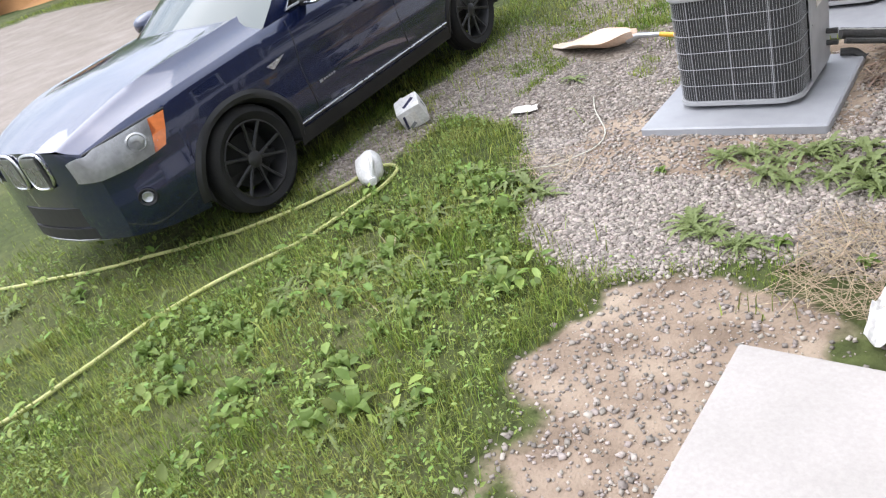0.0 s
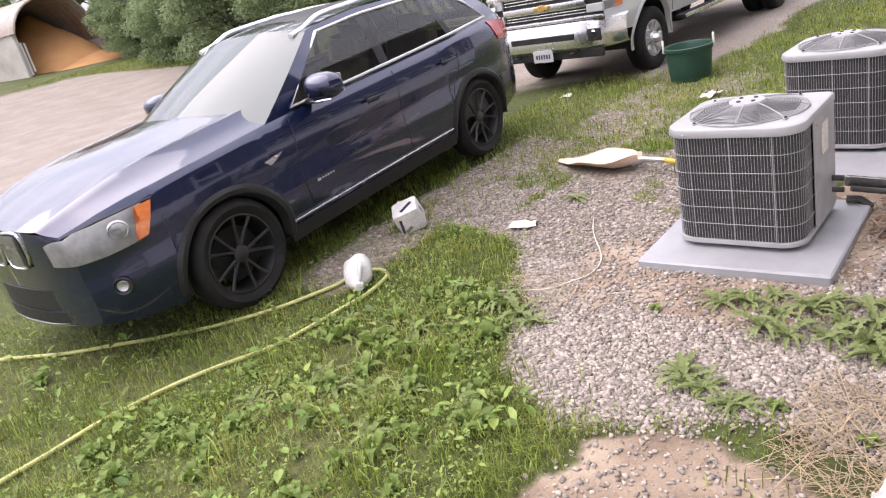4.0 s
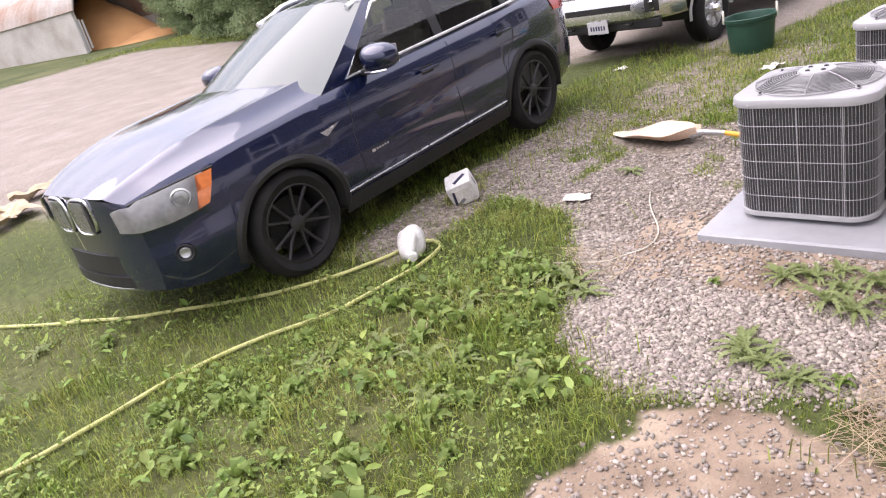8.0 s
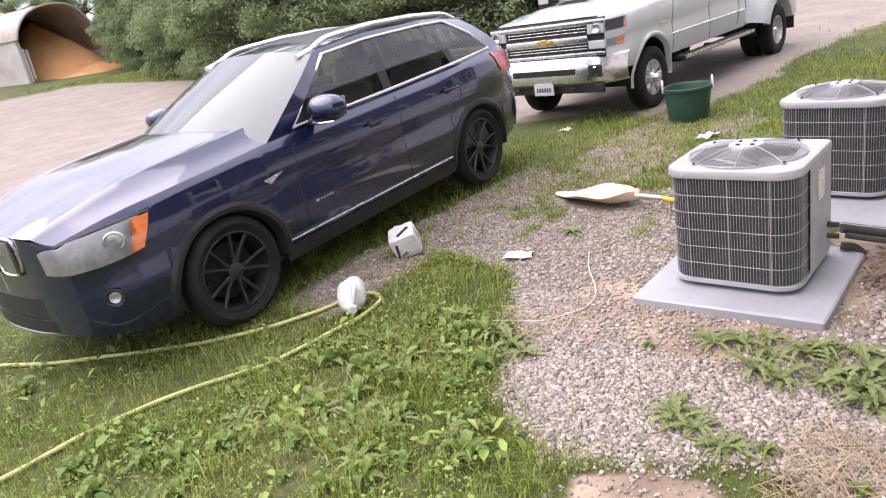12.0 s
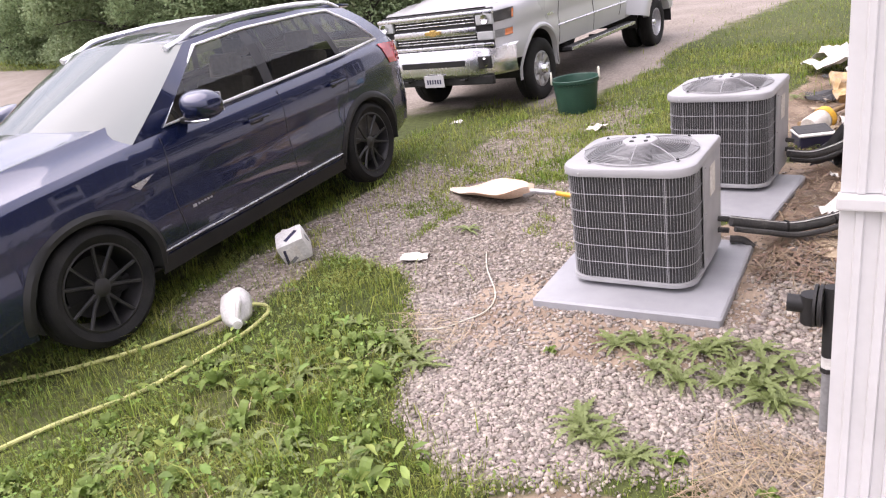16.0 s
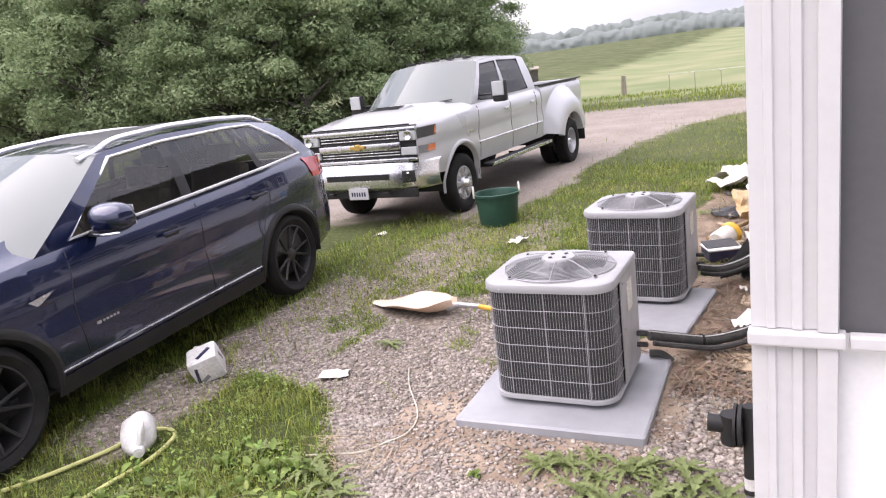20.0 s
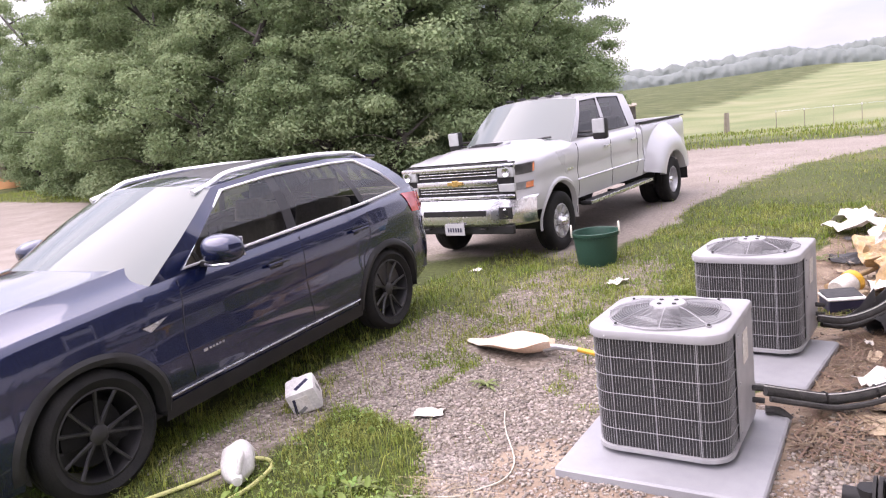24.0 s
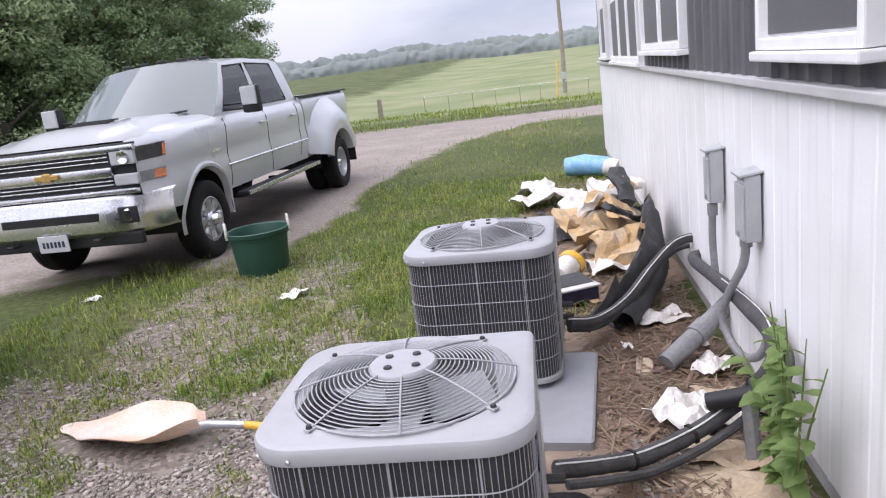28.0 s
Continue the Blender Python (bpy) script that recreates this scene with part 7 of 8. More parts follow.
# litter along the wall
for i, (x, y, w, d, mat, rz, amp, lab, cat) in enumerate((
        (-0.3, 5.18, 0.42, 0.34, "cardboard", 12, 0.03, "flattened brown cardboard box on gravel", "cardboard"),
        (-0.26, 5.36, 0.3, 0.22, "cardboard", -20, 0.05, "torn brown cardboard flap on soil", "cardboard"),
        (-0.34, 5.62, 0.36, 0.26, "paper", 35, 0.09, "torn pale paper sack on gravel", "litter"),
        (-0.17, 5.8, 0.26, 0.2, "cardboard", 5, 0.06, "crumpled brown cardboard on soil", "cardboard"),
        (-0.2, 4.92, 0.2, 0.14, "cardboard", 50, 0.03, "torn brown cardboard flap on soil", "cardboard"),
        (-0.3, 6.95, 0.3, 0.22, "paper", 20, 0.05, "crumpled pale paper on dry straw", "litter"),
        (-0.15, 6.2, 0.2, 0.16, "paper", 65, 0.06, "crumpled pale paper on dry straw", "litter"),
        (-0.45, 8.0, 0.4, 0.3, "paper", 15, 0.08, "crumpled pale paper on dry straw", "litter"),
        (-0.95, 10.7, 0.75, 0.5, "paper", 30, 0.14, "heap of crumpled white plastic sheet", "litter"),
        (-1.05, 11.3, 0.55, 0.4, "paper", 80, 0.12, "crumpled white plastic sheet in grass", "litter"),
        (-0.55, 10.2, 0.55, 0.4, "paper", 10, 0.12, "crumpled pale paper on dry straw", "litter"),
        (-0.3, 9.3, 0.5, 0.4, "tarp", 40, 0.16, "folded black plastic sheet on litter", "litter"),
        (-0.85, 9.2, 0.5, 0.4, "tarp", 10, 0.05, "flat dark plastic sheet", "litter"))):
    crumpled("litter_sheet" if cat == "litter" else "cardboard_piece", w, d, mat, pose(x, y, height(x, y) + 0.005, 0, 0, rz), lab, cat, 50 + i, amp)


def lump(name, r, sq, mat, m, label, category, seed):
    bm = bmesh.new()
    bmesh.ops.create_icosphere(bm, subdivisions=3, radius=r)
    for v in bm.verts:
        v.co *= 1 + 0.28 * noise.noise(v.co * (2.2 / r) + Vector((seed, 0, 0))) + 0.1 * noise.noise(v.co * (6 / r))
        v.co.z *= sq
    ob = part(name, bm, mat, label=label, smooth=True)
    ob.matrix_world = m
    return tagged(ob, category=category)


def torn_slab(w, d, h, mat, m, label, seed):
    """A torn batt: flat block with ragged, uneven faces."""
    bm = bmesh.new()
    bmesh.ops.create_cube(bm, size=1.0)
    bmesh.ops.subdivide_edges(bm, edges=bm.edges[:], cuts=5, use_grid_fill=True)
    for v in bm.verts:
        v.co = Vector((v.co.x * w, v.co.y * d, v.co.z * h))
        k = Vector((seed, seed * 0.3, 0))
        v.co += 0.09 * noise.noise_vector(v.co * 4 + k) + 0.035 * noise.noise_vector(v.co * 13 + k)
        v.co.z += 0.5 * abs(v.co.x) * noise.noise((v.co.x * 2, v.co.y * 2, seed))
    ob = part("insulation_batt", bm, mat, label=label)
    ob.matrix_world = m
    return tagged(ob, category="insulation")


for i, (x, y, z, w, d, h, rx, ry, rz, mat, lab) in enumerate((
        (-0.42, 8.1, 0.16, 0.34, 0.26, 0.1, 35, 10, 20, "foam", "torn yellow insulation batt on litter"),
        (-0.52, 8.5, 0.2, 0.42, 0.32, 0.12, -25, 20, 60, "foam", "torn yellow insulation batt on litter"),
        (-0.34, 8.8, 0.3, 0.46, 0.3, 0.1, 40, -15, 110, "foam", "torn yellow insulation batt leaning on the heap"),
        (-0.62, 9.1, 0.16, 0.4, 0.3, 0.1, 15, 12, 10, "foam", "torn yellow insulation batt on litter"),
        (-0.3, 9.3, 0.36, 0.46, 0.28, 0.08, -30, 8, 75, "foam", "torn yellow insulation batt leaning on the heap"),
        (-0.36, 8.42, 0.36, 0.3, 0.16, 0.05, 20, 30, 30, "tarp", "folded black plastic on the heap"),
        (-0.28, 9.05, 0.47, 0.4, 0.14, 0.05, 10, -20, 95, "tarp", "folded black plastic on the heap"),
        (-0.48, 8.95, 0.36, 0.34, 0.22, 0.06, -15, 20, 140, "paper", "white backing sheet of torn insulation"),
        (-0.3, 9.6, 0.34, 0.44, 0.3, 0.07, 12, 10, 30, "paper", "white backing sheet of torn insulation"))):
    torn_slab(w, d, h, mat, pose(x, y, z, rx, ry, rz), lab, i * 7.3)
for i, (x, y, z, r, sq, mat, lab) in enumerate((
        (-0.42, 8.5, 0.1, 0.2, 0.7, "weathered", "lump of dirt and rotten litter"),
        (-0.38, 9.0, 0.14, 0.26, 0.8, "weathered", "lump of dirt and rotten litter"))):
    lump("litter_lump", r, sq, mat, pose(x, y, z, 0, 0, 40 * i), lab, "insulation", i * 7.3)

bb = thing("blue_bag", pose(-0.3, 12.4, 0.13, 0, 0, -20) @ Matrix.Diagonal((0.72, 0.75, 0.75, 1)), "rolled blue and white plastic bag by the wall", "bag")
part("roll", tube([(-0.55, 0, 0.02), (-0.2, 0.03, 0.04), (0.3, 0.0, 0.0)], [0.16, 0.19, 0.16], 14), "blue_bag", bb, smooth=True)
part("white_end", tube([(0.22, 0.0, 0.0), (0.5, -0.12, -0.01)], [0.165, 0.13], 12), "paper", bb, smooth=True)
yj = thing("capped_jar", pose(-0.82, 7.9, 0.09, 78, 0, 150), "clear jar with a yellow lid on dry straw", "jar")
part("jar", lathe([(0.0, -0.13), (0.085, -0.13), (0.095, -0.11), (0.095, 0.06), (0.085, 0.08)], 24), "paper", yj, smooth=True)
part("lid", lathe([(0.1, 0.05), (0.105, 0.06), (0.105, 0.11), (0.095, 0.12), (0.0, 0.122)], 28), "yellow", yj, "yellow screw lid", smooth=True)
cs = thing("plastic_case", pose(-0.8, 7.42, 0.07, 0, 0, 25) @ Matrix.Diagonal((0.85, 0.85, 0.8, 1)), "dark blue plastic case with a white edge", "case")
part("tray", box((0, 0, 0), (0.34, 0.3, 0.13), 0.02), "navy", cs)
part("edge", box((0, 0, 0.07), (0.36, 0.32, 0.018), 0.006), "white_plastic", cs)
part("cover", box((0, 0.04, 0.088), (0.33, 0.24, 0.02), 0.008, (6, 0, 0)), "tarp", cs)
st = part("wooden_stick", tube([(-1.0, 8.05, 0.03), (-0.72, 8.5, 0.06), (-0.5, 8.75, 0.12)], 0.025, 8), "wood", label="pale broken wooden stick on the litter")
tagged(st, category="stick")
scrap = random.Random(77)
for i in range(34):
    y = 5.2 + 6.3 * scrap.random() ** 0.8
    x = -0.12 - scrap.random() * (0.45 if y < 7.2 else 0.9)
    if y < 6.6 and x < -0.6:
        x = -0.3
    mat, lab, cat = scrap.choice((("paper", "small torn pale scrap on dead stems", "litter"), ("cardboard", "small torn cardboard scrap on soil", "cardboard"), ("foam", "small crumb of yellow insulation", "insulation"), ("tarp", "small scrap of black plastic", "litter"), ("weathered", "small chip of grey wood", "wood")))
    s_ = 0.06 + 0.1 * scrap.random()
    crumpled("scrap", s_, s_ * 0.6, mat, pose(x, y, height(x, y) + 0.012, scrap.uniform(-12, 12), scrap.uniform(-12, 12), scrap.uniform(0, 180)), lab, cat, 100 + i, 0.02 + 0.02 * scrap.random(), 4)
for i in range(2):
    p = crumpled("white_plastic_strip", 0.12, 0.3, "white_plastic", pose(-0.2 + 0.05 * i, 2.55 + 0.2 * i, 0.02, 0, 0, 30 * i), "white plastic strip at the foot of the skirting", "litter", 80 + i, 0.05)

# bracket of an aerial on the far corner of the house
ae = thing("aerial_bracket", pose(0, 14.45, 2.75), "grey aerial bracket on the far house corner", "aerial")
part("arm", tube(spline([(0.05, 0.0, -0.15), (-0.06, 0.05, -0.02), (-0.2, 0.1, 0.05)], 4), 0.02, 8), "box_grey", ae)
part("mast", tube([(-0.2, 0.1, -0.02), (-0.24, 0.1, 0.4)], 0.03, 8), "box_grey", ae)
part("head", box((-0.29, 0.1, 0.3), (0.05, 0.1, 0.3), 0.01), "box_grey", ae)

# ---------------------------------------------------------------- plants and loose stone
rng = np.random.default_rng(5)


def scatter(x0, x1, y0, y1, n, chance):
    """Points in a rectangle, kept by a chance that depends on the place."""
    out = []
    for x, y in zip(rng.uniform(x0, x1, n), rng.uniform(y0, y1, n)):
        if rng.random() < chance(x, y):
            out.append((x, y, height(x, y)))
    return np.array(out).reshape(-1, 3)


def raw_mesh(name, verts, faces, mat, label, kind="stuff", smooth=False):
    me = bpy.data.meshes.new(name)
    n, k = len(faces), faces.shape[1]
    me.vertices.add(len(verts))
    me.vertices.foreach_set("co", verts.ravel())
    me.loops.add(n * k)
    me.loops.foreach_set("vertex_index", faces.ravel())
    me.polygons.add(n)
    me.polygons.foreach_set("loop_start", np.arange(0, n * k, k))
    if smooth:
        me.polygons.foreach_set("use_smooth", [True] * n)
    me.update(calc_edges=True)
    return part(name, me, mat, None, label, kind=kind)


def stones(name, pts, lo, hi, label, mat="stone", rounded=False):
    base = np.array([(x, y, z) for x in (-0.8, 0.8) for y in (-0.8, 0.8) for z in (-0.8, 0.8)])
    tri = np.array([(0, 1, 3), (0, 3, 2), (4, 6, 7), (4, 7, 5), (0, 4, 5), (0, 5, 1), (2, 3, 7), (2, 7, 6), (0, 2, 6), (0, 6, 4), (1, 5, 7), (1, 7, 3)])
    if rounded:
        g = (1 + 5 ** 0.5) / 2
        base = np.array([(-1, g, 0), (1, g, 0), (-1, -g, 0), (1, -g, 0), (0, -1, g), (0, 1, g), (0, -1, -g), (0, 1, -g), (g, 0, -1), (g, 0, 1), (-g, 0, -1), (-g, 0, 1)]) * 0.56
        tri = np.array([(0, 11, 5), (0, 5, 1), (0, 1, 7), (0, 7, 10), (0, 10, 11), (1, 5, 9), (5, 11, 4), (11, 10, 2), (10, 7, 6), (7, 1, 8), (3, 9, 4), (3, 4, 2), (3, 2, 6), (3, 6, 8), (3, 8, 9), (4, 9, 5), (2, 4, 11), (6, 2, 10), (8, 6, 7), (9, 8, 1)])
    n = len(pts)
    size = lo + (hi - lo) * rng.random((n, 1, 1)) ** 2.2
    shape = base[None] * (1 + (0.75 if rounded else 1.0) * (rng.uniform(-0.45, 0.35, (n, len(base), 1)) + rng.uniform(-0.25, 0.25, (n, len(base), 3)))) * rng.uniform(0.65, 1.25, (n, 1, 3)) * np.array((1, 1, 0.66))
    a = rng.uniform(0, 2 * math.pi, n)
    ca, sa = np.cos(a)[:, None], np.sin(a)[:, None]
    x = shape[:, :, 0] * ca - shape[:, :, 1] * sa
    y = shape[:, :, 0] * sa + shape[:, :, 1] * ca
    v = np.stack([x, y, shape[:, :, 2]], -1) * size + pts[:, None, :] + np.array((0, 0, 0.3)) * size
    faces = (tri[None] + (np.arange(n) * len(base))[:, None, None]).reshape(-1, 3)
    raw_mesh(name, v.reshape(-1, 3), faces, mat, label)


def pad_free(x, y):
    u, v = (x + 3.07) * 0.927 - (y - 5.76) * 0.375, (x + 3.07) * 0.375 + (y - 5.76) * 0.927
    if abs(u) < 0.46 and abs(v) < 0.22:
        return False
    return not any(abs(x - px) < pw / 2 + 0.01 and abs(y - py) < pd / 2 + 0.01 for px, py, pw, pd, turn in PADS.values())


def grav(x, y):
    return gravel_mask(x, y) * (1 - 0.9 * dirt_mask(x, y)) if pad_free(x, y) and x < -0.02 else 0.0


stones("gravel", scatter(-2.7, -0.02, 2.4, 4.0, 20000, grav), 0.005, 0.0145, "loose pale grey and pinkish gravel", rounded=True)
stones("angular_gravel", scatter(-2.7, -0.02, 2.4, 4.0, 34000, grav), 0.005, 0.0145, "loose angular grey and pinkish gravel")
stones("fine_gravel", np.concatenate([
    scatter(-3.2, -2.7, 2.2, 4.2, 7000, grav), scatter(-3.9, -0.02, 4.0, 6.0, 30000, grav), scatter(-4.6, -1.2, 6.0, 9.5, 14000, lambda x, y: 0.7 * grav(x, y)),
    scatter(-4.3, -3.3, 2.4, 6.5, 7000, grav)]), 0.004, 0.0145, "loose grey and pinkish crushed gravel")
stones("soil_pebbles", np.concatenate([
    scatter(-2.6, -0.1, 1.0, 5.0, 26000, lambda x, y: dirt_mask(x, y) * 0.8 if pad_free(x, y) else 0), scatter(-0.9, -0.05, 4.0, 10, 2600, lambda x, y: 0.9 if pad_free(x, y) else 0)]), 0.0018, 0.013, "small pebbles on bare soil")
stones("wall_gravel", scatter(-0.62, -0.03, 3.4, 5.6, 6000, lambda x, y: 0.35 + 0.65 * smooth_step(-0.1, 0.25, noise.noise((x * 2, y * 2, 31))) if pad_free(x, y) else 0), 0.007, 0.02, "loose pale gravel along the skirting")


def lawn(x, y):
    """How densely grass grows at a place."""
    g, d, l = gravel_mask(x, y), dirt_mask(x, y), lane_mask(x, y)
    patchy = smooth_step(-0.05, 0.3, noise.noise((x * 1.1, y * 1.1, 40)) + 0.5 * noise.noise((x * 3.3, y * 3.3, 41)))
    track = 0.0
    if not pad_free(x, y) or x > -0.05 and y > 1.7 or x > -0.55 and y < 1.8:
        return 0.0
    v = (1 - g) * (1 - smooth_step(0.0, 0.6, d)) * (1 - 0.95 * l)
    tuft = 0.55 + 0.45 * smooth_step(-0.2, 0.2, noise.noise((x * 8, y * 8, 42)))
    return max(v * (0.45 + 0.55 * patchy) * tuft, track)


def blades(name, pts, lo, hi, wide, label, mat="grass", lean=0.55):
    n = len(pts)
    swell = np.array([noise.noise((p[0] * 5, p[1] * 5, 43)) for p in pts]).reshape(n, 1)
    h = (lo + (hi - lo) * rng.random((n, 1)) ** 1.6) * (1 + 0.75 * swell)
    a = rng.uniform(0, 2 * math.pi, (n, 1))
    d = np.concatenate([np.cos(a), np.sin(a), np.zeros((n, 1))], 1)
    s = np.concatenate([-np.sin(a), np.cos(a), np.zeros((n, 1))], 1)
    bend = rng.uniform(0.1, lean * 2, (n, 1))
    w = wide * rng.uniform(0.6, 1.4, (n, 1))
    up = np.array((0.0, 0, 1))
    p0 = pts - up * 0.01
    p1 = pts + up * h * 0.55 + d * h * bend * 0.25
    p2 = pts + up * h * (1 - 0.35 * bend) + d * h * bend * 0.8
    v = np.stack([p0 - s * w, p0 + s * w, p1 + s * w * 0.8, p1 - s * w * 0.8, p2], 1).reshape(-1, 3)
    k = np.arange(n)[:, None] * 5
    faces = np.concatenate([np.concatenate([k, k + 1, k + 2], 1), np.concatenate([k, k + 2, k + 3], 1), np.concatenate([k + 3, k + 2, k + 4], 1)])
    raw_mesh(name, v, faces, mat, label)


blades("lawn_grass", np.concatenate([
    scatter(-4.6, -0.6, -1.0, 4.6, 200000, lawn), scatter(-6.5, -4.6, -1.0, 4.0, 18000, lawn), scatter(-11.0, -6.0, -0.5, 9.0, 14000, lawn)]), 0.02, 0.1, 0.002, "bright green lawn grass with weeds", lean=0.75)
blades("rough_grass", np.concatenate([
    scatter(-5.2, -2.0, 4.2, 9.5, 40000, lawn), scatter(-3.6, -0.2, 5.2, 13.0, 52000, lawn), scatter(-4.6, 2.5, 12.0, 22.0, 26000, lawn)]), 0.025, 0.11, 0.0038, "rough grass beside the gravel", lean=0.75)


def thin_patches(x, y):
    """Low grass that has crept into the gravel."""
    p = noise.noise((x * 1.6, y * 1.6, 44)) + 0.6 * noise.noise((x * 4.5, y * 4.5, 45))
    return 0.85 * smooth_step(0.08, 0.4, p + 0.12 * (y - 5.6)) * (1 - dirt_mask(x, y)) if gravel_mask(x, y) > 0.4 and y > 3.6 and pad_free(x, y) else 0.0


blades("creeping_grass", np.concatenate([scatter(-4.4, -1.6, 4.0, 6.5, 42000, thin_patches), scatter(-4.6, -1.4, 6.5, 10.0, 40000, thin_patches)]), 0.015, 0.06, 0.0034, "low grass creeping into the gravel", lean=0.7)
blades("field_grass", np.concatenate([
    scatter(-12, 6, 22, 48, 30000, lambda x, y: (1 - lane_mask(x, y)) * smooth_step(46, 26, y) * (0.3 + 0.7 * smooth_step(-0.1, 0.3, noise.noise((x * 0.4, y * 0.4, 47))))), scatter(-46, -14, 15.5, 22, 14000, lambda x, y: 1 - lane_mask(x, y))]), 0.06, 0.22, 0.011, "pale field grass along the lane", lean=0.4)
tufts = []
for cx, cy, n, r in ((-4.5, 3.72, 26, 0.04), (-4.35, 1.1, 60, 0.12), (-3.92, 5.6, 90, 0.22), (-4.0, 6.0, 70, 0.2), (-3.9, 2.35, 40, 0.12), (-4.05, 3.0, 40, 0.12), (-1.9, 2.7, 90, 0.2), (-3.7, 4.75, 70, 0.25), (-0.62, 2.5, 12, 0.06), (-1.4, 7.5, 60, 0.25), (-0.9, 9.8, 60, 0.3), (-0.9, 12.0, 80, 0.4), (-3.0, 3.7, 80, 0.3), (-2.45, 2.75, 160, 0.09), (-2.75, 2.95, 90, 0.07), (-2.3, 2.25, 110, 0.1), (-3.15, 2.35, 90, 0.1), (-2.7, 1.75, 110, 0.12), (-2.0, 1.9, 90, 0.1), (-3.6, 1.5, 80, 0.12)):
    for _ in range(n):
        x, y = cx + rng.normal(scale=r), cy + rng.normal(scale=r)
        tufts.append((x, y, height(x, y)))
blades("tall_tufts", np.array(tufts), 0.07, 0.2, 0.003, "taller arching grass tufts by the wheels and gravel", lean=0.7)

# clover and broad leaves among the grass: folded pointed ovals on short stalks
def oval_leaves(name, pts, lo, hi, rise, label):
    n = len(pts)
    a = rng.uniform(0, 2 * math.pi, (n, 1))
    tilt = rng.uniform(-0.15, 0.9, (n, 1))
    t = np.concatenate([np.cos(a) * np.cos(tilt), np.sin(a) * np.cos(tilt), np.sin(tilt)], 1)
    s = np.concatenate([-np.sin(a), np.cos(a), rng.uniform(-0.35, 0.35, (n, 1))], 1)
    up = np.cross(t, s)
    q = lo + (hi - lo) * rng.random((n, 1)) ** 2.2
    w = q * rng.uniform(0.38, 0.62, (n, 1))
    z = pts + np.array((0, 0, 1.0)) * rng.uniform(rise[0], rise[1], (n, 1))
    droop = np.array((0, 0, -0.25)) * q
    ring = [z - t * q, z - t * q * 0.35 - s * w + up * w * 0.3, z + t * q * 0.45 - s * w * 0.8 + up * w * 0.25, z + t * q * 1.1 + droop, z + t * q * 0.45 + s * w * 0.8 + up * w * 0.25, z - t * q * 0.35 + s * w + up * w * 0.3]
    k = np.arange(n)[:, None] * 6
    faces = np.concatenate([np.concatenate([k, k + 1, k + 2, k + 3], 1), np.concatenate([k, k + 3, k + 4, k + 5], 1)])
    raw_mesh(name, np.stack(ring, 1).reshape(-1, 3), faces, "weed", label)


patch_of = lambda x, y: lawn(x, y) * smooth_step(-0.25, 0.25, noise.noise((x * 1.7, y * 1.7, 50)))
oval_leaves("clover", np.concatenate([scatter(-4.4, -1.0, 0.4, 4.4, 52000, patch_of), scatter(-3.4, -0.6, 5.4, 10.0, 7000, lawn), scatter(-6, -4.4, 0.3, 3.0, 3000, lawn)]), 0.005, 0.017, (0.02, 0.1), "small weed leaves among the grass")
oval_leaves("broadleaf_weeds", np.concatenate([scatter(-3.9, -1.6, 0.5, 3.5, 5200, lambda x, y: lawn(x, y) * smooth_step(-0.05, 0.3, noise.noise((x * 2.3, y * 2.3, 52)))), scatter(-6, -4.2, 0.3, 2.6, 500, lawn)]), 0.014, 0.046, (0.02, 0.11), "broad pale weed leaves among the grass")


def leaf_strip(bm, m, length, width, teeth, arch, steps=8):
    """One leaf that rises and arches over; teeth cut its edge into lobes that point outwards."""
    left, mid, right = [], [], []
    for k in range(steps):
        u = k / (steps - 1)
        w = width * math.sin(math.pi * min(1.0, 0.1 + 0.88 * u ** 0.8)) ** 0.8 * (1 - 0.25 * u) * (1 - teeth * (k % 2))
        x, z = length * u, arch * length * math.sin(math.pi * min(1.0, u * 0.9)) + 0.01
        back = 0.35 * width * (k % 2) * teeth
        left.append(bm.verts.new(m @ Vector((x - back, w, z + 0.2 * w))))
        mid.append(bm.verts.new(m @ Vector((x, 0, z))))
        right.append(bm.verts.new(m @ Vector((x - back, -w, z + 0.2 * w))))
    for k in range(steps - 1):
        bm.faces.new((left[k], mid[k], mid[k + 1], left[k + 1]))
        bm.faces.new((mid[k], right[k], right[k + 1], mid[k + 1]))


def rosette(count, length, width, teeth, arch, seed, label, mat="weed", steps=8):
    r = random.Random(seed)
    w = thing("weed", pose(0, 0, -5), label, "weed", "weeds")
    for k in range(count):
        bm = bmesh.new()
        leaf_strip(bm, pose(0, 0, 0, 0, 0, k * 360 / count + r.uniform(-18, 18)), length * r.uniform(0.55, 1.15), width * r.uniform(0.7, 1.2), teeth, arch * r.uniform(0.3, 1.8), steps)
        part("leaf", bm, mat, w)
    return w


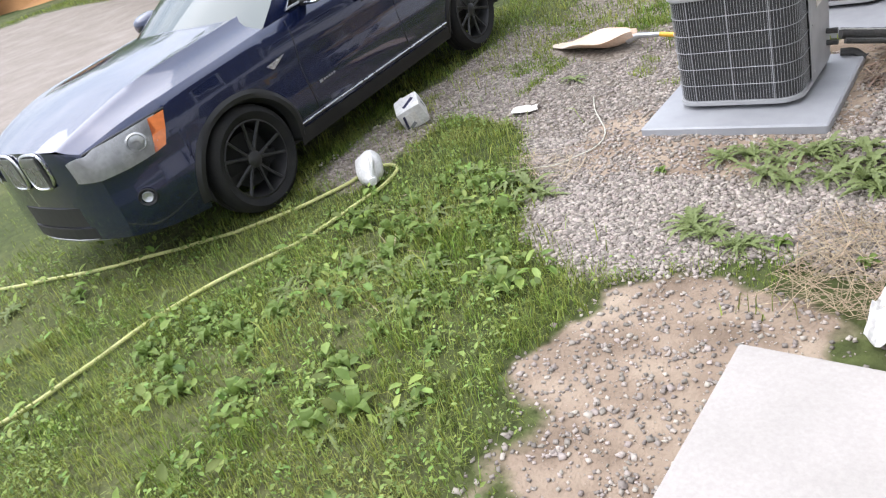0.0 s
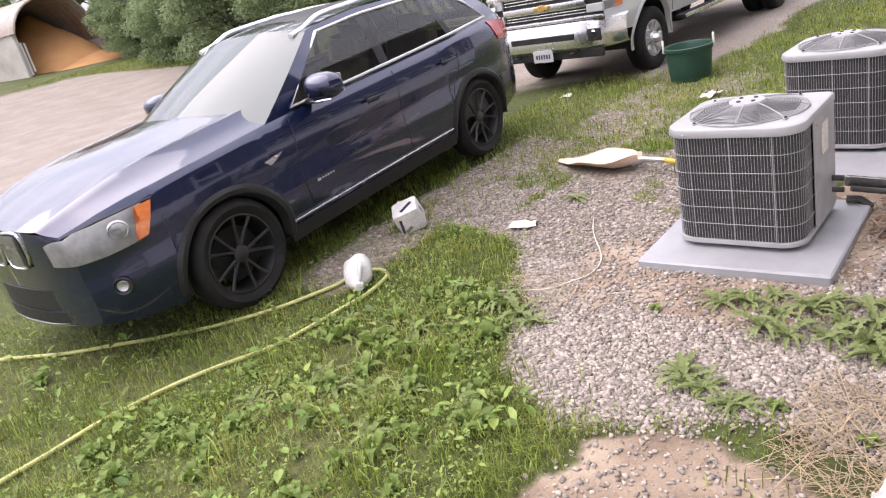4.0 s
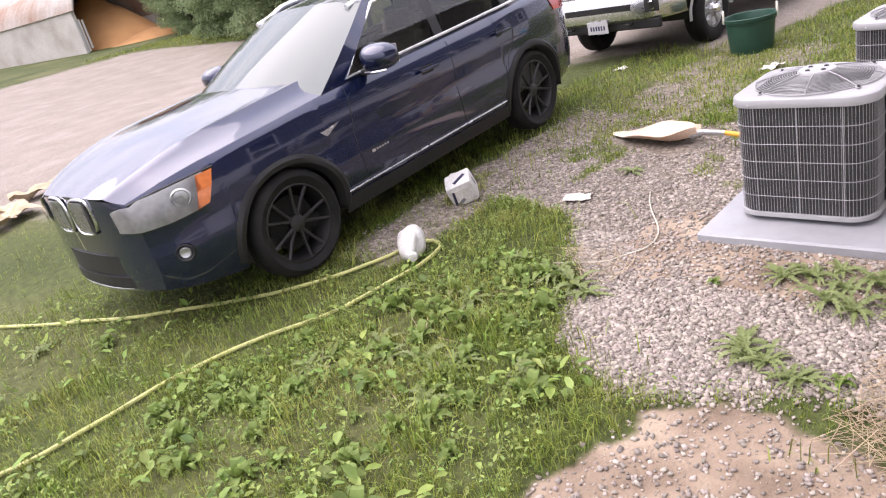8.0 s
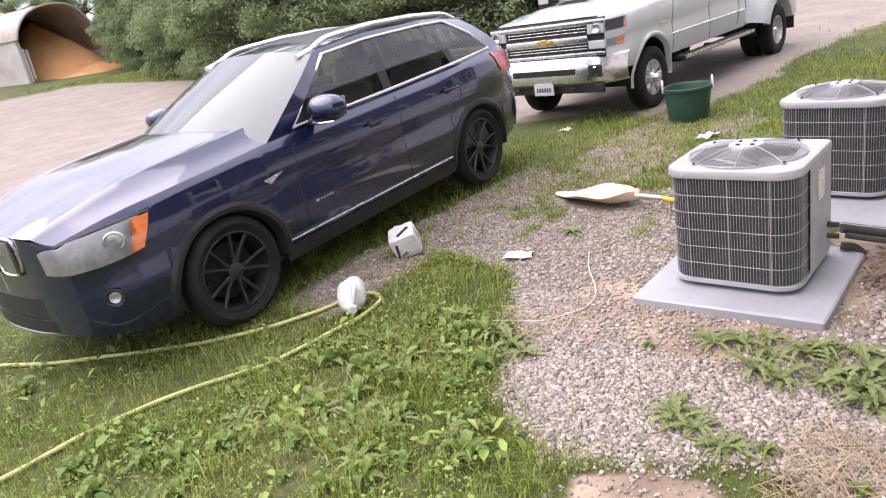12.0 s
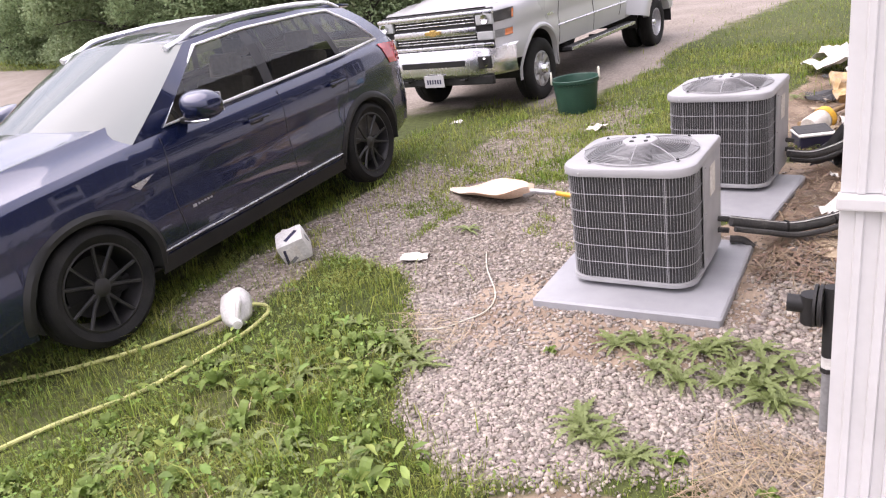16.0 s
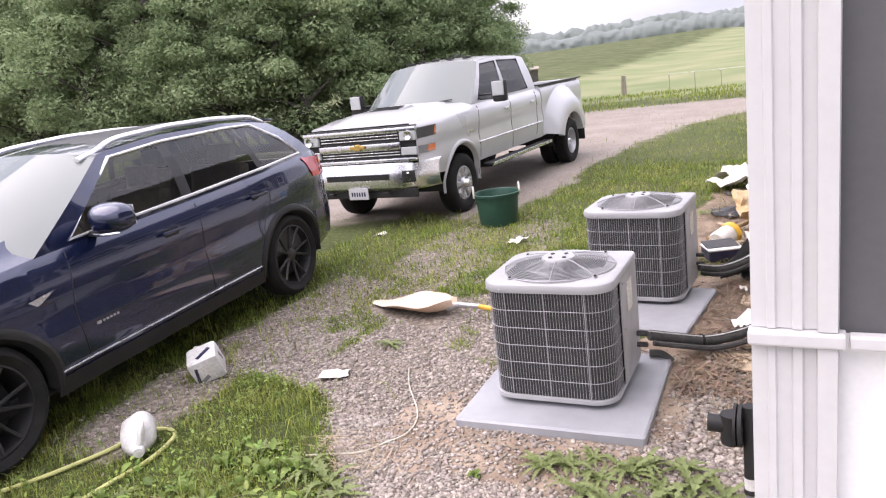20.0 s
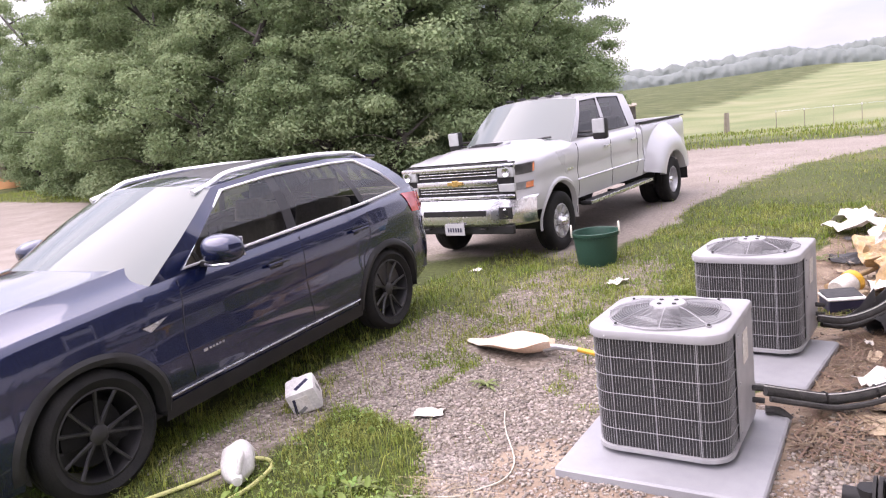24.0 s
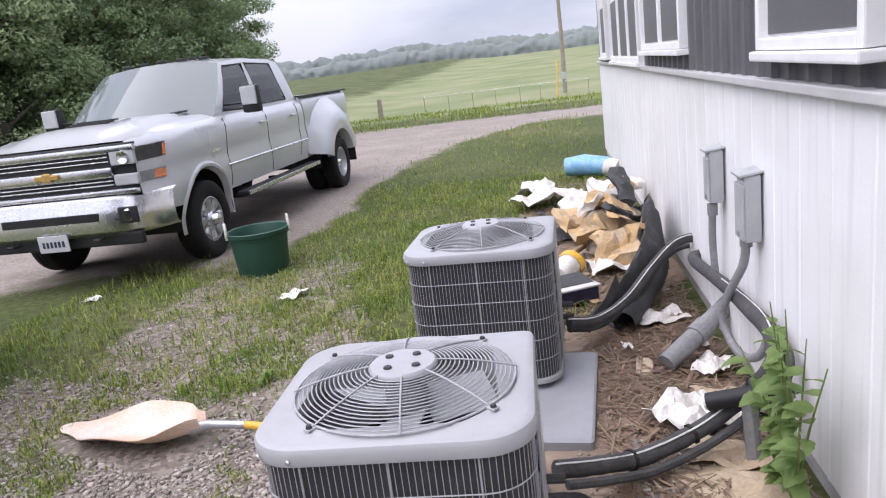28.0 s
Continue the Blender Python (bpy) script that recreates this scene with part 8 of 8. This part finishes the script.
kinds_of_weed = [rosette(11, 0.15, 0.021, 0.6, 0.22, 1, "dandelion-like weed with toothed leaves", "dandelion", 15), rosette(10, 0.085, 0.026, 0.0, 0.5, 2, "broad-leaved green weed among grass"),
                 rosette(13, 0.17, 0.02, 0.62, 0.2, 3, "dandelion-like weed with toothed leaves", "dandelion", 17), rosette(8, 0.06, 0.019, 0.1, 0.5, 4, "small broad-leaved weed among grass")]
weeds = [(-1.05, 3.73, 2), (-0.9, 3.68, 0), (-0.72, 3.8, 2), (-0.62, 3.66, 0), (-0.82, 3.52, 2), (-0.44, 3.5, 0), (-0.5, 3.72, 2), (-1.14, 3.08, 0), (-1.49, 3.56, 3), (-0.87, 2.93, 0), (-1.0, 3.0, 2), (-0.7, 2.98, 3),
         (-2.87, 5.03, 0), (-2.09, 3.24, 0), (-2.2, 3.3, 2), (-2.47, 3.37, 1), (-2.65, 3.15, 1), (-2.7, 2.66, 1), (-2.52, 2.32, 1), (-2.22, 2.78, 1), (-2.46, 2.33, 2), (-2.75, 2.31, 1), (-2.92, 1.84, 1), (-3.07, 1.66, 1),
         (-2.4, 3.44, 0), (-3.03, 2.19, 1), (-2.54, 2.78, 1), (-2.59, 2.06, 1), (-2.3, 2.5, 3), (-2.0, 2.2, 3), (-3.2, 1.3, 1), (-3.4, 1.9, 3), (-2.15, 1.6, 3), (-3.5, 2.6, 0), (-1.9, 2.45, 2), (-3.0, 3.1, 1), (-2.8, 3.5, 0),
         (-4.8, 1.5, 1), (-5.3, 1.2, 0), (-2.6, 1.3, 1), (-1.7, 1.5, 3), (-3.2, 4.1, 3), (-0.35, 2.9, 3), (-1.9, 6.6, 1), (-2.3, 7.4, 3), (-1.6, 8.4, 1), (-1.2, 9.2, 0), (-2.6, 6.4, 3),
         (-2.35, 2.55, 1), (-2.65, 2.45, 1), (-2.8, 2.8, 1), (-2.4, 2.95, 1), (-2.6, 3.3, 1), (-2.25, 3.05, 3), (-2.9, 3.0, 1), (-3.1, 2.7, 1), (-2.45, 1.85, 3), (-2.8, 1.5, 1), (-2.2, 1.9, 1), (-3.25, 2.9, 0), (-3.35, 2.2, 1), (-2.95, 1.2, 1), (-2.05, 1.3, 1), (-1.85, 1.9, 3), (-2.0, 2.7, 1),
         (-1.11, 3.76, 0), (-0.83, 2.95, 0), (-1.09, 3.02, 2), (-2.38, 3.36, 2), (-0.42, 3.48, 2), (-0.78, 3.74, 2), (-0.5, 3.58, 2), (-0.97, 3.82, 0), (-0.66, 3.55, 2), (-0.55, 3.85, 0), (-0.36, 3.7, 2), (-0.95, 3.55, 2), (-1.2, 3.7, 0)]
spread = random.Random(31)
while len(weeds) < 125:
    x, y = spread.uniform(-3.6, -1.7), spread.uniform(1.2, 3.4)
    if lawn(x, y) > 0.3:
        weeds.append((x, y, spread.choice((1, 1, 3, 3, 0))))
placed = set()
for i, (x, y, k) in enumerate(weeds):
    m = pose(x, y, height(x, y), 0, 0, 47 * i) @ Matrix.Diagonal((*[0.8 + 0.06 * (i % 8)] * 3, 1))
    ob = copy_thing(kinds_of_weed[k], m) if k in placed else kinds_of_weed[k]
    ob.matrix_basis = m
    placed.add(k)

# dry straw
straw = np.concatenate([scatter(-0.62, -0.1, 2.55, 3.25, 700, lambda x, y: 0.9), scatter(-1.2, -0.1, 6.6, 10.5, 2600, lambda x, y: 0.35 + 0.6 * smooth_step(-0.1, 0.3, noise.noise((x, y, 61)))), scatter(-0.7, -0.05, 4.4, 6.6, 260, lambda x, y: 0.8),
                        scatter(-2.5, -2.0, 3.4, 3.75, 130, lambda x, y: 0.9), scatter(-3.1, -2.3, 2.0, 3.2, 120, lambda x, y: 0.7), scatter(-1.0, -0.2, 11, 13, 500, lambda x, y: 0.8)])
n = len(straw)
a = rng.uniform(0, 2 * math.pi, (n, 1))
d = np.concatenate([np.cos(a), np.sin(a), rng.uniform(-0.08, 0.3, (n, 1))], 1) * rng.uniform(0.03, 0.12, (n, 1))
s = np.concatenate([-np.sin(a), np.cos(a), np.zeros((n, 1))], 1) * rng.uniform(0.0008, 0.002, (n, 1))
p = straw + np.array((0, 0, 1)) * rng.uniform(0.006, 0.05, (n, 1))
raw_mesh("straw", np.stack([p - d - s, p - d + s, p + d + s, p + d - s], 1).reshape(-1, 3), np.arange(4 * n).reshape(-1, 4), "straw", "dry straw and dead stems on the ground")

dead = np.concatenate([scatter(-0.75, -0.05, 4.6, 7.2, 3200, lambda x, y: 0.9 if pad_free(x, y) else 0), scatter(-1.2, -0.05, 7.2, 12.0, 4200, lambda x, y: 0.4 + 0.6 * smooth_step(-0.1, 0.3, noise.noise((x, y, 71))))])
n = len(dead)
a = rng.uniform(0, 2 * math.pi, (n, 1))
d = np.concatenate([np.cos(a), np.sin(a), rng.uniform(-0.1, 0.3, (n, 1))], 1) * rng.uniform(0.015, 0.1, (n, 1))
s = np.concatenate([-np.sin(a), np.cos(a), np.zeros((n, 1))], 1) * rng.uniform(0.0015, 0.006, (n, 1))
p = dead + np.array((0, 0, 1)) * rng.uniform(0.004, 0.03, (n, 1))
raw_mesh("dead_stems", np.stack([p - d - s, p - d + s, p + d + s, p + d - s], 1).reshape(-1, 3), np.arange(4 * n).reshape(-1, 4), "mulch", "brown dead stems and mulch along the skirting")

# climbing weed against the skirting
vine = thing("climbing_weed", pose(-0.12, 5.05, 0.0), "leafy green weed growing against the white skirting", "plant")
bm = bmesh.new()
leaf_strip(bm, Matrix(), 0.09, 0.034, 0.15, 0.12)
leaf_mesh = mesh_from(bm, "leaf")
leaf_mesh.materials.append(M["vine_leaf"])
vr_ = random.Random(9)
for k in range(13):
    a = vr_.uniform(0, 360)
    tip = Vector((vr_.uniform(-0.14, 0.04), vr_.uniform(-0.42, 0.2), vr_.uniform(0.35, 0.85)))
    line = spline([(0, 0, 0), (tip.x * 0.35, tip.y * 0.4, tip.z * 0.5), tuple(tip)], 5)
    part("stem", tube(line, list(np.linspace(0.007, 0.002, len(line))), 5), "vine_leaf", vine)
    for j in range(9):
        q = line[2 + int(j * (len(line) - 3) / 9)]
        lf = new("leaf", leaf_mesh)
        lf.parent = vine
        lf.matrix_local = pose(q.x, q.y, q.z, vr_.uniform(-30, 30), vr_.uniform(-10, 35), vr_.uniform(90, 270)) @ Matrix.Diagonal((*[vr_.uniform(0.6, 1.15)] * 3, 1))
